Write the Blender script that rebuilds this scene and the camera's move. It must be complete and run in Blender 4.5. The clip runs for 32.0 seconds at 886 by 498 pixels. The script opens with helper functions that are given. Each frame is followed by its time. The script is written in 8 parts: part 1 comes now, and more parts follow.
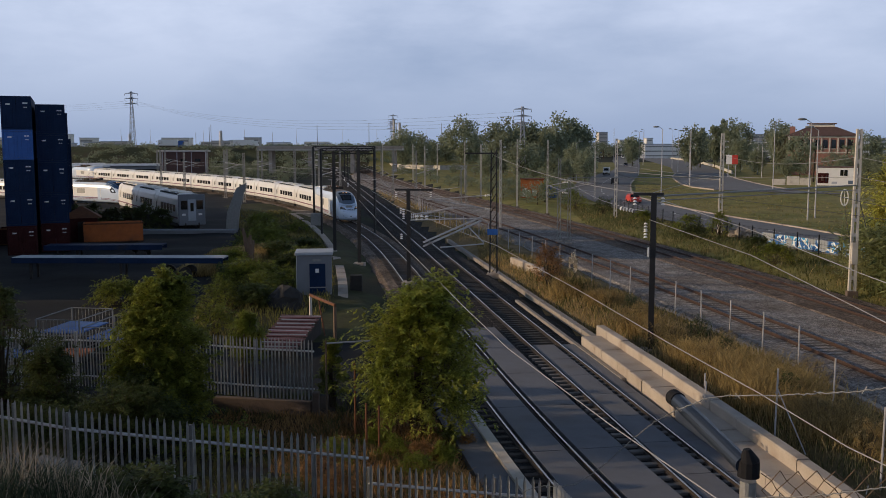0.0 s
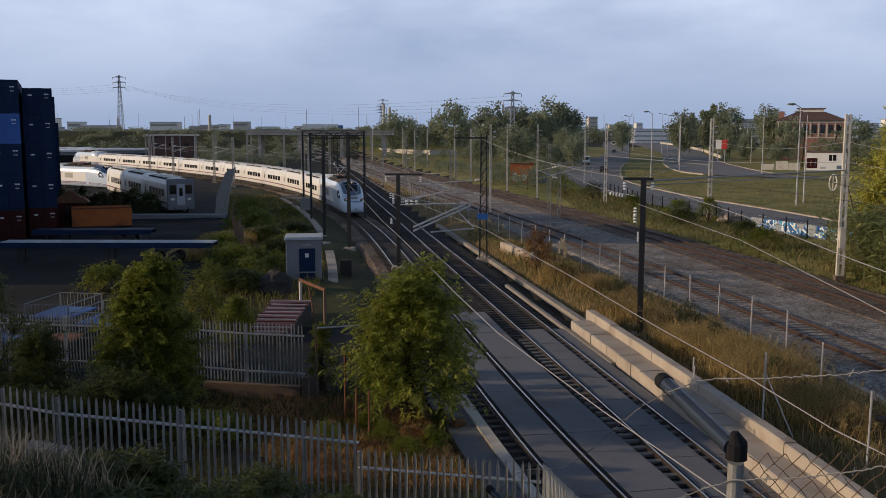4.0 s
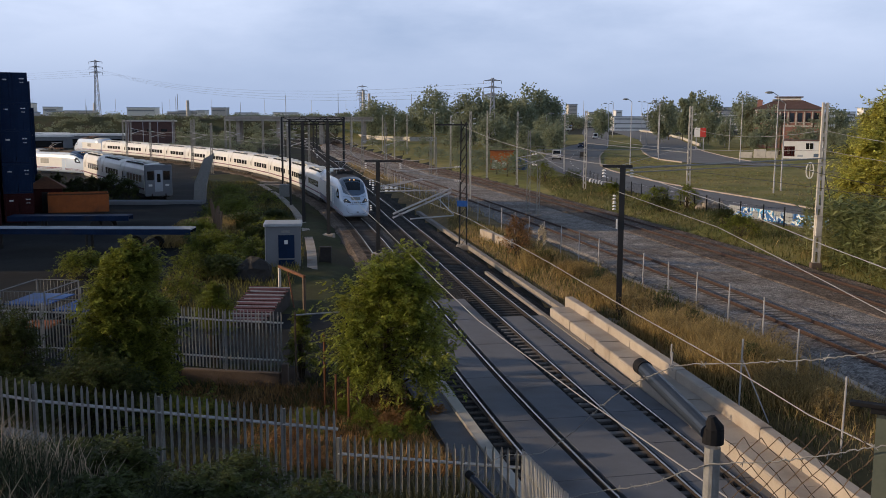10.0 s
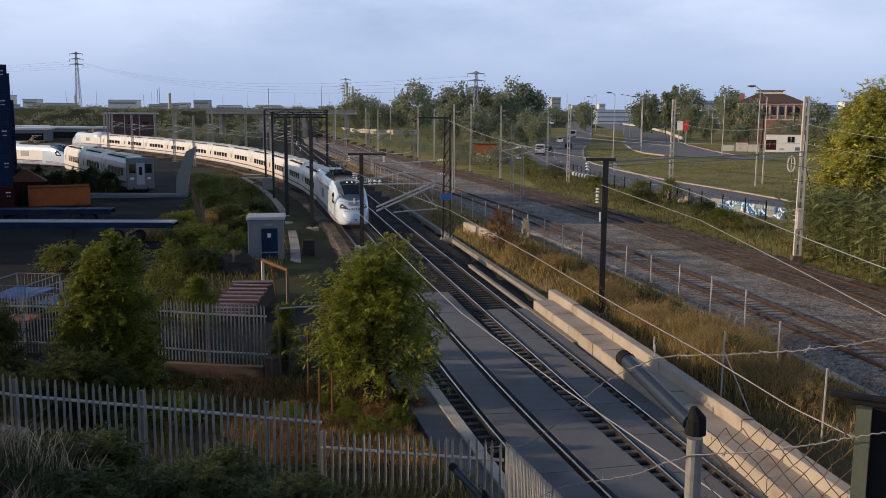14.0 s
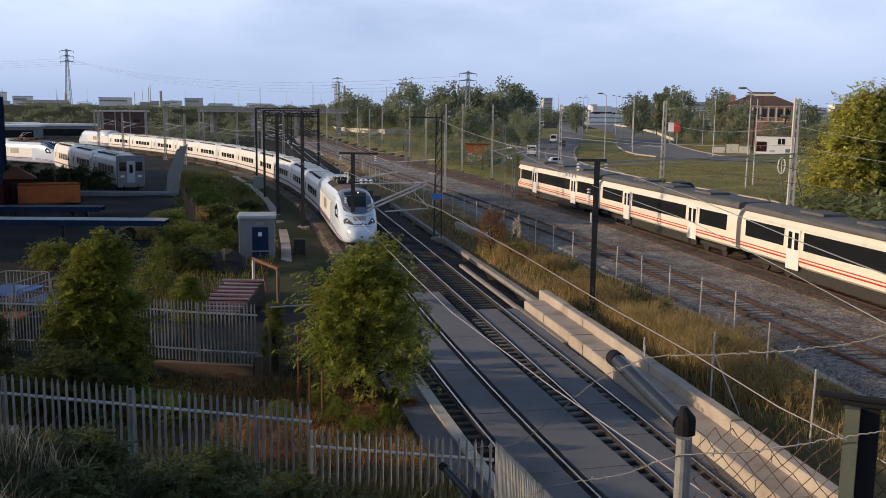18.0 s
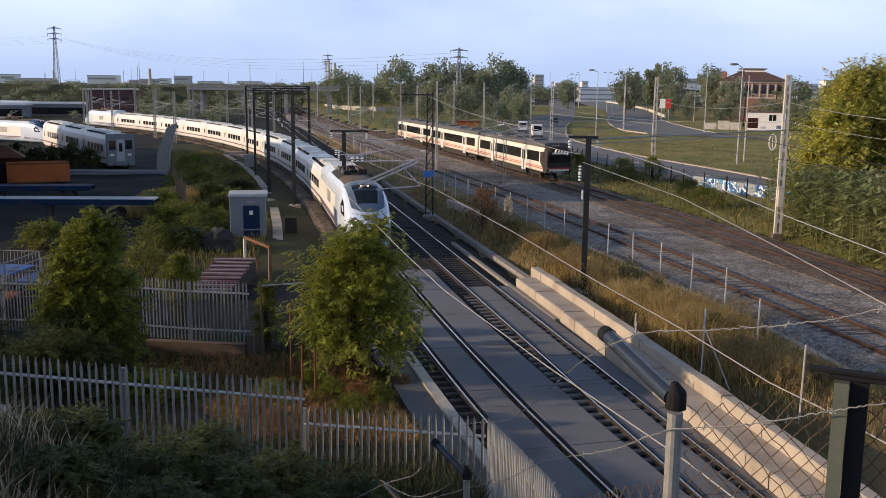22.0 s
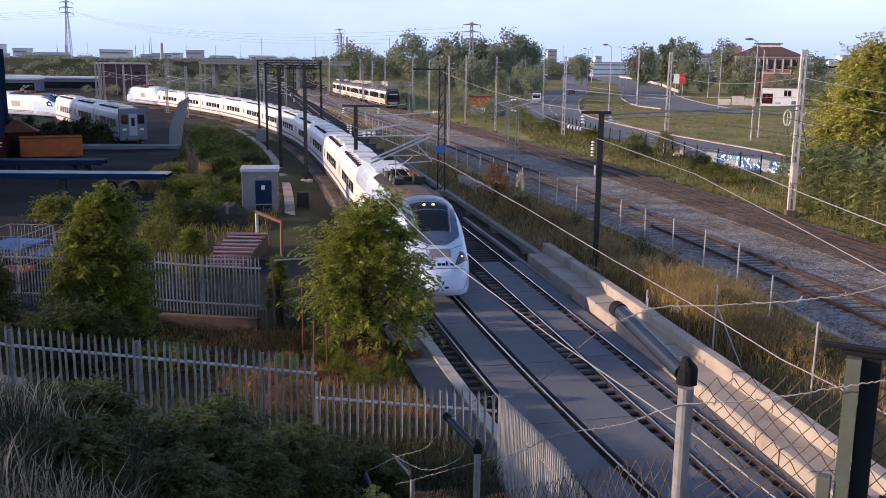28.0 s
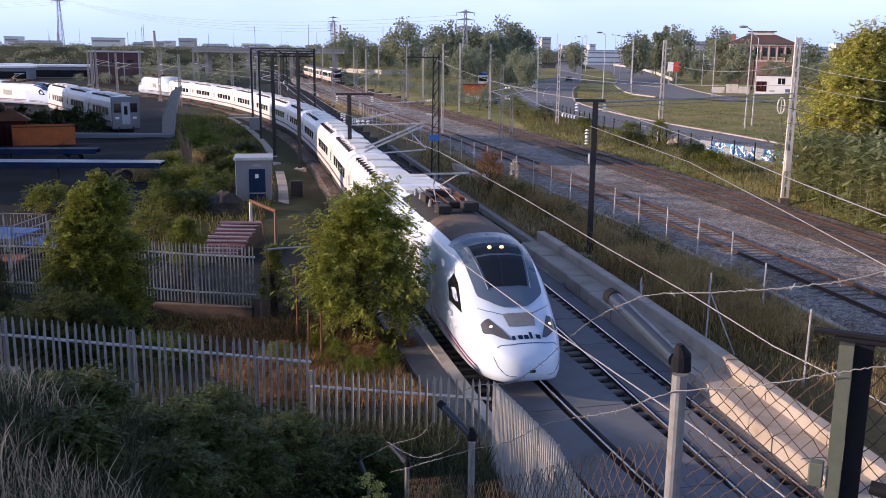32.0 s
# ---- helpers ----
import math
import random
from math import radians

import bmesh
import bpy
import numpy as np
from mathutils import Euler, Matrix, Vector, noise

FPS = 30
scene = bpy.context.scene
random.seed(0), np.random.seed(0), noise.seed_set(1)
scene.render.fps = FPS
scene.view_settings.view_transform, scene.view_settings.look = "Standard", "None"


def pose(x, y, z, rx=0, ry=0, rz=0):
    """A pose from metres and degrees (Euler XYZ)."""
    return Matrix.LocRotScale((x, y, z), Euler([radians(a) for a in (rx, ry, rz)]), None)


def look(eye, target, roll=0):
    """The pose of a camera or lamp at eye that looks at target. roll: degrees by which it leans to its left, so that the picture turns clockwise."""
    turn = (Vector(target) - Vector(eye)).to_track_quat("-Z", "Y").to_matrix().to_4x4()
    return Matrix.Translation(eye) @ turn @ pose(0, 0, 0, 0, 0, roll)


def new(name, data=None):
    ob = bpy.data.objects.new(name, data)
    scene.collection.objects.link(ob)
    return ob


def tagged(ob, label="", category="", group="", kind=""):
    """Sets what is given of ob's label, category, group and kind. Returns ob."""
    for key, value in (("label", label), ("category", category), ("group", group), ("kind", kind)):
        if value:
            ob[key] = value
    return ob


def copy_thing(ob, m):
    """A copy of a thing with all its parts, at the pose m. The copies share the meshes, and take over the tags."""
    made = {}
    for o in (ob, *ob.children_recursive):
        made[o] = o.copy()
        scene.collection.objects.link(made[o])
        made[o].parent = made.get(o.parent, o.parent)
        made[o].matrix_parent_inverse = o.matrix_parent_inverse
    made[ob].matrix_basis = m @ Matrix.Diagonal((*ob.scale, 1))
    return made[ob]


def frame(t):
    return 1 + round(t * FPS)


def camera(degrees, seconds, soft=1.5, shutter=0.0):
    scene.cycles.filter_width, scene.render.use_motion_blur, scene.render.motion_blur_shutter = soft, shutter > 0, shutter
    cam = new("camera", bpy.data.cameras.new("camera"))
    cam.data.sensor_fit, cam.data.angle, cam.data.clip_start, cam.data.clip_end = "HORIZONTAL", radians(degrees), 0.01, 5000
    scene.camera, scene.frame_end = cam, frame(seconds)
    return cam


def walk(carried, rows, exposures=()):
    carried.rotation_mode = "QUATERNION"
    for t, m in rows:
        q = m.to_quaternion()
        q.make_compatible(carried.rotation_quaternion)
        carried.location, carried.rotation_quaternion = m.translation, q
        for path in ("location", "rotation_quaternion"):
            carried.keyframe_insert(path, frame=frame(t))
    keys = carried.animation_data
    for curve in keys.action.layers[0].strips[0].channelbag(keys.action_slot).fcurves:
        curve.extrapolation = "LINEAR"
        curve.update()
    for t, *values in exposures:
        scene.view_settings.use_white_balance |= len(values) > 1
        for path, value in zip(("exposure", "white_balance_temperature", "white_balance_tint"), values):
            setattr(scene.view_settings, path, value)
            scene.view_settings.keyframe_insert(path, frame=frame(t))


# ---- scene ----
cam = camera(50.8, 32.0, 0.9)
EYE = 9.7  # metres over the rails


def aim(turn, tilt, lean, t):
    """A hand-held pose; the eye sinks by a few centimetres along the clip."""
    return pose(0, 0, EYE + 0.013 - 0.025 * t / 32, 90 + tilt, lean, turn)


PATH = [
    (0.0, aim(0.13, -6.38, 0.05, 0.0)),
    (0.5, aim(-0.04, -6.27, 0.09, 0.5)),
    (1.0, aim(-0.53, -6.15, 0.10, 1.0)),
    (1.5, aim(-0.49, -6.05, 0.16, 1.5)),
    (2.0, aim(-0.61, -5.75, 0.05, 2.0)),
    (2.5, aim(-0.68, -5.95, 0.05, 2.5)),
    (3.0, aim(-0.66, -6.57, -0.02, 3.0)),
    (3.5, aim(-0.45, -7.13, 0.01, 3.5)),
    (5.5, aim(-0.87, -7.45, -0.00, 5.5)),
    (6.0, aim(-1.00, -7.44, 0.15, 6.0)),
    (6.5, aim(-1.07, -7.45, 0.15, 6.5)),
    (7.0, aim(-1.13, -7.47, 0.19, 7.0)),
    (7.5, aim(-1.22, -7.49, 0.15, 7.5)),
    (8.0, aim(-1.26, -7.66, 0.15, 8.0)),
    (8.5, aim(-1.40, -7.79, 0.02, 8.5)),
    (9.0, aim(-1.30, -7.91, 0.03, 9.0)),
    (9.5, aim(-1.43, -7.87, -0.04, 9.5)),
    (10.0, aim(-1.71, -8.11, -0.27, 10.0)),
    (10.5, aim(-2.34, -8.20, -0.25, 10.5)),
    (11.0, aim(-2.34, -8.19, -0.19, 11.0)),
    (11.5, aim(-2.41, -8.14, -0.20, 11.5)),
    (12.0, aim(-2.60, -8.21, -0.22, 12.0)),
    (12.5, aim(-2.86, -8.35, -0.25, 12.5)),
    (13.0, aim(-2.61, -8.47, -0.25, 13.0)),
    (13.5, aim(-2.67, -8.51, -0.24, 13.5)),
    (14.0, aim(-2.71, -8.52, -0.36, 14.0)),
    (14.5, aim(-2.44, -8.42, -0.28, 14.5)),
    (16.5, aim(-2.87, -8.01, -0.63, 16.5)),
    (17.0, aim(-3.08, -8.14, -0.68, 17.0)),
    (17.5, aim(-3.25, -8.34, -0.76, 17.5)),
    (18.0, aim(-3.21, -8.53, -0.74, 18.0)),
    (18.5, aim(-3.09, -8.78, -0.72, 18.5)),
    (19.0, aim(-3.15, -9.02, -0.72, 19.0)),
    (19.5, aim(-3.31, -9.14, -0.86, 19.5)),
    (20.0, aim(-3.44, -9.17, -0.84, 20.0)),
    (20.5, aim(-3.57, -9.28, -0.77, 20.5)),
    (21.0, aim(-3.80, -9.32, -0.66, 21.0)),
    (21.5, aim(-3.70, -9.70, -0.68, 21.5)),
    (22.0, aim(-3.75, -9.89, -0.59, 22.0)),
    (22.5, aim(-3.96, -9.82, -0.70, 22.5)),
    (23.0, aim(-3.68, -9.55, -0.65, 23.0)),
    (23.5, aim(-3.14, -9.70, -0.53, 23.5)),
    (24.0, aim(-2.57, -9.87, -0.41, 24.0)),
    (24.5, aim(-2.38, -10.09, -0.29, 24.5)),
    (25.0, aim(-1.93, -10.17, -0.15, 25.0)),
    (25.5, aim(-2.61, -10.36, -0.43, 25.5)),
    (27.5, aim(-2.99, -11.15, -0.73, 27.5)),
    (28.0, aim(-3.01, -11.40, -0.66, 28.0)),
    (28.5, aim(-3.00, -11.50, -0.67, 28.5)),
    (29.0, aim(-3.06, -11.50, -0.67, 29.0)),
    (29.5, aim(-3.25, -11.62, -0.55, 29.5)),
    (30.0, aim(-3.18, -11.37, -0.85, 30.0)),
    (30.5, aim(-3.24, -11.50, -0.71, 30.5)),
    (31.0, aim(-3.27, -11.59, -0.63, 31.0)),
    (31.5, aim(-3.16, -11.78, -0.59, 31.5)),
    (32.0, aim(-3.38, -12.10, -0.63, 32.0)),
]
walk(cam, PATH, [(0, -0.5, 6100, 10), (5, -0.42, 6100, 10), (9, -0.26, 6100, 10), (17, -0.12, 6080, 10), (22, 0.14, 6050, 11), (25, 0.24, 5880, 15), (28, 0.42, 5640, 22), (32, 0.52, 5560, 22)])

# ---- daylight: low morning sun from the left ----
SUN_EL, SUN_AZ = 13.0, 270.0  # degrees; azimuth clockwise from +y
world = bpy.data.worlds.new("sky")
scene.world = world
world.use_nodes = True
wn = world.node_tree.nodes
wl = world.node_tree.links
sky = wn.new("ShaderNodeTexSky")
sky.sky_type = "NISHITA"
sky.sun_disc = False
sky.sun_elevation, sky.sun_rotation = radians(SUN_EL), radians(SUN_AZ)
sky.air_density, sky.dust_density, sky.ozone_density = 1.0, 1.5, 2.0
wn["Background"].inputs["Strength"].default_value = 0.11
# bright morning haze and broken cloud over the clear sky
tcw = wn.new("ShaderNodeTexCoord")
mpw = wn.new("ShaderNodeMapping")
mpw.inputs["Scale"].default_value = (1.5, 1.5, 4.5)
cl = wn.new("ShaderNodeTexNoise")
cl.inputs["Scale"].default_value, cl.inputs["Detail"].default_value, cl.inputs["Roughness"].default_value = 1.7, 7.0, 0.55
sep = wn.new("ShaderNodeSeparateXYZ")
wl.new(tcw.outputs["Generated"], mpw.inputs[0])
wl.new(mpw.outputs[0], cl.inputs["Vector"])
wl.new(tcw.outputs["Generated"], sep.inputs[0])


def world_range(sock, a, b, c=0.0, d=1.0):
    r = wn.new("ShaderNodeMapRange")
    for k, v in enumerate((a, b, c, d)):
        r.inputs[k + 1].default_value = v
    wl.new(sock, r.inputs[0])
    return r.outputs[0]


def world_mix(fac, a, b):
    x = wn.new("ShaderNodeMix")
    x.data_type = "RGBA"
    for sock, v in ((x.inputs[0], fac), (x.inputs[6], a), (x.inputs[7], b)):
        if isinstance(v, tuple):
            sock.default_value = v
        elif isinstance(v, float):
            sock.default_value = v
        else:
            wl.new(v, sock)
    return x.outputs[2]


def world_times(a, b):
    x = wn.new("ShaderNodeMath")
    x.operation = "MULTIPLY"
    wl.new(a, x.inputs[0])
    wl.new(b, x.inputs[1])
    return x.outputs[0]


low = world_range(sep.outputs["Z"], 0.18, 0.45, 0.9, 0.0)
haze = world_mix(low, sky.outputs[0], (4.7, 5.7, 7.9, 1))
cover = world_times(world_times(world_range(cl.outputs["Fac"], 0.30, 0.62), world_range(sep.outputs["Z"], 0.01, 0.17)), world_range(sep.outputs["Z"], 0.22, 0.45, 1.0, 0.04))
wl.new(world_mix(cover, haze, (9.9, 10.5, 12.2, 1)), wn["Background"].inputs["Color"])
sun_data = bpy.data.lights.new("sun", "SUN")
sun_data.energy, sun_data.angle, sun_data.color = 4.5, radians(0.6), (1.0, 0.72, 0.43)
sun = new("sun", sun_data)
_a, _e = radians(SUN_AZ), radians(SUN_EL)
SUN_DIR = Vector((math.sin(_a) * math.cos(_e), math.cos(_a) * math.cos(_e), math.sin(_e)))
sun.matrix_world = look(SUN_DIR * 100, (0, 0, 0))


# ---- materials ----
def mat(name, color, rough=0.7, metal=0.0, vary=0.25, scale=8.0, bump=0.0, fine=60.0, second=None, mix=0.5, stain=0.0,
        stain_color=(0.1, 0.07, 0.05), per_object=0.0, emit=0.0, stretch=(1, 1, 1)):
    """A surface with two scales of variation: grain and larger patches, and stains where asked for."""
    m = bpy.data.materials.new(name)
    m.use_nodes = True
    n, l = m.node_tree.nodes, m.node_tree.links
    b = n["Principled BSDF"]
    b.inputs["Roughness"].default_value, b.inputs["Metallic"].default_value = rough, metal
    tc = n.new("ShaderNodeTexCoord")
    mp = n.new("ShaderNodeMapping")
    mp.inputs["Scale"].default_value = stretch
    l.new(tc.outputs["Object"], mp.inputs[0])

    def noise_tex(s, detail=4):
        t = n.new("ShaderNodeTexNoise")
        t.inputs["Scale"].default_value, t.inputs["Detail"].default_value = s, detail
        l.new(mp.outputs[0], t.inputs["Vector"])
        return t.outputs["Fac"]

    def blend(fac, a, c, kind="MIX"):
        x = n.new("ShaderNodeMix")
        x.data_type, x.blend_type = "RGBA", kind
        for sock, v in ((x.inputs[0], fac), (x.inputs[6], a), (x.inputs[7], c)):
            if hasattr(v, "is_linked"):
                l.new(v, sock)
            elif isinstance(v, (int, float)):
                sock.default_value = v
            else:
                sock.default_value = (*v, 1)
        return x.outputs[2]

    def ramp(fac, lo, hi):
        r = n.new("ShaderNodeMapRange")
        r.inputs[1].default_value, r.inputs[2].default_value = lo, hi
        l.new(fac, r.inputs[0])
        return r.outputs[0]

    dark = tuple(c * (1 - vary) for c in color)
    light = tuple(min(1, c * (1 + vary)) for c in color)
    col = blend(ramp(noise_tex(scale), 0.3, 0.7), dark, light)
    if second:
        col = blend(ramp(noise_tex(scale * 0.21, 6), 0.62 - 0.3 * mix, 0.78 - 0.3 * mix), col, second)
    col = blend(0.35, col, blend(ramp(noise_tex(fine, 3), 0.3, 0.7), dark, light))
    if stain:
        col = blend(ramp(noise_tex(scale * 0.5, 8), 0.62 - 0.2 * stain, 0.8), col, stain_color)
    if per_object:
        oi = n.new("ShaderNodeObjectInfo")
        hs = n.new("ShaderNodeHueSaturation")
        v = n.new("ShaderNodeMapRange")
        v.inputs[3].default_value, v.inputs[4].default_value = 1 - per_object, 1 + per_object
        l.new(oi.outputs["Random"], v.inputs[0])
        l.new(v.outputs[0], hs.inputs["Value"])
        l.new(col, hs.inputs["Color"])
        col = hs.outputs[0]
    l.new(col, b.inputs["Base Color"])
    rr = n.new("ShaderNodeMapRange")
    rr.inputs[3].default_value, rr.inputs[4].default_value = max(0.03, rough - 0.1), min(1, rough + 0.1)
    l.new(noise_tex(scale * 1.7), rr.inputs[0])
    l.new(rr.outputs[0], b.inputs["Roughness"])
    if bump:
        bp = n.new("ShaderNodeBump")
        bp.inputs["Strength"].default_value, bp.inputs["Distance"].default_value = min(1, bump), 0.03
        l.new(noise_tex(fine * 0.6, 5), bp.inputs["Height"])
        l.new(bp.outputs[0], b.inputs["Normal"])
    if emit:
        b.inputs["Emission Color"].default_value = (*color, 1)
        b.inputs["Emission Strength"].default_value = emit
    return m


def leaf_mat(name, color, second, rough=0.55, through_light=0.3, lo=0.55, hi=1.5):
    m = mat(name, color, rough, vary=0.35, scale=1.2, fine=9, second=second, mix=0.5, per_object=0.12)
    n, l = m.node_tree.nodes, m.node_tree.links
    b = n["Principled BSDF"]
    g = n.new("ShaderNodeNewGeometry")
    hs = n.new("ShaderNodeHueSaturation")
    v = n.new("ShaderNodeMapRange")
    v.inputs[3].default_value, v.inputs[4].default_value = lo, hi
    l.new(g.outputs["Random Per Island"], v.inputs[0])
    l.new(v.outputs[0], hs.inputs["Value"])
    src = b.inputs["Base Color"].links[0].from_socket
    l.new(src, hs.inputs["Color"])
    l.new(hs.outputs[0], b.inputs["Base Color"])
    tr = n.new("ShaderNodeBsdfTranslucent")
    l.new(hs.outputs[0], tr.inputs[0])
    mx = n.new("ShaderNodeMixShader")
    mx.inputs[0].default_value = through_light
    l.new(b.outputs[0], mx.inputs[1])
    l.new(tr.outputs[0], mx.inputs[2])
    l.new(mx.outputs[0], n["Material Output"].inputs[0])
    return m


def stone_mat(name, color, second, size, mix=0.5):
    """Crushed stone: every stone has its own grey, with darker joints and larger stained patches."""
    m = mat(name, color, 0.95, vary=0.3, scale=0.9, fine=6, second=second, mix=mix, stain=0.4, stain_color=tuple(c * 0.45 for c in second))
    n, l = m.node_tree.nodes, m.node_tree.links
    b = n["Principled BSDF"]
    tc = n.new("ShaderNodeTexCoord")
    src = b.inputs["Base Color"].links[0].from_socket
    for s, lo, hi in ((1.0 / size, 0.5, 1.5), (0.28 / size, 0.7, 1.3)):
        v = n.new("ShaderNodeTexVoronoi")
        v.inputs["Scale"].default_value = s
        l.new(tc.outputs["Object"], v.inputs["Vector"])
        sp = n.new("ShaderNodeSeparateColor")
        l.new(v.outputs["Color"], sp.inputs[0])
        r = n.new("ShaderNodeMapRange")
        r.inputs[3].default_value, r.inputs[4].default_value = lo, hi
        l.new(sp.outputs[0], r.inputs[0])
        hs = n.new("ShaderNodeHueSaturation")
        l.new(r.outputs[0], hs.inputs["Value"])
        l.new(src, hs.inputs["Color"])
        src = hs.outputs[0]
        bp = n.new("ShaderNodeBump")
        bp.invert = True
        bp.inputs["Strength"].default_value, bp.inputs["Distance"].default_value = 1.0, size * 0.8
        l.new(v.outputs["Distance"], bp.inputs["Height"])
        if s > 0.5 / size:
            l.new(bp.outputs[0], b.inputs["Normal"])
    l.new(src, b.inputs["Base Color"])
    return m


def glass_mat(name, color, rough=0.08):
    m = bpy.data.materials.new(name)
    m.use_nodes = True
    b = m.node_tree.nodes["Principled BSDF"]
    b.inputs["Base Color"].default_value = (*color, 1)
    b.inputs["Roughness"].default_value = rough
    b.inputs["Specular IOR Level"].default_value = 0.6
    return m


def glow_mat(name, color, strength):
    m = bpy.data.materials.new(name)
    m.use_nodes = True
    b = m.node_tree.nodes["Principled BSDF"]
    b.inputs["Base Color"].default_value = (*color, 1)
    b.inputs["Emission Color"].default_value = (*color, 1)
    b.inputs["Emission Strength"].default_value = strength
    return m


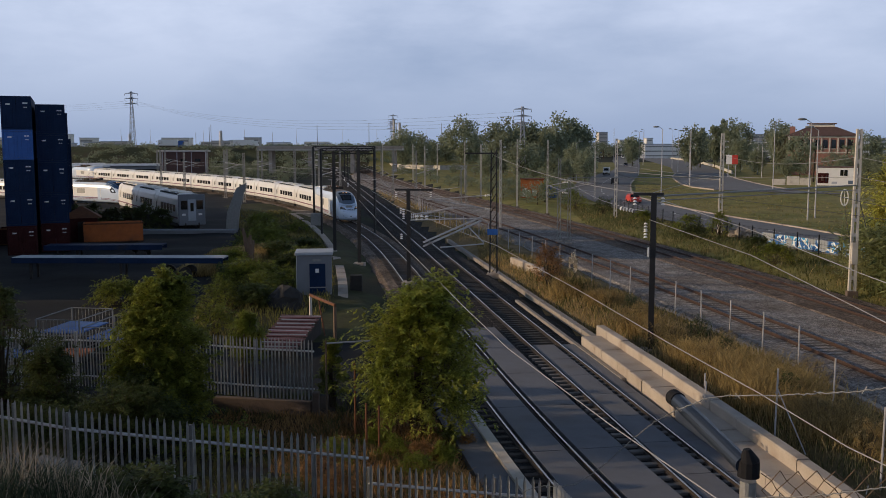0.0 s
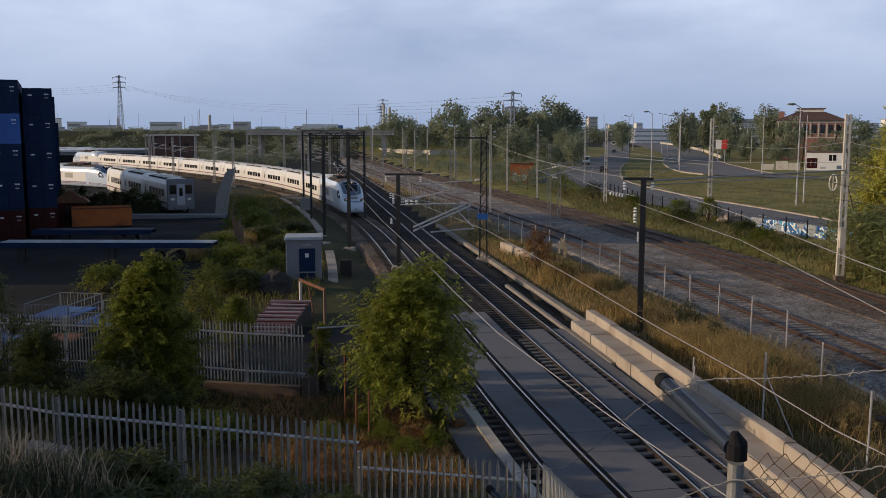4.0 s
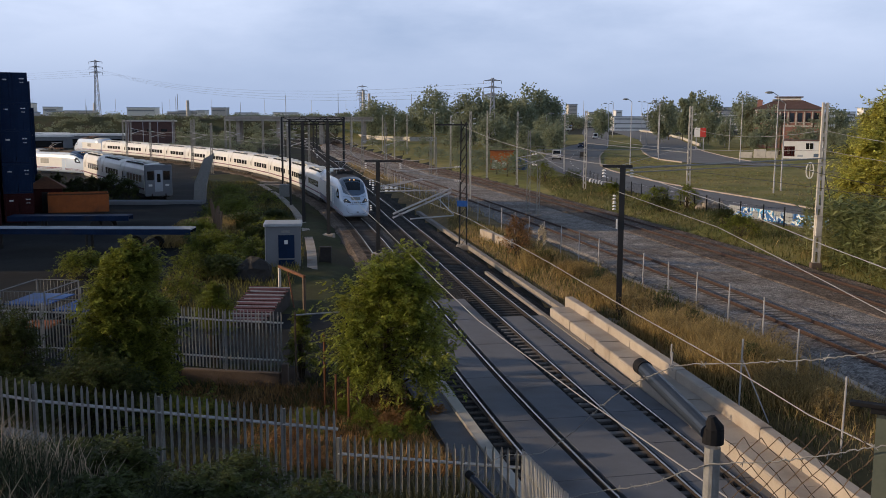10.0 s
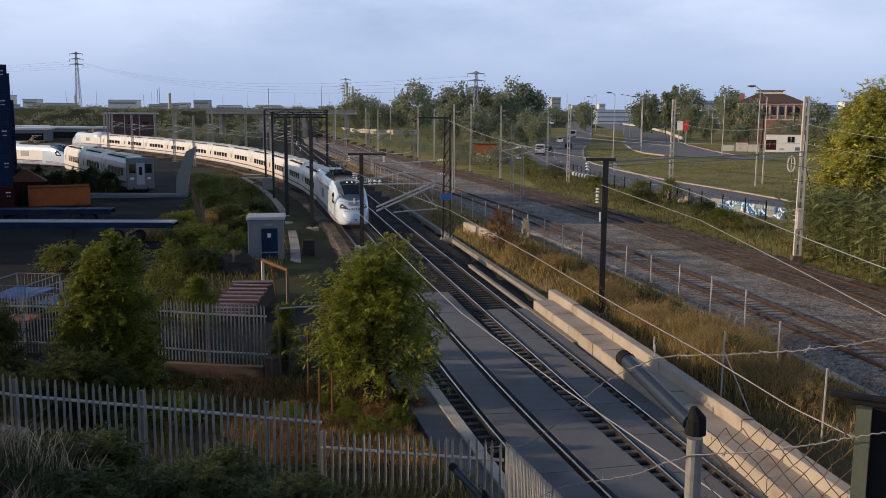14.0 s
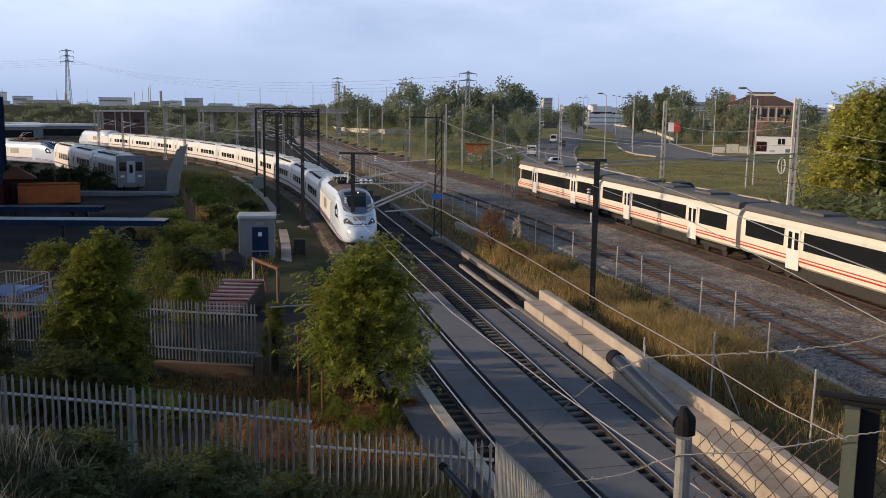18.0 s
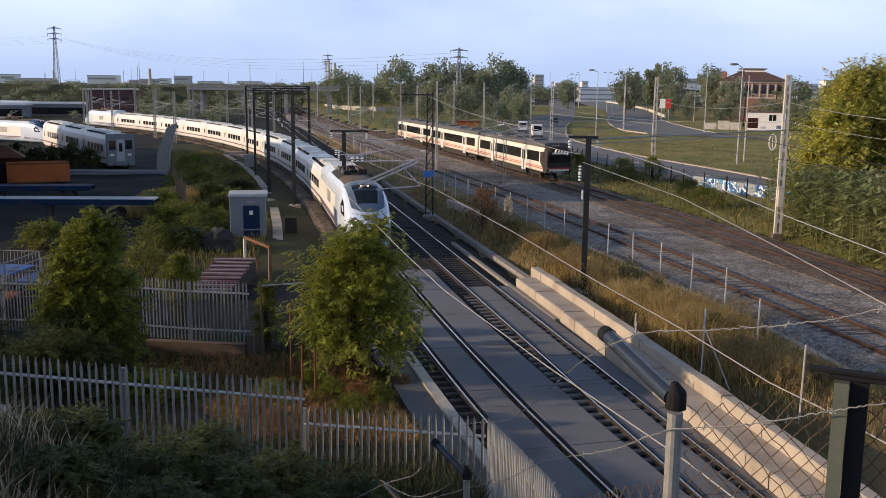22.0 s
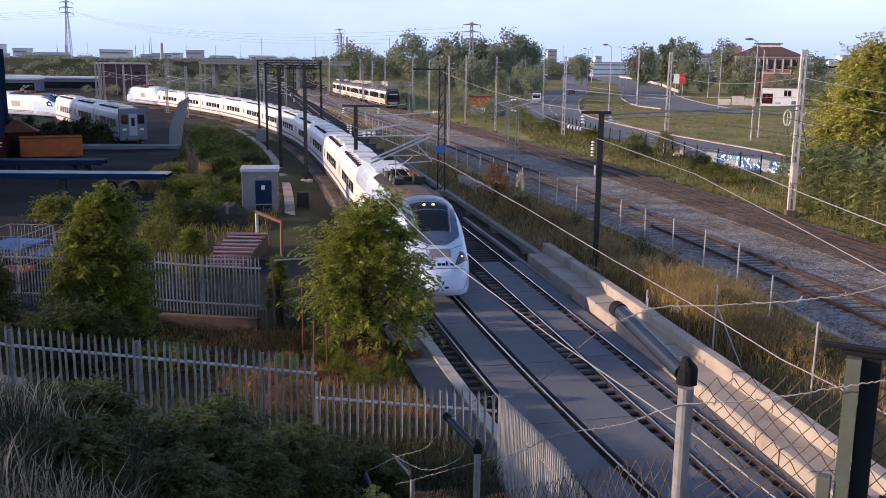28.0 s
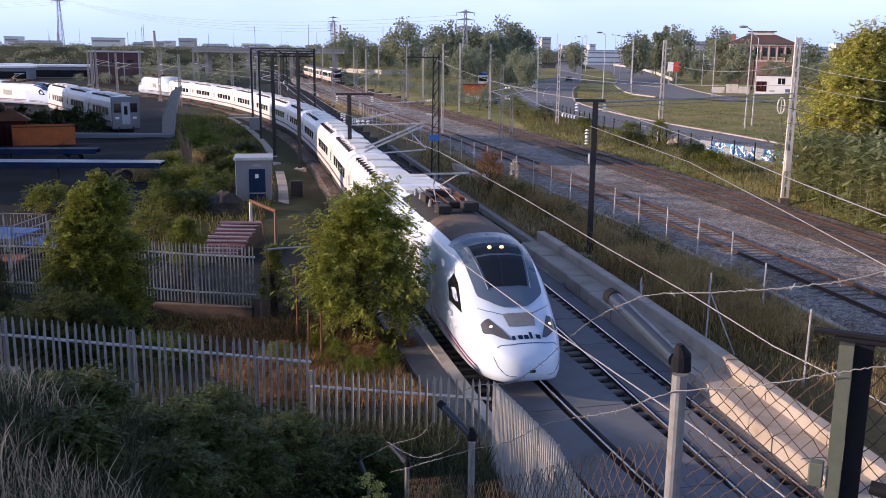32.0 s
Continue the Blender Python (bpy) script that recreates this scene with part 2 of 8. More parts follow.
M = {
    # dark soil, with the yard's shade also put into its colour
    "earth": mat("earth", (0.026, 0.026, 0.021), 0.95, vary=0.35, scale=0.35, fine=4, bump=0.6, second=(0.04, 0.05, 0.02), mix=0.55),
    "dry": mat("dry_grass_ground", (0.23, 0.16, 0.075), 0.95, vary=0.35, scale=0.6, fine=6, bump=0.6, second=(0.1, 0.085, 0.04), mix=0.6),
    "verge": mat("verge", (0.19, 0.19, 0.06), 0.95, vary=0.5, scale=0.5, fine=3, bump=0.8, second=(0.30, 0.25, 0.10), mix=0.7, stain=0.4, stain_color=(0.05, 0.055, 0.025)),
    "ballast": stone_mat("ballast", (0.285, 0.265, 0.25), (0.16, 0.125, 0.10), 0.06, 0.45),
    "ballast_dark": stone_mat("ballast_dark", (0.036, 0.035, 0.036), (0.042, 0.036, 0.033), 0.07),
    "ballast_brown": stone_mat("ballast_brown", (0.185, 0.15, 0.125), (0.10, 0.075, 0.055), 0.065),
    "slab": mat("slab_concrete", (0.145, 0.15, 0.168), 0.85, vary=0.14, scale=1.2, fine=25, bump=0.25, second=(0.15, 0.148, 0.15), mix=0.5, stain=0.45, stain_color=(0.09, 0.08, 0.078)),
    "concrete": mat("concrete", (0.42, 0.365, 0.31), 0.9, vary=0.15, scale=1.5, fine=25, bump=0.35, second=(0.36, 0.31, 0.26), mix=0.5, stain=0.45, stain_color=(0.2, 0.15, 0.11)),
    "old_kerb": mat("old_kerb", (0.27, 0.245, 0.22), 0.92, vary=0.2, scale=2, fine=25, bump=0.4, stain=0.5, stain_color=(0.12, 0.1, 0.085)),
    "pale_concrete": mat("pale_concrete", (0.55, 0.51, 0.45), 0.88, vary=0.12, scale=2, fine=20, bump=0.3, stain=0.35, stain_color=(0.28, 0.24, 0.2)),
    # asphalt lightened so its colour carries the haze over the road
    "asphalt": mat("asphalt", (0.145, 0.145, 0.15), 0.85, vary=0.2, scale=0.5, fine=20, bump=0.2, second=(0.18, 0.178, 0.175), mix=0.4),
    "rail": mat("rail_side", (0.055, 0.032, 0.025), 0.8, metal=0.2, vary=0.3, scale=6, fine=40),
    "rail_worn": mat("rail_worn", (0.16, 0.095, 0.07), 0.55, metal=0.4, vary=0.25, scale=3, fine=30),
    "rail_dark": mat("rail_side_dark", (0.035, 0.027, 0.023), 0.7, metal=0.3, vary=0.3, scale=6, fine=40),
    "rail_top": mat("rail_top", (0.42, 0.40, 0.38), 0.3, metal=0.9, vary=0.15, scale=3, fine=30),
    "sleeper": mat("sleeper_concrete", (0.13, 0.11, 0.10), 0.9, vary=0.2, scale=4, fine=30, bump=0.3, per_object=0.2),
    "sleeper_pale": mat("sleeper_pale", (0.15, 0.135, 0.125), 0.9, vary=0.2, scale=4, fine=30, bump=0.3, per_object=0.25),
    "sleeper_black": mat("sleeper_black", (0.045, 0.04, 0.037), 0.9, vary=0.25, scale=4, fine=30, bump=0.3, per_object=0.25),
    "sleeper_dark": mat("sleeper_dark", (0.085, 0.07, 0.06), 0.9, vary=0.25, scale=4, fine=30, bump=0.3, per_object=0.25),
    "black": mat("black_paint", (0.012, 0.012, 0.013), 0.55, vary=0.3, scale=4, fine=30),
    "steel": mat("galvanised_steel", (0.46, 0.45, 0.46), 0.5, metal=0.25, vary=0.2, scale=5, fine=40, stain=0.25, stain_color=(0.16, 0.12, 0.09)),
    # galvanised rail colour raised to paint in the sun between the pales
    "zinc": mat("zinc", (0.66, 0.66, 0.65), 0.45, metal=0.1, vary=0.12, scale=6, fine=40),
    "steel_dull": mat("weathered_steel", (0.27, 0.27, 0.26), 0.6, metal=0.25, vary=0.2, scale=5, fine=40),
    "wire": mat("wire", (0.36, 0.36, 0.36), 0.5, metal=0.2, vary=0.1),
    "wire_dark": mat("dark_wire", (0.06, 0.055, 0.05), 0.6, metal=0.3, vary=0.1),
    "rust": mat("rust", (0.15, 0.06, 0.025), 0.9, vary=0.4, scale=5, fine=30, bump=0.3, second=(0.08, 0.04, 0.025), mix=0.4),
    "orange": mat("rusty_orange_paint", (0.42, 0.12, 0.025), 0.75, vary=0.25, scale=2, fine=20, stain=0.5, stain_color=(0.16, 0.06, 0.03)),
    "navy": mat("navy_paint", (0.011, 0.026, 0.068), 0.65, vary=0.25, scale=1, fine=8, stain=0.3, stain_color=(0.03, 0.03, 0.035)),
    "blue": mat("blue_paint", (0.018, 0.10, 0.36), 0.5, vary=0.2, scale=1, fine=8, stain=0.3, stain_color=(0.03, 0.05, 0.1)),
    "cover_blue": mat("cover_blue", (0.03, 0.075, 0.17), 0.3, vary=0.1, scale=1, fine=8),
    "mauve": mat("mauve_bars", (0.21, 0.105, 0.115), 0.8, vary=0.25, scale=3, fine=20, per_object=0.25),
    "maroon": mat("maroon_paint", (0.045, 0.012, 0.012), 0.7, vary=0.3, scale=1, fine=8, stain=0.4, stain_color=(0.06, 0.03, 0.025)),
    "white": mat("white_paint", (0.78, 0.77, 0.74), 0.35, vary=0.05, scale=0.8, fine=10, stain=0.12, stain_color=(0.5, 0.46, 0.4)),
    # white paint with blue skylight of the shaded nose tinted in
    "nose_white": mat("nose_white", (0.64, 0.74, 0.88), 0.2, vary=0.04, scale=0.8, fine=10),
    "cab_blue": mat("cab_grey_blue", (0.105, 0.145, 0.205), 0.3, vary=0.08, scale=1.5, fine=12),
    "cream": mat("cream_paint", (0.74, 0.70, 0.60), 0.4, vary=0.06, scale=1, fine=10, stain=0.2, stain_color=(0.5, 0.42, 0.33)),
    "train_red": mat("red_stripe", (0.5, 0.045, 0.03), 0.45, vary=0.1, scale=2),
    "train_purple": mat("violet_stripe", (0.14, 0.02, 0.07), 0.4, vary=0.1, scale=2),
    "train_grey": mat("train_roof_grey", (0.10, 0.10, 0.105), 0.7, vary=0.2, scale=1.5, fine=12, stain=0.4, stain_color=(0.07, 0.06, 0.05)),
    "roof_brown": mat("dusty_roof", (0.125, 0.092, 0.07), 0.85, vary=0.25, scale=1.5, fine=15, stain=0.4, stain_color=(0.12, 0.08, 0.06)),
    "under": mat("underframe", (0.03, 0.027, 0.025), 0.85, vary=0.4, scale=3, fine=20),
    "brick": mat("dark_red_brick", (0.11, 0.06, 0.052), 0.9, vary=0.2, scale=1.5, fine=20, stain=0.3, stain_color=(0.08, 0.05, 0.045)),
    "villa_brick": mat("villa_brick", (0.30, 0.15, 0.12), 0.9, vary=0.2, scale=1.5, fine=20, stain=0.3, stain_color=(0.2, 0.11, 0.09)),
    "old_plaster": mat("old_plaster", (0.13, 0.095, 0.075), 0.95, vary=0.3, scale=2.5, fine=20, bump=0.5, stain=0.6, stain_color=(0.09, 0.065, 0.05)),
    "render_grey": mat("grey_render", (0.19, 0.2, 0.22), 0.9, vary=0.12, scale=1, fine=15, stain=0.3, stain_color=(0.13, 0.13, 0.13)),
    "roof_pale": mat("pale_roof", (0.40, 0.43, 0.47), 0.7, vary=0.12, scale=1.5, fine=15, stain=0.3, stain_color=(0.2, 0.2, 0.2)),
    "wood": mat("weathered_wood", (0.15, 0.10, 0.065), 0.85, vary=0.3, scale=4, fine=30, bump=0.4, stretch=(1, 1, 0.15)),
    "tile": mat("roof_tile", (0.11, 0.065, 0.055), 0.85, vary=0.25, scale=3, fine=20, per_object=0.2),
    "bark": mat("bark", (0.075, 0.06, 0.045), 0.95, vary=0.35, scale=4, fine=25, bump=0.7, stretch=(1, 1, 0.3)),
    "lamp_lens": glass_mat("lamp_lens", (0.10, 0.10, 0.105), 0.12),
    "glass_dark": glass_mat("dark_glass", (0.012, 0.014, 0.017)),
    "lamp_white": glow_mat("headlight", (1.0, 0.78, 0.45), 1.5),
    "lamp_amber": glow_mat("cab_light", (1.0, 0.52, 0.2), 1.6),
    "lamp_soft": glow_mat("marker_light", (1.0, 0.68, 0.38), 0.9),
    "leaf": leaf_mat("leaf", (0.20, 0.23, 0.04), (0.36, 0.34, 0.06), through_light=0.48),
    # leaf lightened for the sunlit trees, their sun put into the colour
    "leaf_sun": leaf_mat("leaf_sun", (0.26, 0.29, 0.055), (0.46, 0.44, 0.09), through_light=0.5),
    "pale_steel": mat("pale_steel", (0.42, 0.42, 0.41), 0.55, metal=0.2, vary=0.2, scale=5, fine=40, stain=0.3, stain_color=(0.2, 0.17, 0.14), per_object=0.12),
    # leaf darkened to paint in shade, also mixed into scrub for variety
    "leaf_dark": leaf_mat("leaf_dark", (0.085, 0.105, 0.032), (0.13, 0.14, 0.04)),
    "leaf_yellow": leaf_mat("leaf_yellow", (0.54, 0.52, 0.15), (0.40, 0.43, 0.11), through_light=0.52),
    # leaf lightened and greyed, haze over distant plants put into the colour
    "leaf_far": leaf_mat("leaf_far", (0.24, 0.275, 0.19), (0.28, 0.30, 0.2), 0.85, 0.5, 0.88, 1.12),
    "reed": leaf_mat("reed", (0.24, 0.27, 0.12), (0.34, 0.32, 0.16), through_light=0.42),
    "straw": leaf_mat("straw", (0.40, 0.30, 0.13), (0.29, 0.2, 0.08), through_light=0.4),
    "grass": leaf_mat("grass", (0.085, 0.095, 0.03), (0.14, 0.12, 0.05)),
    # grass darkened and blued, the near slope's shade put into the colour
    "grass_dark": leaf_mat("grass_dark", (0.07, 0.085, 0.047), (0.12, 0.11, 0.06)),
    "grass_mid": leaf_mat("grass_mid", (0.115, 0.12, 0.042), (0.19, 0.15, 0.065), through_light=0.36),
    # grass lightened to paint in sun on the bank and field
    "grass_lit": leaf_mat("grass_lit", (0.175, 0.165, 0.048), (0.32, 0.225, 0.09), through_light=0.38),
    "brown_grass": leaf_mat("brown_grass", (0.30, 0.165, 0.065), (0.40, 0.25, 0.1)),
    "dull_straw": leaf_mat("dull_straw", (0.42, 0.34, 0.24), (0.28, 0.22, 0.15)),
    # soil made darker and bluer to carry the shade in the yard
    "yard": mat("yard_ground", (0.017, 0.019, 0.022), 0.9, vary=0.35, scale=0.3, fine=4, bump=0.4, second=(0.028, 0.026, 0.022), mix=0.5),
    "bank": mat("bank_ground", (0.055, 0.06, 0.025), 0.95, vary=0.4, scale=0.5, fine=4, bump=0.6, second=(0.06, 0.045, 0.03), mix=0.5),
    # soil colour darkened for the shade in the hollow below the slope
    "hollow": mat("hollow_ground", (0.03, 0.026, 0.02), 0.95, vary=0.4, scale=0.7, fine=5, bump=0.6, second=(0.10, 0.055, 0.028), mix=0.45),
}

# matt surfaces: soil, stone and leaves have next to no sheen
for k in ("earth", "dry", "verge", "yard", "bank", "hollow", "ballast", "ballast_dark", "ballast_brown", "leaf", "leaf_sun", "leaf_dark", "leaf_yellow", "leaf_far", "reed", "straw", "grass", "grass_dark", "grass_mid", "grass_lit", "brown_grass", "dull_straw", "navy", "maroon", "bark"):
    M[k].node_tree.nodes["Principled BSDF"].inputs["Specular IOR Level"].default_value = 0.12


# ---- mesh tools ----
def finish(bm, name, material, smooth=False):
    me = bpy.data.meshes.new(name)
    bm.to_mesh(me)
    bm.free()
    for m in (material if isinstance(material, (list, tuple)) else [material]):
        me.materials.append(M[m] if isinstance(m, str) else m)
    if smooth:
        me.polygons.foreach_set("use_smooth", [True] * len(me.polygons))
    return me


def thing(name, label, category, at=None, group="", kind=""):
    ob = new(name)
    ob.empty_display_size = 0.2
    if at is not None:
        ob.matrix_world = at
    return tagged(ob, label, category, group, kind)


def part(name, bm, material, parent, label="", smooth=False, kind=""):
    """One mesh object under a thing or a part, in the parent's space."""
    ob = new(name, bm if isinstance(bm, bpy.types.Mesh) else finish(bm, name, material, smooth))
    ob.parent = parent
    return tagged(ob, label, kind=kind)


def solo(name, bm, material, label, category, at=None, group="", kind="", smooth=False):
    ob = new(name, bm if isinstance(bm, bpy.types.Mesh) else finish(bm, name, material, smooth))
    if at is not None:
        ob.matrix_world = at
    return tagged(ob, label, category, group, kind)


def box(bm, x0, x1, y0, y1, z0, z1, bevel=0.0, m=None, mi=0):
    r = bmesh.ops.create_cube(bm, size=1.0)
    mx = Matrix.Translation(((x0 + x1) / 2, (y0 + y1) / 2, (z0 + z1) / 2)) @ Matrix.Diagonal((x1 - x0, y1 - y0, z1 - z0, 1))
    bmesh.ops.transform(bm, matrix=(m or Matrix()) @ mx, verts=r["verts"])
    faces = {f for v in r["verts"] for f in v.link_faces}
    for f in faces:
        f.material_index = mi
    if bevel:
        edges = {e for v in r["verts"] for e in v.link_edges}
        bmesh.ops.bevel(bm, geom=list(edges), offset=bevel, segments=1, affect="EDGES")
    return bm


def bx(*a, **k):
    return box(bmesh.new(), *a, **k)


def rod(bm, a, b, r0, r1=None, n=6, mi=0):
    """A bar from a to b, as a tapered n-gon."""
    a, b = Vector(a), Vector(b)
    d = b - a
    if d.length < 1e-6:
        return bm
    r1 = r0 if r1 is None else r1
    q = d.to_track_quat("Z", "Y")
    rings = []
    for p, r in ((a, r0), (b, r1)):
        rings.append([bm.verts.new(p + q @ Vector((r * math.cos(2 * math.pi * i / n), r * math.sin(2 * math.pi * i / n), 0))) for i in range(n)])
    for i in range(n):
        bm.faces.new((rings[0][i], rings[0][(i + 1) % n], rings[1][(i + 1) % n], rings[1][i])).material_index = mi
    bm.faces.new(rings[0][::-1]).material_index = mi
    bm.faces.new(rings[1]).material_index = mi
    return bm


def rods(pairs, r, n=5):
    bm = bmesh.new()
    for a, b in pairs:
        rod(bm, a, b, r, n=n)
    return bm


def loft(bm, rings, closed=True, caps=True, mi=0):
    vs = [[bm.verts.new(p) for p in ring] for ring in rings]
    k = len(vs[0])
    for a, b in zip(vs, vs[1:]):
        for i in range(k if closed else k - 1):
            bm.faces.new((a[i], a[(i + 1) % k], b[(i + 1) % k], b[i])).material_index = mi
    if caps and closed:
        bm.faces.new(vs[0][::-1]).material_index = mi
        bm.faces.new(vs[-1]).material_index = mi
    return vs


def tube(bm, pts, r):
    """One bent bar of square section through pts."""
    pts = [Vector(p) for p in pts]
    rings = []
    for i, p in enumerate(pts):
        q = (pts[min(i + 1, len(pts) - 1)] - pts[max(i - 1, 0)]).to_track_quat("Z", "Y")
        rings.append([p + q @ Vector((r * a, r * b, 0)) for a, b in ((1, 0), (0, 1), (-1, 0), (0, -1))])
    loft(bm, rings)
    bmesh.ops.recalc_face_normals(bm, faces=bm.faces)
    return bm


class Line:
    """A line in plan, x as a smooth function of y, walked by its length."""

    def __init__(self, pts, deg, y0, y1, step=1.0):
        p = np.array(pts, float)
        c = np.polyfit(p[:, 1] / 100, p[:, 0], deg)
        ys = np.arange(y0, y1 + step, step)
        self.p = np.stack([np.polyval(c, ys / 100), ys], 1)
        self.s = np.concatenate([[0], np.cumsum(np.linalg.norm(np.diff(self.p, axis=0), axis=1))])

    def at(self, s):
        if s > self.s[-1]:
            d = (self.p[-1] - self.p[-2]) / np.linalg.norm(self.p[-1] - self.p[-2])
            return Vector(self.p[-1] + d * (s - self.s[-1]))
        if s < 0:
            d = (self.p[1] - self.p[0]) / np.linalg.norm(self.p[1] - self.p[0])
            return Vector(self.p[0] + d * s)
        return Vector((np.interp(s, self.s, self.p[:, 0]), np.interp(s, self.s, self.p[:, 1])))

    def way(self, s):
        return (self.at(s + 0.5) - self.at(s - 0.5)).normalized()

    def s_of(self, y):
        return float(np.interp(y, self.p[:, 1], self.s))

    def x(self, y):
        return float(np.interp(y, self.p[:, 1], self.p[:, 0]))

    def off(self, s, d, z=0.0):
        """The point d to the right of the line at s (looking ahead, away from the viewer)."""
        p, w = self.at(s), self.way(s)
        return Vector((p.x + w.y * d, p.y - w.x * d, z))


def ribbon(line, profile, y0, y1, step=2.0, closed=False, ground=None):
    """A profile of (offset, height) pairs swept along a line."""
    bm = bmesh.new()
    s0, s1 = line.s_of(y0), line.s_of(y1)
    k = max(2, int((s1 - s0) / step) + 1)
    loft(bm, [[line.off(s, o, z) for o, z in profile] for s in np.linspace(s0, s1, k)], closed, closed)
    bmesh.ops.recalc_face_normals(bm, faces=bm.faces)
    return bm


# ---- the lines of the plan ----
RUN_A = Line([(5.15, 16), (4.15, 25), (3.0, 33), (1.88, 41.5), (0.55, 51), (-1.8, 64.5), (-4.4, 77), (-6.4, 88.6), (-8.6, 100), (-12.2, 116),
              (-15.5, 127.5), (-22, 146), (-30, 166), (-40, 184), (-50, 198), (-60, 212), (-73, 228), (-86, 246), (-100, 262)], 4, -40, 330)
RUN_B = Line([(7.5, 27), (4.95, 44.5), (2.7, 60), (-0.4, 80.5), (-3.5, 101), (-17.5, 195), (-32, 290)], 2, -40, 600, 2.0)
RUN_C = Line([(20.1, 30), (18.8, 42), (17.6, 50), (15.9, 62), (13.9, 74), (8.8, 100), (-4, 165), (-26, 290)], 3, -30, 600, 2.0)
RUN_D = Line([(27.2, 36), (26.0, 44), (24.65, 52), (22.85, 66), (21.3, 76), (19.2, 93), (15.2, 119), (9.6, 145), (0.9, 185), (-11, 245), (-13.5, 257), (-22, 300)], 3, -60, 700, 2.0)


# ---- ground ----
HILL_Y = [-60, 0, 1.5, 3, 6.2, 8.8, 11, 15, 19, 22, 25, 28, 31, 34, 45, 60, 90]
HILL_Z = [8.1, 8.1, 7.6, 6.4, 4.9, 3.5, 2.55, 2.0, 1.7, 1.15, 0.65, 0.25, -0.02, -0.18, 0.05, 0.05, 0.0]


def smooth01(v):
    v = min(1.0, max(0.0, v))
    return v * v * (3 - 2 * v)


def ground_z(x, y):
    edge = RUN_A.x(min(max(y, -40), 300)) - 2.6
    bank = float(np.interp(y, HILL_Y, HILL_Z))
    bank += 2.9 * smooth01((-x - 0.3) / 4.5) * math.exp(-((y - 10.5) / 4.6) ** 2)
    bank += (0.35 if y < 22 or y > 48 else 0.12) * noise.noise(Vector((x * 0.15, y * 0.15, 0))) * smooth01((y - 6) / 10)
    z = -0.45 + smooth01((edge - x) / 1.3) * (bank + 0.45)
    # the strip of rough grass between the two railways
    if y > 15:
        lo, hi = RUN_B.x(min(y, 590)) + 3.6, RUN_C.x(min(y, 590)) - 3.2
        if lo < x < hi:
            z += 0.55 * smooth01((x - lo) / 1.0) * smooth01((hi - x) / 1.0) + 0.12 * noise.noise(Vector((x * 0.4, y * 0.4, 3)))
    # far embankment on the left and beyond
    ridge = smooth01((y - 395) / 40) * smooth01((30 - x) / 60)
    z += ridge * 8.6
    # low verge between the outer track and the road
    d = x - (RUN_D.x(min(max(y, -60), 690)) + 3.0)
    if d > 0:
        z += 0.42 * smooth01(d / 2.5)
    return z


def graded(lo, hi, fine_lo, fine_hi, step, grow=1.25):
    out = list(np.arange(fine_lo, fine_hi, step))
    v, s = fine_hi, step
    while v < hi:
        out.append(v)
        s *= grow
        v += s
    out.append(hi)
    v, s = fine_lo, step
    while v > lo:
        s *= grow
        v -= s
        out.insert(0, max(v, lo))
    return out


def build_ground():
    xs, ys = graded(-3500, 3500, -45, 60, 1.0, 1.18), graded(-300, 4500, -4, 130, 1.0, 1.12)
    vs = [(x, y, ground_z(x, y)) for y in ys for x in xs]
    k = len(xs)
    fs = [(j * k + i, j * k + i + 1, (j + 1) * k + i + 1, (j + 1) * k + i) for j in range(len(ys) - 1) for i in range(k - 1)]
    me = bpy.data.meshes.new("ground")
    me.from_pydata(vs, [], fs)
    for m in ("earth", "dry", "verge", "yard", "bank", "hollow"):
        me.materials.append(M[m])
    for p, f in zip(me.polygons, fs):
        x, y = vs[f[0]][0], vs[f[0]][1]
        yy = min(max(y, -30), 590)
        if 15 < y < 330 and RUN_B.x(yy) + 2.6 < x < RUN_C.x(yy) - 1.5:
            p.material_index = 1
        elif x > RUN_D.x(yy) + 2.5 and y < 500:
            p.material_index = 2
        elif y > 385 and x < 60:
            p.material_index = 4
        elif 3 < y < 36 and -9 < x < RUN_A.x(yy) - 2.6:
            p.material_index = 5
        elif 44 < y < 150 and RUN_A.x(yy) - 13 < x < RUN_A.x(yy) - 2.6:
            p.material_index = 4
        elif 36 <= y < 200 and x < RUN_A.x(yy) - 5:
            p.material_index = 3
        p.use_smooth = True
    tagged(new("ground", me), "uneven earth with dry grass and weeds", "ground", kind="structure")


build_ground()


# ---- railway ----
def rail_pair(name, line, gauge, y0, y1, side, top, label):
    track = thing(name, label, "railway track", kind="structure")
    for sgn in (-1, 1):
        o = sgn * (gauge / 2 + 0.035)
        prof = [(o - 0.07, -0.16), (o - 0.07, -0.14), (o - 0.012, -0.11), (o - 0.012, -0.05), (o - 0.036, -0.035), (o - 0.036, -0.004),
                (o + 0.036, -0.004), (o + 0.036, -0.035), (o + 0.012, -0.05), (o + 0.012, -0.11), (o + 0.07, -0.14), (o + 0.07, -0.16)]
        r = part("rail", ribbon(line, prof, y0, y1, 2.0, True), side, track)
        part("rail_head", ribbon(line, [(o - 0.03, -0.002), (o - 0.028, 0.002), (o + 0.028, 0.002), (o + 0.03, -0.002)], y0, y1, 2.0), top, r, "worn shiny rail head")
    return track


TRACK_A = rail_pair("track_inner", RUN_A, 1.435, 4, 300, "rail_dark", "rail_top", "railway track set in a pale concrete slab")
TRACK_B = rail_pair("track_second", RUN_B, 1.435, 4, 420, "rail_dark", "rail_top", "railway track on dark sleepers in dark ballast")
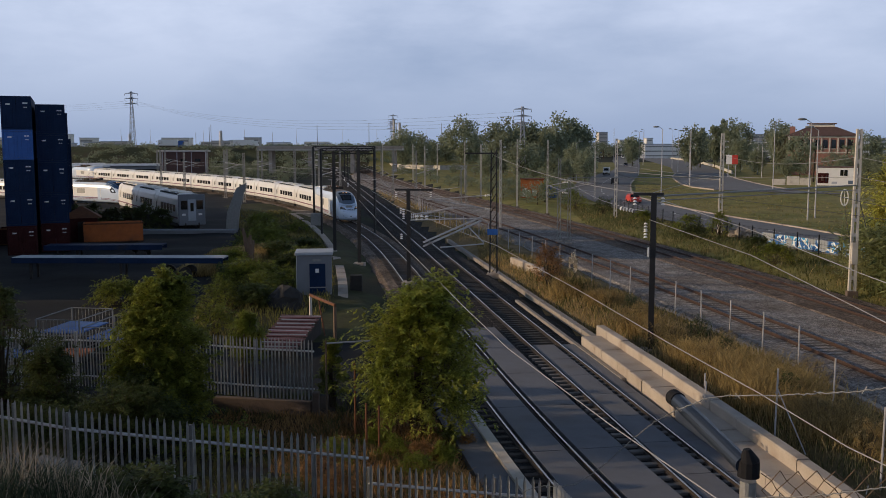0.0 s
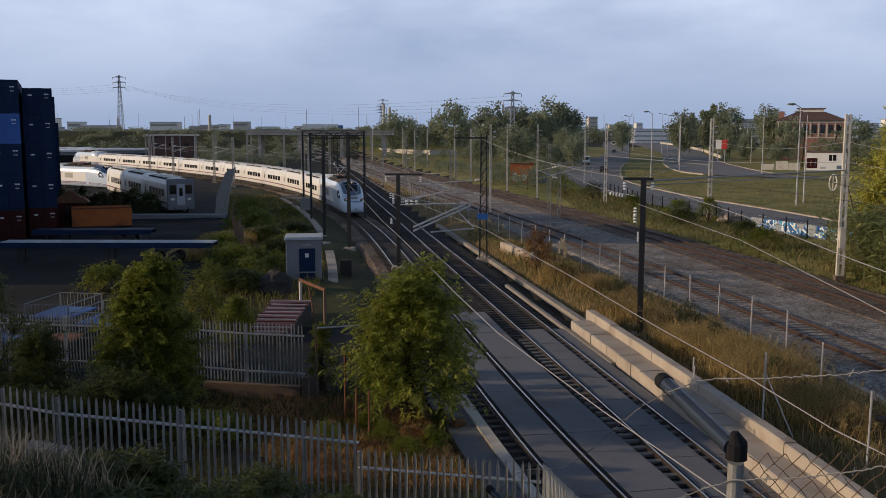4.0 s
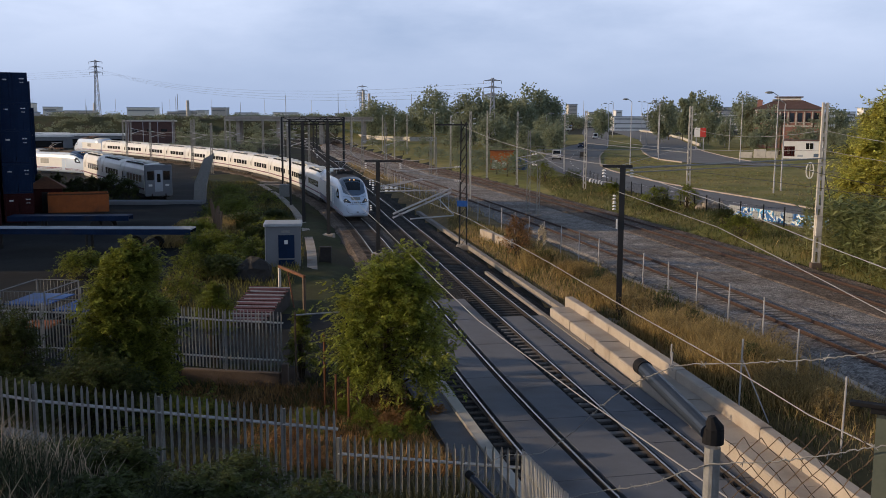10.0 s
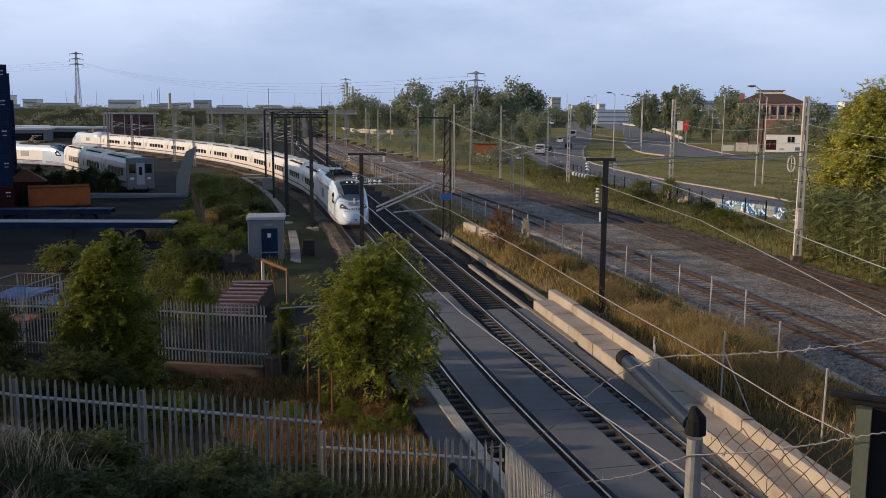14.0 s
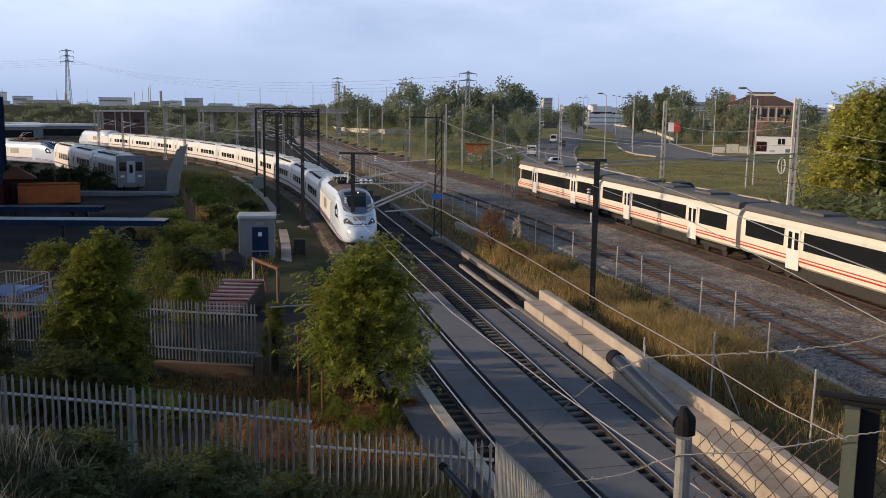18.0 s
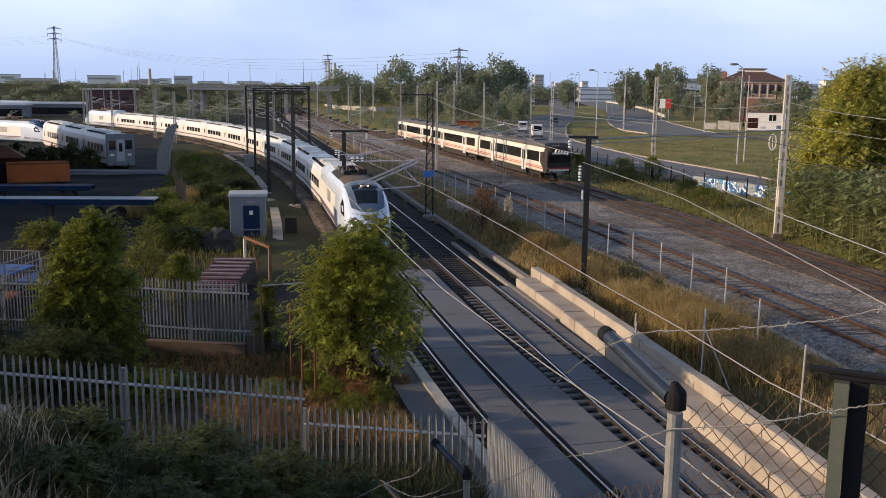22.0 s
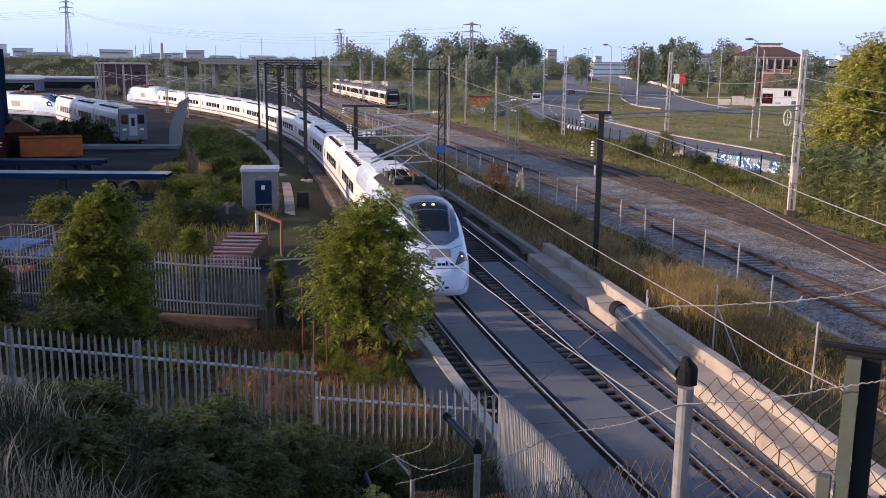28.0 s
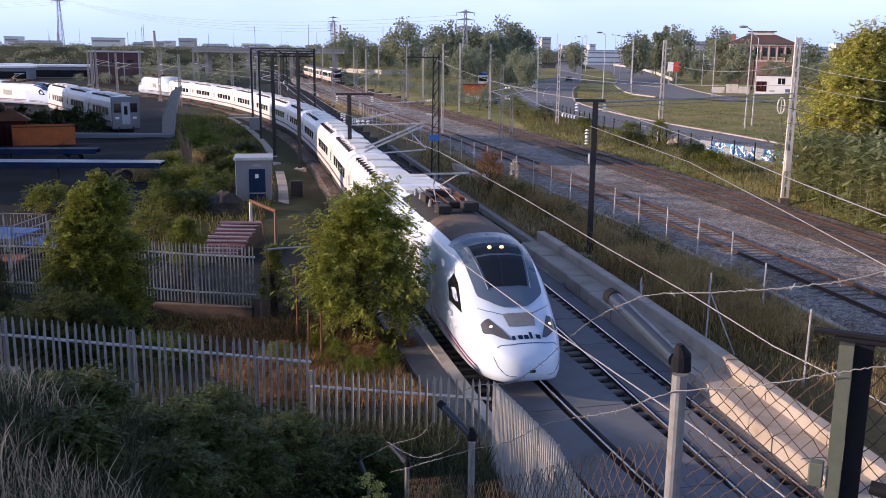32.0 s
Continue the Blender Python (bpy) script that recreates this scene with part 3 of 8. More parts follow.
TRACK_C = rail_pair("track_third", RUN_C, 1.668, 8, 420, "rail", "rail_worn", "rusty unused railway track in grey ballast")
TRACK_D = rail_pair("track_outer", RUN_D, 1.668, 8, 500, "rail", "rail_worn", "brown railway track in ballast and weeds")


def bed(name, line, w, y0, y1, material, label, top=-0.2, low=-0.5):
    solo(name, ribbon(line, [(-w - 0.5, low), (-w, top), (w, top), (w + 0.5, low)], y0, y1, 2.0), material, label, "ballast bed", kind="structure")


bed("ballast_inner", RUN_A, 1.9, 46, 320, "ballast_brown", "brown stained ballast under the curved track", -0.22)
bed("ballast_second", RUN_B, 2.2, 4, 430, "ballast_dark", "dark oily ballast under the second track", -0.19)
bed("ballast_third", RUN_C, 2.5, 8, 430, "ballast", "grey crushed stone ballast", -0.17)
bed("ballast_outer", RUN_D, 2.4, 8, 500, "ballast_brown", "rusty brown ballast", -0.17)
bed("ballast_between", Line([((RUN_C.x(y) + RUN_D.x(y)) / 2, y) for y in range(8, 430, 8)], 3, 8, 430, 2.0), 1.6, 8, 300, "ballast", "loose grey ballast between two tracks", -0.24, -0.35)


def slab():
    ob = thing("track_slab", "pale grey cast concrete track slab", "track slab", kind="structure")
    # strips between and beside the rail grooves
    for a, b in ((-0.56, 0.56), (0.98, 2.5)):
        k = 0
        y = 4.0
        while y < 45.5:
            part("slab_panel", ribbon(RUN_A, [(a, -0.4), (a, -0.03), (b, -0.03), (b, -0.4)], y, y + 4.96, 1.7, True), "slab", ob)
            y += 5.0
    y = 6.0
    while y < 43.5:
        for a, b in ((-0.6, 0.47), (0.9, 1.48)):
            part("slab_panel", ribbon(RUN_B, [(a, -0.4), (a, -0.055), (b, -0.055), (b, -0.4)], y, y + 2.96, 1.5, True), "slab", ob)
        y += 3.0
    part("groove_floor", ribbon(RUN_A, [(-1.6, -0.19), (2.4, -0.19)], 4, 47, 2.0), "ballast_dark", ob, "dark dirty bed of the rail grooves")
    kerb = thing("slab_kerb", "low concrete kerb beside the track slab", "kerb", kind="structure")
    y = 6.0
    while y < 46:
        part("kerb_stone", ribbon(RUN_A, [(-1.78, -0.45), (-1.78, 0.03), (-1.42, 0.03), (-1.42, -0.45)], y, y + 1.98, 1.0, True), "pale_concrete", kerb)
        y += 2.0
    solo("path_strip", ribbon(RUN_A, [(-2.75, -0.3), (-2.75, -0.06), (-1.785, -0.06), (-1.785, -0.3)], 6, 46, 2.0), "slab", "narrow grey concrete path beside the slab", "path", kind="structure")


slab()


# ---- low concrete wall with a ledge beside the second track ----
WALL = Line([(6.63, 45.2), (7.72, 37.5), (8.39, 32.5), (9.05, 25.1), (9.42, 22.5), (9.78, 19.8)], 2, 6, 47)


def step_wall():
    ob = thing("stepped_wall", "sunlit cast concrete wall with a ledge and a parapet", "wall", kind="structure")
    rw_ = random.Random(31)
    y = 8.0
    while y < 44.6:
        n = min(45.0, y + rw_.uniform(0.9, 1.7))
        d, e = rw_.uniform(-0.012, 0.012), rw_.uniform(-0.02, 0.02)
        part("ledge_block", ribbon(WALL, [(d, -0.5), (d - 0.02, 0.34 + e), (d + 0.03, 0.38 + e), (0.95, 0.38 + e), (0.95, -0.5)], y, n - 0.025, 1.0, True), "concrete", ob)
        y = n
    y = 8.0
    while y < 45.3:
        n = min(45.7, y + rw_.uniform(2.0, 3.0))
        d, e = rw_.uniform(-0.015, 0.015), rw_.uniform(-0.02, 0.02)
        part("parapet_block", ribbon(WALL, [(0.97 + d, -0.5), (0.96 + d, 0.71 + e), (1.0 + d, 0.76 + e), (1.34 + d, 0.76 + e), (1.38 + d, 0.71 + e), (1.38 + d, -0.5)], y, n - 0.03, 1.0, True), "concrete", ob)
        y = n
    # cable trough on the far side of the wall
    tr = thing("cable_trough", "grey concrete cable trough with flat lids", "cable trough", kind="structure")
    y = 46.5
    while y < 95:
        part("trough_lid", ribbon(RUN_B, [(2.95, -0.4), (2.95, -0.08), (3.3, -0.08), (3.3, -0.4)], y, y + 1.95, 1.0, True), "old_kerb", tr)
        y += 2.0
    lw = thing("low_trough", "short low concrete trough beside the ledge", "cable trough", kind="structure")
    part("trough_side", ribbon(RUN_B, [(1.5, -0.4), (1.5, -0.02), (1.70, -0.02), (1.70, -0.4)], 38, 58, 1.0, True), "old_kerb", lw)


step_wall()


# ---- road beyond the railway ----
ROAD_L = [(40.5, 60), (36.0, 84), (31.4, 103), (28.6, 116), (25.6, 141), (25.2, 167), (25.6, 190), (32, 231), (47.2, 297), (61, 343), (75, 410), (99, 555), (124, 690), (146, 800)]
ROAD_R = [(46.5, 60), (43.4, 88), (41.1, 110.7), (38.2, 123), (36.6, 131), (35.9, 146), (35.2, 158.7), (35.0, 168.4), (36, 181.5), (46.3, 234.7), (60.6, 293), (85.3, 410), (114.8, 555), (138, 680), (162, 800)]


def road():
    ys = np.linspace(30, 800, 90)
    lx = np.interp(ys, [p[1] for p in ROAD_L], [p[0] for p in ROAD_L])
    rx = np.interp(ys, [p[1] for p in ROAD_R], [p[0] for p in ROAD_R])
    for _ in range(2):
        lx[1:-1] = (lx[:-2] + lx[1:-1] * 2 + lx[2:]) / 4
        rx[1:-1] = (rx[:-2] + rx[1:-1] * 2 + rx[2:]) / 4
    bm = bmesh.new()
    loft(bm, [[(a, y, 0.06), ((a + b) / 2, y, 0.10), (b, y, 0.06)] for a, b, y in zip(lx, rx, ys)], False)
    bmesh.ops.recalc_face_normals(bm, faces=bm.faces)
    solo("road", bm, "asphalt", "grey asphalt road curving away", "road", kind="structure")
    kb = thing("road_kerb", "pale concrete kerb along the road", "kerb", kind="structure")
    for i in range(4, 26):
        bm = bmesh.new()
        loft(bm, [[(rx[j], ys[j], 0), (rx[j], ys[j], 0.2), (rx[j] + 0.35, ys[j], 0.2), (rx[j] + 0.35, ys[j], 0)] for j in (i, i + 1)])
        bmesh.ops.recalc_face_normals(bm, faces=bm.faces)
        part("kerb_stone", bm, "concrete", kb)
    return lx, rx, ys


ROAD = road()


# ---- trains ----
def shell(width, height, floor, y0, y1, step, shape, mi=0):
    """A body shell swept along y; shape(y) gives scale of width, top and bottom there."""
    bm = bmesh.new()
    rings = []
    y = y0
    ys = list(np.arange(y0, y1, step)) + [y1]
    for y in ys:
        w, top, bot = shape(y)
        w = w * width / 2
        prof = []
        for u, v in ((0.80, 0.0), (0.97, 0.06), (1.0, 0.22), (1.0, 0.45), (0.985, 0.66), (0.93, 0.80), (0.80, 0.91), (0.55, 0.975), (0.25, 1.0)):
            prof.append((u * w, y, bot + (top - bot) * v))
        rings.append(prof + [(-x, yy, z) for x, yy, z in prof[::-1]])
    loft(bm, rings)
    bmesh.ops.recalc_face_normals(bm, faces=bm.faces)
    return bm


def bogie(parent, y, wheel_r=0.43, gauge=1.435, base=2.6):
    bg = part("bogie", bx(-1.1, 1.1, y - base / 2 - 0.6, y + base / 2 + 0.6, 0.42, 0.72, 0.04), "under", parent)
    for dy in (-base / 2, base / 2):
        for sx in (-1, 1):
            bm = bmesh.new()
            rod(bm, (sx * gauge / 2 - 0.06, y + dy, wheel_r), (sx * gauge / 2 + 0.07, y + dy, wheel_r), wheel_r, n=16)
            part("wheel", bm, "rail_dark", bg)


def talgo_coach():
    """A low white coach, 13.1 m long, with one row of windows."""
    c = thing("coach", "white low-slung railway coach with dark windows and a violet stripe", "railway coach", group="coaches of the white train")
    L = 12.9

    def shape(y):
        return 1.0, 3.42, 0.42
    part("body", shell(2.94, 3.42, 0.42, -L / 2, L / 2, 2.15, shape), "white", c, smooth=False)
    for sx in (-1, 1):
        for k in range(5):
            y = -4.55 + k * 1.62
            w = part("window", bx(sx * 1.462 - 0.012, sx * 1.462 + 0.012, y - 0.66, y + 0.66, 1.62, 2.28), "glass_dark", c)
        door = part("door", bx(sx * 1.468 - 0.01, sx * 1.468 + 0.01, 4.55, 5.35, 0.62, 2.5), "white", c)
        part("door_window", bx(sx * 1.482 - 0.006, sx * 1.482 + 0.006, 4.75, 5.15, 1.6, 2.25), "glass_dark", door)
        part("stripe", bx(sx * 1.474 - 0.006, sx * 1.474 + 0.006, -L / 2, L / 2, 0.98, 1.12), "train_purple", c, "thin violet stripe")
        part("skirt", bx(sx * 1.33 - 0.02, sx * 1.33 + 0.02, -L / 2 + 0.6, L / 2 - 0.6, 0.16, 0.5), "under", c)
    for k in range(9):
        for sx in (-1, 1):
            part("roof_vent", bx(sx * 0.95 - 0.16, sx * 0.95 + 0.16, -4.2 + k * 1.05, -3.95 + k * 1.05, 3.2, 3.36), "under", c)
    for y in (-3.5, 0, 3.5):
        part("roof_unit", bx(-0.7, 0.7, y - 0.9, y + 0.9, 3.38, 3.5, 0.03), "cream", c)
    for sx in (-1, 1):
        part("wheel", rod(bmesh.new(), (sx * 0.66, -L / 2 - 0.05, 0.43), (sx * 0.8, -L / 2 - 0.05, 0.43), 0.43, n=16), "rail_dark", c)
    part("gangway", bx(-1.15, 1.15, L / 2 - 0.1, L / 2 + 0.28, 0.7, 3.1), "under", c)
    return c


NOSE = ((-10.0, 0.20, 1.10, 0.80), (-9.94, 0.34, 1.24, 0.68), (-9.82, 0.47, 1.38, 0.57), (-9.6, 0.595, 1.54, 0.47), (-9.3, 0.70, 1.71, 0.40), (-8.9, 0.79, 1.91, 0.35), (-8.4, 0.865, 2.15, 0.32), (-7.8, 0.92, 2.49, 0.3), (-7.2, 0.955, 2.90, 0.3),
        (-6.5, 0.98, 3.33, 0.3), (-5.9, 0.99, 3.57, 0.3), (-5.2, 0.995, 3.72, 0.3), (-4.4, 1.0, 3.80, 0.3), (-3.6, 1.0, 3.82, 0.32))


def nose_shape(y):
    return tuple(float(np.interp(y, [r[0] for r in NOSE], [r[k] for r in NOSE])) for k in (1, 2, 3))


def nose_point(x, y, lift=0.0):
    """A point on the upper side of the nose at x, y."""
    w, top, bot = nose_shape(y)
    u = min(1.0, abs(x) / (w * 1.48))
    v = float(np.interp(u, (0.0, 0.25, 0.55, 0.80, 0.93, 0.985, 1.0), (1.0, 1.0, 0.975, 0.91, 0.80, 0.66, 0.5)))
    return Vector((x, y, bot + (top - bot) * v + lift))


def nose_patch(outline, lift, rows=10, cols=10):
    """A panel that lies on the nose; outline(v) gives its half-widths (left, right) and y at v from 0 to 1."""
    bm = bmesh.new()
    grid = []
    for i in range(rows + 1):
        x0, x1, y = outline(i / rows)
        grid.append([bm.verts.new(nose_point(x0 + (x1 - x0) * j / cols, y, lift)) for j in range(cols + 1)])
    for a, b in zip(grid, grid[1:]):
        for j in range(cols):
            bm.faces.new((a[j], a[j + 1], b[j + 1], b[j]))
    bmesh.ops.recalc_face_normals(bm, faces=bm.faces)
    return bm


def power_car():
    """The streamlined power car; its nose points to -y."""
    c = thing("power_car", "white streamlined high-speed power car with a long rounded nose", "locomotive")
    bm = bmesh.new()
    ys = [-10.0, -9.97, -9.94, -9.88, -9.82, -9.71] + list(np.arange(-9.6, -3.6, 0.2)) + [-3.6, 0, 5, 10]
    rings = []
    for y in ys:
        w, top, bot = nose_shape(y)
        w *= 1.48
        prof = [(u * w, y, bot + (top - bot) * v) for u, v in ((0.72, 0.0), (0.94, 0.06), (1.0, 0.22), (1.0, 0.5), (0.985, 0.66), (0.93, 0.80), (0.80, 0.91), (0.55, 0.975), (0.25, 1.0))]
        rings.append(prof + [(-x, yy, z) for x, yy, z in prof[::-1]])
    loft(bm, rings)
    bmesh.ops.recalc_face_normals(bm, faces=bm.faces)
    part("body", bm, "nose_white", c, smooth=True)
    # plain white panels cover the painted skylight on the flat sides
    part("side_panel", bx(-1.492, -1.484, -3.4, 9.9, 1.2, 2.7), "white", c, "flat side in plain white without the sky tint")
    part("side_panel", bx(1.484, 1.492, -3.4, 9.9, 1.2, 2.7), "white", c, "flat side in plain white without the sky tint")
    # grey-blue mask round the windscreen
    mask = part("cab_mask", nose_patch(lambda v: (-(0.98 + 0.24 * v) * math.sqrt(min(1.0, v / 0.2 + 0.12)), (0.98 + 0.24 * v) * math.sqrt(min(1.0, v / 0.2 + 0.12)), -8.22 + 3.62 * v), 0.035, 24, 14), "cab_blue", c, "grey-blue mask round the windscreen", smooth=True)
    part("windscreen", nose_patch(lambda v: (-(0.60 + 0.14 * v), 0.60 + 0.14 * v, -7.5 + 1.16 * v), 0.05), "glass_dark", mask, smooth=True)
    part("upper_screen", nose_patch(lambda v: (-(0.77 + 0.05 * v), 0.77 + 0.05 * v, -6.24 + 0.62 * v), 0.05), "glass_dark", mask, smooth=True)
    for sx in (-1, 1):
        bm = bmesh.new()
        edge = [nose_point(sx * (0.66 + 0.26 * q / 8), -7.55 + 2.0 * q / 8, 0.05) for q in range(9)]
        tube(bm, edge, 0.01)
        part("mask_trim", bm, "roof_pale", mask, "thin pale trim beside the windscreen")
    bm = bmesh.new()
    edge = [nose_point(q * 0.12, -8.5 + 0.55 * abs(q / 9) ** 2.2, 0.004) for q in range(-9, 10)]
    tube(bm, edge, 0.014)
    part("bonnet_seam", bm, "cab_blue", c)
    for sx in (-1, 1):
        bm = bmesh.new()
        bmesh.ops.create_uvsphere(bm, u_segments=10, v_segments=6, radius=0.07)
        bmesh.ops.transform(bm, matrix=Matrix.Translation(nose_point(sx * 0.2, -5.95, 0.05)), verts=bm.verts)
        part("top_light", bm, "lamp_amber", mask)
        # side window of the cab
        bm = bmesh.new()
        pts = [(-7.3, 1.92), (-6.0, 1.98), (-5.72, 2.5), (-6.1, 2.86), (-6.6, 2.66)]
        ring = []
        for lift in (0.0, 0.02):
            r = []
            for y, z in pts:
                w, top, bot = nose_shape(y)
                v = (z - bot) / (top - bot)
                u = float(np.interp(v, (0.5, 0.66, 0.80, 0.91, 0.975), (1.0, 0.985, 0.93, 0.80, 0.55)))
                r.append((sx * (u * w * 1.48 + 0.012 + lift * 0.5), y, z))
            ring.append(r)
        loft(bm, ring)
        bmesh.ops.recalc_face_normals(bm, faces=bm.faces)
        part("cab_side_window", bm, "glass_dark", c)
        # headlamp
        hl = part("headlamp", nose_patch(lambda v: (sx * (0.46 + 0.42 * v), sx * (0.56 + 0.56 * min(1.0, 1.5 * v) ** 0.8), -9.36 + 0.92 * v), 0.022, 10, 6), "lamp_lens", c, "smoked headlamp glass", smooth=True)
        bm = bmesh.new()
        bmesh.ops.create_uvsphere(bm, u_segments=10, v_segments=6, radius=0.06)
        bmesh.ops.transform(bm, matrix=Matrix.Translation(nose_point(sx * 0.88, -8.74, -0.005)), verts=bm.verts)
        part("bulb", bm, "lamp_soft", hl)
        part("stripe", bx(sx * 1.497 - 0.004, sx * 1.497 + 0.004, -3.4, 10, 0.98, 1.10), "train_purple", c, "thin violet stripe")
        part("stripe_lower", bx(sx * 1.497 - 0.004, sx * 1.497 + 0.004, -3.4, 10, 0.82, 0.88), "train_purple", c, "thin violet stripe")
        part("side_vent", bx(sx * 1.5 - 0.012, sx * 1.5 + 0.012, 1.0, 3.2, 1.7, 2.5), "steel_dull", c)
        part("cab_door", bx(sx * 1.496 - 0.006, sx * 1.496 + 0.006, -3.3, -2.5, 0.75, 2.65), "nose_white", c)
    part("front_grille", nose_patch(lambda v: (-0.40 - 0.06 * v, 0.40 + 0.06 * v, -8.92 + 0.5 * v), 0.02), "steel_dull", c, "dark grille on the nose", smooth=True)
    seam = bmesh.new()
    edge = [(-0.88, -9.4), (-0.5, -9.53), (0.5, -9.53), (0.88, -9.4)]
    tube(seam, [nose_point(a[0] + (b[0] - a[0]) * q / 4, a[1] + (b[1] - a[1]) * q / 4, 0.004) for a, b in zip(edge, edge[1:]) for q in range(4)] + [nose_point(*edge[-1], 0.004)], 0.016)
    part("hatch_seam", seam, "cab_blue", c)
    for sx in (-1, 1):
        edge = []
        seam = bmesh.new()
        for q in range(9):
            y = -9.4 - 0.55 * q / 8
            w, top, bot = nose_shape(y)
            v = 0.62 - 0.5 * q / 8
            u = float(np.interp(v, (0.0, 0.06, 0.22, 0.5, 0.66), (0.72, 0.94, 1.0, 1.0, 0.985)))
            edge.append(Vector((sx * (u * w * 1.48 + 0.003), y, bot + (top - bot) * v)))
        tube(seam, edge, 0.014)
        part("hatch_seam", seam, "cab_blue", c)

    # word mark, as plain bars
    for k, (w, h) in enumerate(((0.09, 0.14), (0.14, 0.14), (0.14, 0.14), (0.08, 0.24), (0.14, 0.14))):
        x = -0.42 + k * 0.175
        part("mark_bar", nose_patch(lambda v, x=x, w=w, h=h: (x, x + w, -9.4 + h * v), 0.012, 2, 2), "navy", c)
    for sx in (-1, 1):
        for dz in (0.0, 0.16):
            bm = bmesh.new()
            pts = []
            for q in range(15):
                y = -3.4 - q * 0.37
                w, top, bot = nose_shape(y)
                z = 1.0 - dz - 0.34 * max(0.0, (q - 4) / 10) ** 1.5
                v = (z - bot) / (top - bot)
                u = float(np.interp(v, (0.0, 0.06, 0.22, 0.5), (0.72, 0.94, 1.0, 1.0)))
                p = Vector((sx * (u * w * 1.48 + 0.004), y, z))
                pts.append(p)
            tube(bm, pts, 0.03)
            part("nose_line", bm, "train_purple", c, "thin violet line along the nose")
    part("tow_eye", bx(-0.09, 0.09, -10.02, -9.93, 0.86, 0.95, 0.02), "under", c)
    part("roof_deck", nose_patch(lambda v: (-1.12, 1.12, -4.58 + 3.4 * v), 0.035, 8, 10), "roof_brown", c, "dusty brown roof panel", smooth=True)
    part("roof_well", nose_patch(lambda v: (-1.15, 1.15, -1.1 + 5.3 * v), 0.03, 6, 10), "under", c, smooth=True)
    for y in (-0.6, 0.6, 2.4, 3.4):
        for x in (-0.7, 0.7):
            bm = bmesh.new()
            rod(bm, (x, y, 3.84), (x, y, 4.12), 0.09, 0.05, n=8)
            part("insulator", bm, "steel_dull", c)
    for x, y, w, d, h in ((-0.55, -0.9, 0.5, 0.7, 0.28), (0.5, -0.7, 0.6, 0.5, 0.34), (0.0, 0.2, 0.7, 0.5, 0.22), (-0.6, 1.6, 0.4, 0.9, 0.3), (0.65, 1.4, 0.35, 1.1, 0.26), (0.1, 3.0, 0.9, 0.5, 0.25)):
        part("roof_gear", bx(x - w / 2, x + w / 2, y - d / 2, y + d / 2, 3.861, 3.86 + h, 0.03), "under" if x * y < 0.5 else "rust", c)
    bus = bmesh.new()
    for x in (-0.7, -0.25, 0.3, 0.7):
        rod(bus, (x, -0.6, 4.14), (x * 0.8, 3.5, 4.16), 0.02, n=5)
    part("roof_busbar", bus, "rust", c)
    pan = bmesh.new()
    for a, b in (((-0.5, 1.0, 3.95), (0.5, 1.0, 3.95)), ((-0.4, 1.0, 3.95), (-0.15, 2.6, 4.35)), ((0.4, 1.0, 3.95), (0.15, 2.6, 4.35)), ((-0.15, 2.6, 4.35), (-0.45, 0.9, 5.0)), ((0.15, 2.6, 4.35), (0.45, 0.9, 5.0)), ((-0.85, 0.9, 5.05), (0.85, 0.9, 5.05)), ((-0.85, 0.7, 5.05), (0.85, 0.7, 5.05))):
        rod(pan, a, b, 0.028, n=5)
    part("pantograph", pan, "steel", c)
    for k in range(5):
        part("roof_hatch", bx(-0.95, 0.95, 4.5 + k * 1.05, 5.45 + k * 1.05, 3.78, 3.88, 0.03), "white" if k % 2 else "cream", c)
    bogie(c, -5.2)
    bogie(c, 6.0)
    return c


def on_line(line, s, length, back=0.0, z=0.0):
    """The pose of a car whose middle is at s; its front (-y) faces the viewer."""
    a, b = line.at(s - length * 0.35), line.at(s + length * 0.35)
    d = b - a
    return pose((a.x + b.x) / 2, (a.y + b.y) / 2, z, 0, 0, math.degrees(math.atan2(-d.x, d.y)))


NOSE_Y = [(0, 115.3), (3, 106.6), (6, 97.6), (9, 88.7), (13, 77.2), (16, 69.0), (19, 61.4), (23, 50.6), (25.5, 43.4), (28, 35.8), (29, 32.8), (32, 24.6)]
EXPRESS = []


def express():
    lead = power_car()
    EXPRESS.append((lead, 10.0, 20.0))
    first = talgo_coach()
    s = 20.0
    for k in range(11):
        c = first if k == 0 else copy_thing(first, Matrix())
        s += 0.25
        EXPRESS.append((c, s + 6.45, 13.1))
        s += 12.9
    tail = copy_thing(lead, Matrix())
    tagged(tail, "white streamlined power car at the rear of the train")
    EXPRESS.append((tail, s + 0.25 + 10.0, -20.0))


express()


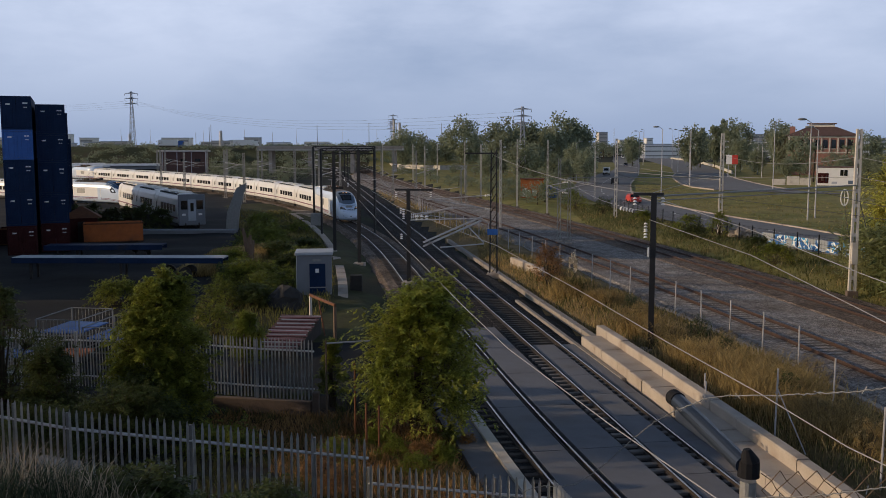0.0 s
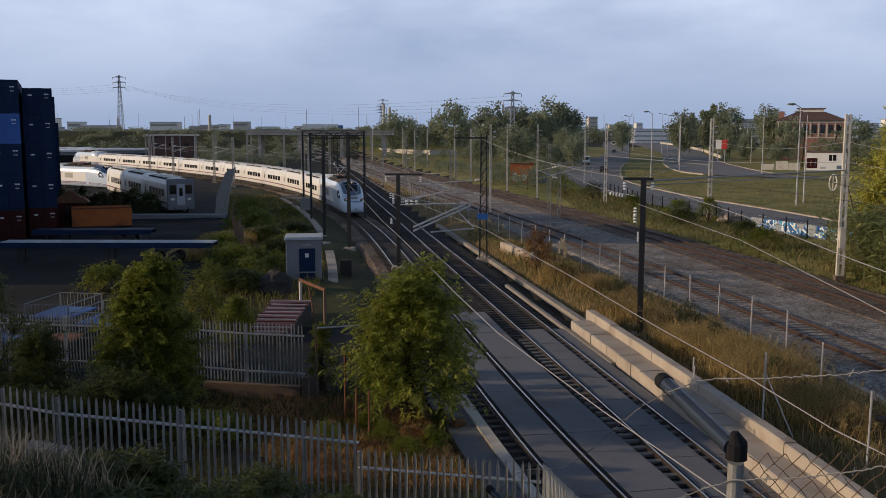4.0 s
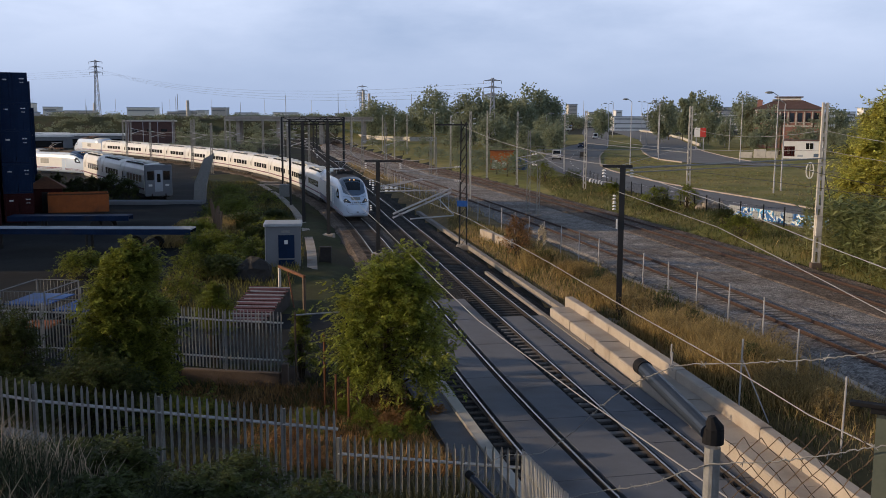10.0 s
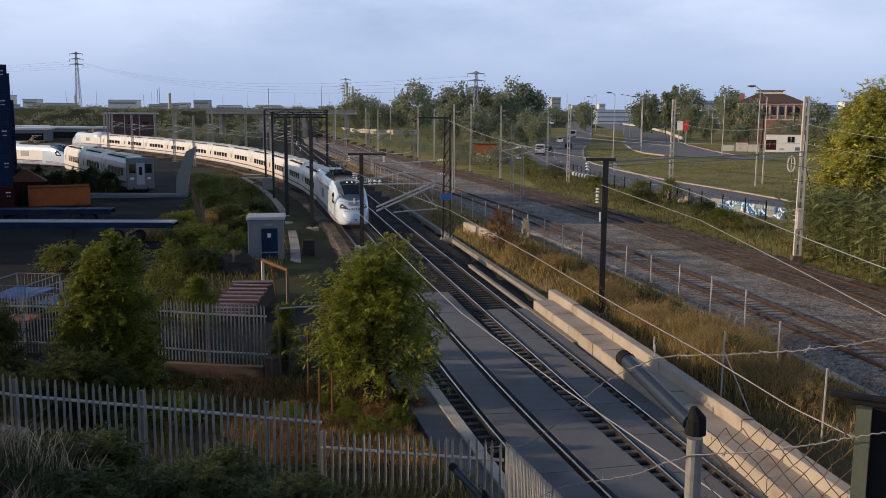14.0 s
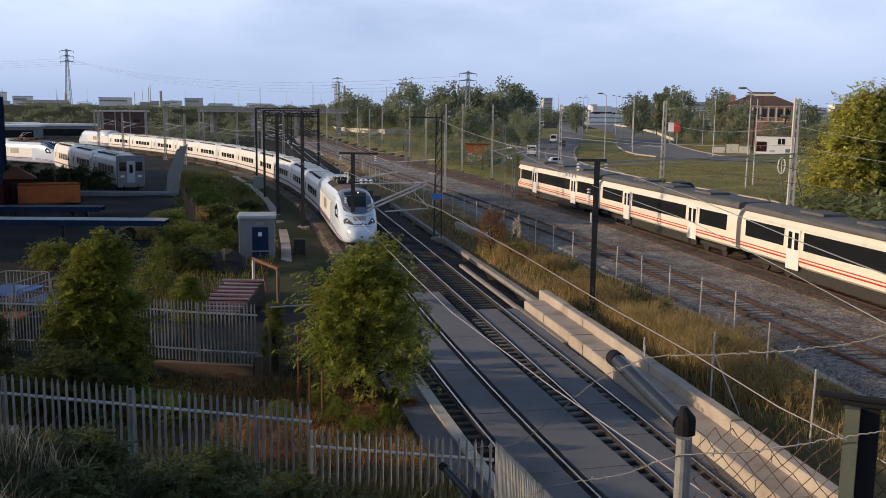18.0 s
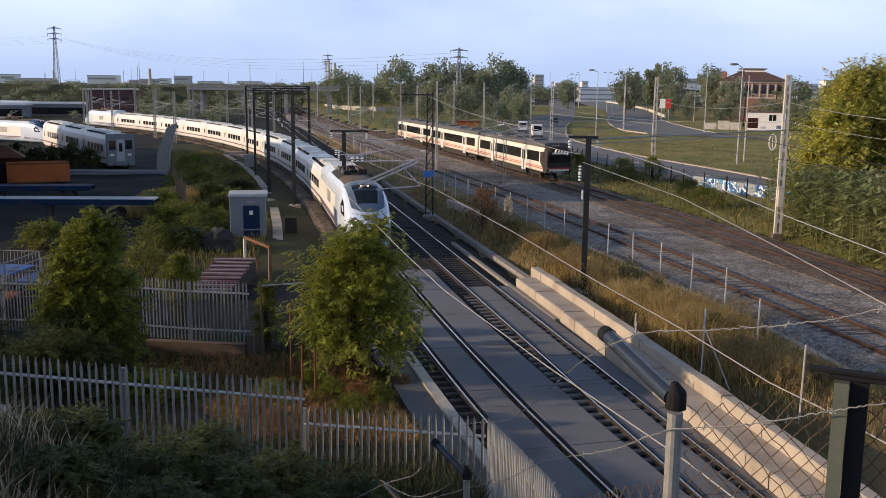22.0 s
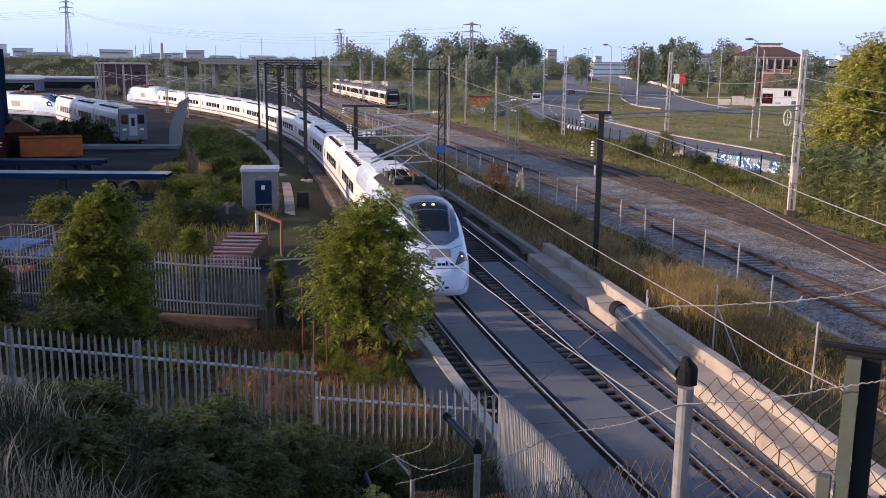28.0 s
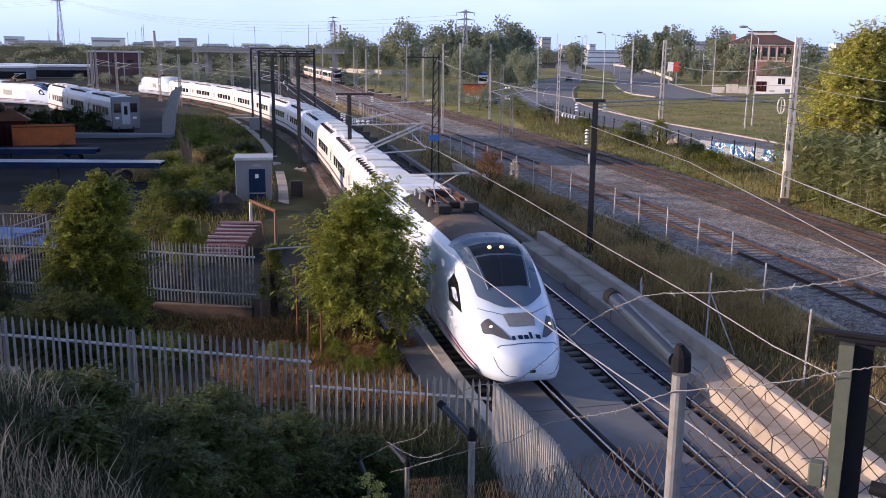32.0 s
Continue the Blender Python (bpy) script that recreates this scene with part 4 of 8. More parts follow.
def local_car(front):
    c = thing("suburban_car", "white suburban railcar with red stripes, dark window band and grey roof", "railway coach", group="cars of the suburban train")
    L = 24.6

    def shape(y):
        return 1.0, 3.75, 0.85
    part("body", shell(2.9, 3.75, 0.85, -L / 2, L / 2, 4.1, shape), "cream", c)
    part("roof", shell(2.6, 4.0, 3.4, -L / 2 + 0.1, L / 2 - 0.1, 4.1, lambda y: (1.02, 3.98, 3.45)), "train_grey", c, "dusty grey ribbed roof")
    for sx in (-1, 1):
        doors = (-6.0, 6.0)
        edges = [-L / 2 + 1.2] + [v for d in doors for v in (d - 0.95, d + 0.95)] + [L / 2 - 0.5]
        for a, b in zip(edges[::2], edges[1::2]):
            if b - a > 0.5:
                part("window", bx(sx * 1.445 - 0.012, sx * 1.445 + 0.012, a + 0.12, b - 0.12, 1.95, 3.0), "glass_dark", c)
        for d in doors:
            dr = part("door", bx(sx * 1.455 - 0.015, sx * 1.455 + 0.015, d - 0.68, d + 0.68, 0.72, 3.05), "white", c)
            for q in (-0.34, 0.34):
                part("door_window", bx(sx * 1.475 - 0.006, sx * 1.475 + 0.006, d + q - 0.2, d + q + 0.2, 1.9, 2.9), "glass_dark", dr)
        part("stripe", bx(sx * 1.452 - 0.006, sx * 1.452 + 0.006, -L / 2, L / 2, 1.44, 1.51), "train_red", c, "red stripe")
        part("stripe", bx(sx * 1.452 - 0.006, sx * 1.452 + 0.006, -L / 2, L / 2, 1.25, 1.34), "train_red", c, "red stripe")
        part("underframe", bx(sx * 1.05 - 0.25, sx * 1.05 + 0.25, -6.5, 6.5, 0.3, 0.88, 0.03), "under", c)
    if front:
        f = -L / 2
        bm = bmesh.new()
        rings = []
        for dy, k, z0, z1 in ((0.02, 1.0, 0.95, 3.72), (-0.45, 0.985, 0.95, 3.62), (-0.75, 0.95, 0.98, 3.4), (-0.85, 0.9, 1.05, 3.2)):
            w = 1.44 * k
            rings.append([(-w, f + dy, z0), (w, f + dy, z0), (w, f + dy, z0 + 0.62 * (z1 - z0)), (w * 0.93, f + dy - 0.0, z0 + 0.86 * (z1 - z0)), (w * 0.6, f + dy, z1), (-w * 0.6, f + dy, z1), (-w * 0.93, f + dy, z0 + 0.86 * (z1 - z0)), (-w, f + dy, z0 + 0.62 * (z1 - z0))])
        loft(bm, rings)
        bmesh.ops.recalc_face_normals(bm, faces=bm.faces)
        cab = part("cab_front", bm, "under", c, "dark driving cab front")
        f -= 0.74
        part("windscreen", bx(-1.18, 1.18, f - 0.135, f - 0.108, 2.0, 2.75), "glass_dark", cab)
        part("destination_panel", bx(-0.75, 1.0, f - 0.13, f - 0.1, 2.86, 3.02), "white", cab, "white destination panel")
        part("front_stripe", bx(-1.3, 1.3, f - 0.14, f - 0.1, 1.36, 1.46), "train_red", cab)
        part("lower_panel", bx(-1.1, 1.1, f - 0.135, f - 0.1, 1.08, 1.3), "cream", cab)
        for sx in (-1, 1):
            bm = bmesh.new()
            pts = [(-L / 2, 1.3), (-L / 2 + 0.35, 1.55), (-L / 2 + 0.95, 1.95), (-L / 2 + 0.95, 3.0), (-L / 2, 3.1)]
            loft(bm, [[(sx * (1.456 + o), y, z) for y, z in pts] for o in (0.0, 0.012)])
            bmesh.ops.recalc_face_normals(bm, faces=bm.faces)
            part("cab_side", bm, "under", c, "dark slanted cab side")
        for x in (-0.95, 0.95):
            part("buffer", rod(bmesh.new(), (x, f - 0.6, 1.02), (x, f, 1.02), 0.16, n=10), "under", cab)
        part("coupler", bx(-0.3, 0.3, f - 0.45, f, 0.7, 1.05, 0.03), "steel_dull", cab)
    for y in (-6, 0, 5.5):
        part("roof_box", bx(-0.75, 0.75, y - 1.2, y + 1.2, 3.95, 4.12, 0.03), "train_grey", c)
    bogie(c, -8.6, gauge=1.668)
    bogie(c, 8.6, gauge=1.668)
    return c


SUBURBAN = []


def suburban():
    a = local_car(True)
    b = local_car(False)
    c = copy_thing(a, Matrix())
    SUBURBAN.extend([(a, 12.3, 24.6), (b, 37.5, 24.6), (c, 62.7, -24.6)])


suburban()
LOCAL_Y = [(0, -280), (10, -103), (14, -33), (14.5, -24.5), (16.5, 11.5), (17.2, 23), (19, 48.2), (20.5, 71.8), (23, 114), (28, 192.5), (32, 256.5)]


# ---- masts, lamps and wires ----
def insulator(parent, p, d=(0, 0, 1), n=3, label=""):
    bm = bmesh.new()
    d = Vector(d).normalized()
    for k in range(n):
        a = Vector(p) + d * (0.14 * k)
        rod(bm, a, a + d * 0.07, 0.10, 0.05, n=8)
    part("insulator", bm, "white", parent, label or "white porcelain insulator")


def lattice(bm, w0, w1, h, step=0.8, leg=0.045, brace=0.022):
    for sx in (-1, 1):
        for sy in (-1, 1):
            rod(bm, (sx * w0, sy * w0, 0), (sx * w1, sy * w1, h), leg, n=4)
    k = int(h / step)
    for i in range(k):
        za, zb = i * h / k, (i + 1) * h / k
        wa, wb = w0 + (w1 - w0) * za / h, w0 + (w1 - w0) * zb / h
        for s in (-1, 1):
            rod(bm, (-wa, s * wa, za), (wb, s * wb, zb), brace, n=4)
            rod(bm, (s * wa, -wa, za), (s * wb, wb, zb), brace, n=4)
    return bm


def black_mast(x, y, h, arm, z0=-0.3, turn=-8):
    m = thing("catenary_mast", "black steel catenary mast with a cross arm and insulators", "catenary mast", pose(x, y, z0, 0, 0, turn), "black catenary masts")
    part("flange", bx(-0.125, 0.125, -0.12, -0.09, 0.3, h), "black", m)
    part("flange", bx(-0.125, 0.125, 0.09, 0.12, 0.3, h), "black", m)
    part("web", bx(-0.035, 0.035, -0.089, 0.089, 0.3, h), "black", m)
    part("footing", bx(-0.45, 0.45, -0.45, 0.45, -0.3, 0.32, 0.04), "concrete", m)
    if arm:
        part("cross_arm", bx(arm[0], arm[1], -0.06, 0.06, h - 0.12, h + 0.02), "black", m)
        for q in arm:
            insulator(m, (q * 0.92, 0, h - 0.55))
        for q in (0.45, 0.8):
            insulator(m, (-0.35, 0, h - 1.3 - q))
    return m


def bracket(m, h, out, side=-1, z=5.0):
    """A tubular cantilever that carries the contact wire."""
    bm = bmesh.new()
    rod(bm, (side * 0.2, 0, h - 0.9), (side * out, 0, z + 0.9), 0.045)
    rod(bm, (side * 0.2, 0, z + 0.2), (side * out * 0.93, 0, z + 0.95), 0.055)
    rod(bm, (side * out * 0.35, 0, z + 0.4), (side * out * 1.02, 0, z + 0.05), 0.024)
    part("cantilever", bm, "steel", m, "pale tubular cantilever arm")
    insulator(m, (side * 0.2, 0, z + 0.2), (side, 0, 0.1), 4)
    insulator(m, (side * 0.2, 0, h - 0.9), (side, 0, -0.1), 4)


MB = black_mast(9.8, 43.8, 7.75, (-0.95, 0.45))
insulator(MB, (-0.95, 0, 6.9), (-1, 0, 0.2), 5)
part("marker_board", bx(-0.24, -0.18, -0.22, 0.02, 4.75, 5.2), "white", MB)
MT = black_mast(-2.6, 66, 6.9, (-0.95, 1.75))
bracket(MT, 6.0, 3.4, 1, 4.7)
insulator(MT, (-0.5, -0.3, 5.2))
insulator(MT, (-0.45, -0.3, 3.4))


def slim_lattice(x, y, h, w=0.2, material="steel_dull", label="grey lattice catenary mast", arms=(), name="lattice_mast"):
    m = thing(name, label, "catenary mast", pose(x, y, -0.3, 0, 0, -8), "lattice catenary masts")
    part("mast", lattice(bmesh.new(), w, w * 0.7, h + 0.3), material, m)
    part("footing", bx(-w - 0.2, w + 0.2, -w - 0.2, w + 0.2, -0.3, 0.25, 0.03), "concrete", m)
    for side, out, z in arms:
        bracket(m, z + 2.2, out, side, z)
    return m


LM = slim_lattice(3.7, 71, 9.3, 0.28, "black", "black lattice catenary mast with a blue sign", [(-1, 5.2, 4.9)])
part("mast_sign", bx(-0.45, 0.35, -0.42, -0.36, 3.2, 3.65), "blue", LM, "small blue sign plate")
part("top_arm", bx(-2.2, 0.3, -0.05, 0.05, 9.3, 9.42), "black", LM)
for x, y, h, arms in ((11.6, 94.9, 8.3, [(1, 3.5, 5.2)]), (12.4, 93.2, 6.4, [(-1, 2.2, 5.0)]), (2.6, 155, 5.6, []), (3.6, 160, 6.2, []), (-4.7, 150, 8.8, [(1, 3, 5.2)]), (-9.5, 170, 9, [(1, 3, 5.2)]),
                      (-18.5, 138, 9.2, [(1, 3, 5.4)]), (-27, 168, 9, []), (-38, 190, 9.2, [(1, 3.2, 5.4)]), (-20, 178, 9, [(-1, 3.2, 5.4)]), (-30, 215, 9, [(1, 3.2, 5.4)]), (-44, 225, 8.6, []), (-16, 235, 9, []), (-60, 236, 8.6, []), (-24, 260, 9, []),
                      (-34, 158, 8.4, []), (-41, 174, 8.8, [(1, 3, 5.4)]), (-48, 206, 8.8, []), (-53, 190, 8.2, [(1, 3, 5.4)]), (-62, 204, 8.6, []), (-67, 224, 8.6, [(1, 3, 5.4)]), (-75, 244, 8.4, []), (-34, 240, 8.8, [(-1, 3, 5.4)]), (-27, 200, 8.8, [(-1, 3, 5.4)])):
    slim_lattice(x, y, h, 0.15 if h < 7 else 0.17, arms=arms)


def concrete_pole(x, y, h, wheel=False, w=0.24):
    m = thing("concrete_pole", "tall weathered pale concrete catenary pole", "catenary pole", pose(x, y, -0.3, 0, 0, -10), "concrete catenary poles")
    bm = bmesh.new()
    rings = []
    for z, k in ((0, 1.0), (h + 0.3, 0.72)):
        rings.append([(sx * w * k, sy * 0.15, z) for sx, sy in ((-1, -1), (-0.35, -1), (-0.35, 1), (-1, 1))])
    loft(bm, rings)
    rings = [[(-a + (0.0 if True else 0), b, z) for a, b, z in r][::-1] for r in rings]
    loft(bm, rings)
    k = int(h / 0.9)
    for i in range(k + 1):
        z = 0.3 + i * (h - 0.2) / k
        box(bm, -w * 0.5, w * 0.5, -0.13, 0.13, z - 0.12, z + 0.12)
    bmesh.ops.recalc_face_normals(bm, faces=bm.faces)
    part("pole", bm, "pale_concrete", m)
    part("footing", bx(-0.35, 0.35, -0.3, 0.3, -0.3, 0.38 if y > 58 and x > 20 else 0.1, 0.03), "old_plaster", m)
    for z in (h - 0.6, h - 1.2):
        insulator(m, (0.3, 0, z), (1, 0, 0.1), 3)
    if wheel:
        bm = bmesh.new()
        cx, cz, r = -0.75, 6.55, 0.42
        pts = [(cx + r * 0.55 * math.cos(a), -0.1, cz + r * 1.25 * math.sin(a)) for a in np.linspace(0, 2 * math.pi, 21)]
        for a, b in zip(pts, pts[1:]):
            rod(bm, a, b, 0.045, n=5)
        for a in pts[:-1:5]:
            rod(bm, (cx, -0.1, cz), a, 0.025, n=4)
        part("tension_wheel", bm, "cream", m, "yellowed tension wheel")
        part("balance_weight", bx(-0.2, 0.2, -0.35, -0.05, 2.2, 3.6, 0.03), "pale_concrete", m, "stack of balance weights")
        bm = bmesh.new()
        rod(bm, (0.2, 0, 6.4), (0.6, -0.4, 4.6), 0.03, n=4)
        rod(bm, (-0.75, -0.1, 6.1), (-0.3, -0.2, 3.6), 0.015, n=4)
        part("stay", bm, "wire_dark", m)
    return m


CP = [concrete_pole(26.9, 61.1, 10.7, True, 0.25), concrete_pole(29.8, 100.9, 10.9, False, 0.25)]
concrete_pole(22.8, 124.8, 10.5)
for x, y, h in ((14.8, 135.3, 10.4), (6.6, 111.6, 10.3), (11.6, 150.5, 10.6), (4.1, 196.1, 10.3), (26.4, 165, 10.4), (-4.7, 216.7, 9.5), (6.8, 178, 9.8), (-9, 262, 10), (-20, 300, 10), (-2, 240, 10)):
    concrete_pole(x, y, h, False, 0.14)
for x, y, z, px, py, pz, r in ((9.8, 43.8, 7.3, 26.9, 61.1, 7.05, 0.05), (9.8, 43.8, 7.1, 26.9, 61.1, 6.75, 0.03), (29.8, 100.9, 6.2, 12.2, 93.5, 6.4, 0.05), (29.8, 100.9, 5.9, 22.8, 124.8, 6.2, 0.04)):
    solo("cross_span", rod(bmesh.new(), (x, y, z), (px, py, pz), r, n=6), "steel_dull", "dark cross span between two masts", "cross span")


def portal(x0, y0, x1, y1, h, w=0.2):
    m = thing("catenary_portal", "black steel portal over the curved track", "catenary portal", group="black portals")
    for x, y in ((x0, y0), (x1, y1)):
        part("leg", bx(x - w, x + w, y - 0.18, y + 0.18, -0.4, h), "black", m)
    bm = bmesh.new()
    for dz in (0, -0.55):
        rod(bm, (x0, y0, h + dz), (x1, y1, h + dz), 0.05, n=4)
    for k in range(6):
        a, b = k / 6, (k + 1) / 6
        rod(bm, (x0 + (x1 - x0) * a, y0 + (y1 - y0) * a, h - 0.55 * (k % 2)), (x0 + (x1 - x0) * b, y0 + (y1 - y0) * b, h - 0.55 * ((k + 1) % 2)), 0.035, n=4)
    part("beam", bm, "black", m)
    part("drop_post", bx((x0 + x1) / 2 - 0.06, (x0 + x1) / 2 + 0.06, (y0 + y1) / 2 - 0.06, (y0 + y1) / 2 + 0.06, 5.6, h - 0.5), "black", m)
    insulator(m, ((x0 + x1) / 2, (y0 + y1) / 2, 5.2))
    insulator(m, (x0 + 0.4, y0, h - 1.0), (1, 0, 0))


black_mast(-10.1, 84.9, 9.4, None)
black_mast(-7.1, 76.7, 9.6, None)
portal(-13.4, 101, -7.8, 103, 9.3, 0.1)
portal(-16.6, 118, -9.0, 120, 9.5, 0.1)


def lamp_post(x, y, h, turn=0.0, arm=1.6):
    m = thing("street_lamp", "grey steel street lamp with an arched arm", "street lamp", pose(x, y, -0.05, 0, 0, turn), "street lamps along the road")
    bm = bmesh.new()
    rod(bm, (0, 0, 0), (0, 0, h - 0.4), 0.11, 0.06, n=8)
    rod(bm, (0, 0, h - 0.4), (-arm * 0.4, 0, h), 0.05, n=6)
    part("pole", bm, "steel", m)
    bm = bmesh.new()
    bmesh.ops.create_uvsphere(bm, u_segments=10, v_segments=6, radius=0.5)
    bmesh.ops.transform(bm, matrix=Matrix.Translation((-arm * 0.75, 0, h + 0.05)) @ Matrix.Diagonal((1.25, 0.5, 0.32, 1)), verts=bm.verts)
    part("lamp_head", bm, "steel_dull", m, smooth=True)
    return m


for x, y, h, tn in ((40.7, 176, 13.0, 0), (66.5, 255, 13.6, 0), (71.5, 204, 14.6, 180), (46.8, 120.3, 12.9, 0), (36.6, 261.1, 10.6, 180), (52, 330, 14, 0), (94.2, 278.6, 10.1, 0), (49.0, 123.5, 12.0, 0), (62, 300, 14, 0),
                    (82, 330, 15, 0), (92, 380, 16, 0), (60, 420, 14, 180), (72, 480, 16, 180), (95, 450, 16, 0), (110, 520, 18, 0), (84, 540, 18, 180), (100, 300, 12, 0), (56, 214, 13.4, 0), (125, 420, 14, 0), (150, 480, 15, 0)):
    lamp_post(x, y, h, tn)


def wire(pts, r=0.02, material="wire", label="thin overhead line wire", sag=0.0):
    cu = bpy.data.curves.new("overhead_wire", "CURVE")
    cu.dimensions, cu.bevel_depth, cu.bevel_resolution = "3D", r, 0
    sp = cu.splines.new("POLY")
    out = []
    for (a, b) in zip(pts, pts[1:]):
        for k in range(8):
            u = k / 8
            p = Vector(a).lerp(Vector(b), u)
            p.z -= sag * 4 * u * (1 - u)
            out.append(p)
    out.append(Vector(pts[-1]))
    sp.points.add(len(out) - 1)
    for q, p in zip(sp.points, out):
        q.co = (*p, 1)
    cu.materials.append(M[material])
    tagged(new("overhead_wire", cu), label, "wire", "overhead wires")


# feeder beside the slab track, and the lines on the masts
wire([(-7.1, 76.7, 5.2), (-2.6, 46, 5.2), (-1.2, 37.3, 5.2), (0.6, 25.3, 5.2), (1.4, 20.4, 5.2), (2.7, 14.6, 5.2), (3.75, 10.5, 5.2), (4.6, 6, 5.2)], 0.013)
wire([(-7.1, 90, 5.3), (-3.6, 68, 5.3), (-0.3, 52.4, 5.3), (2.3, 40.6, 5.3), (4.1, 27.9, 5.3), (5.0, 20.5, 5.3), (5.6, 16.3, 5.3), (5.9, 13.3, 5.3), (6.2, 12, 5.3), (6.8, 8, 5.3)], 0.012)
wire([(9.6, 43.8, 6.2), (9.9, 30, 6.15), (9.15, 20.4, 6.1), (8.6, 15, 6.1), (7.9, 9, 6.1)], 0.012)
wire([(29.8, 100.9, 6.6), (14.9, 69.4, 6.0), (13.3, 39.8, 6.0), (12.0, 26.5, 6.0), (11.7, 22.4, 6.0), (11.3, 16, 6.0)], 0.017)
wire([(12.2, 93, 6.3), (9.4, 43.8, 6.6)], 0.014, sag=0.5)
wire([(22.8, 124.8, 7.2), (26.9, 61.1, 7.6), (30, 20, 7.6)], 0.016, sag=0.7)
wire([(29.8, 100.9, 8.6), (26.9, 61.1, 8.9), (24, 22, 8.9)], 0.016, sag=0.7)
wire([(RUN_D.x(y), y, 5.5) for y in (250, 200, 150, 100, 61, 20)], 0.018, "wire_dark", "dark contact wire over the outer track")
wire([(RUN_D.x(y), y, 6.8) for y in (250, 200, 150, 100, 61, 20)], 0.018, "wire_dark", "dark carrying wire over the outer track", 0.9)
wire([(RUN_B.x(y), y, 5.3) for y in (250, 200, 150, 110, 71)], 0.018, "wire", "contact wire over the second track")
wire([(RUN_B.x(y), y, 6.5) for y in (250, 200, 150, 110, 71)], 0.018, "wire", "carrying wire over the second track", 0.8)
wire([(RUN_A.x(y), y, 5.3) for y in (225, 190, 168, 138, 119, 92, 66)], 0.018, "wire", "contact wire over the curved track")
wire([(RUN_A.x(y), y, 6.4) for y in (225, 190, 168, 138, 119, 92, 66)], 0.018, "wire", "carrying wire over the curved track", 0.5)
wire([(3.7, 71, 9.2), (6.6, 111.6, 9.8), (11.6, 150.5, 9.8), (4.1, 196, 9.6)], 0.016, "wire_dark", sag=0.8)
wire([(1.5, 71, 9.2), (-2.4, 66, 6.9)], 0.014, "wire_dark")
wire([(3.7, 71, 8.9), (9.6, 43.8, 7.4)], 0.016, "wire", sag=0.4)
wire([(-2.4, 66, 6.6), (-10.5, 92, 8.8), (-16, 118, 9)], 0.014, "wire_dark", sag=0.5)


pa = thing("pull_off_arm", "pale tubular pull-off arms of the overhead line", "cantilever arm")
for dz, dy in ((0, 0), (0.14, 0.3)):
    part("tube", rod(bmesh.new(), (-0.95, 40.6 + dy, 5.3 + dz), (1.62, 42 + dy, 6.3 + dz), 0.045, n=7), "steel", pa)
part("tube", rod(bmesh.new(), (-1.6, 43, 6.25), (1.7, 42.4, 6.38), 0.032, n=6), "steel", pa)
part("tube", rod(bmesh.new(), (-0.2, 41, 5.2), (1.75, 42, 5.25), 0.032, n=6), "steel", pa)
part("tube", rod(bmesh.new(), (0.9, 41.7, 6.2), (1.75, 42, 5.3), 0.028, n=6), "steel", pa)
for k in range(3):
    insulator(pa, (-1.3 + 0.22 * k, 43, 6.25), (0, 0, 1), 2)


def pylon(x, y, z0, h, w, label):
    m = thing("pylon", label, "electricity pylon", pose(x, y, z0), "electricity pylons")
    part("tower", lattice(bmesh.new(), w, w * 0.18, h, h / 12, 0.17, 0.1), "steel", m)
    for k, f in enumerate((0.78, 0.87, 0.96)):
        bm = bmesh.new()
        a, z, q = h * 0.115, h * f, h * 0.006
        loft(bm, [[(x, -q, z), (x, q, z), (x, q, z + up), (x, -q, z + up)] for x, up in ((-a, q), (-a * 0.5, h * 0.016), (0, h * 0.028), (a * 0.5, h * 0.016), (a, q))])
        bmesh.ops.recalc_face_normals(bm, faces=bm.faces)
        part("cross_arm", bm, "steel", m)
        for x in (-a, a):
            part("insulator_string", rod(bmesh.new(), (x, 0, z - h * 0.035), (x, 0, z), h * 0.004, n=5), "steel_dull", m)


pylon(-173, 520, 8, 31, 1.5, "tall grey lattice electricity pylon on the embankment")
pylon(19.4, 236, 0, 19.2, 0.95, "grey lattice electricity pylon before the trees")
pylon(-42, 760, 0, 34, 1.8, "distant grey lattice pylon")
pylon(-46, 800, 0, 30, 1.8, "distant grey lattice pylon")
for k in range(4):
    wire([(-172 + k * 2.7, 520, 34 - k), (-420, 560, 40 - k)], 0.022, "wire_dark", "thin high-voltage power line", 6)
    wire([(-172 + k * 2.7, 520, 34 - k), (19.4, 236, 18 - k)], 0.02, "wire_dark", "thin high-voltage power line", 6)


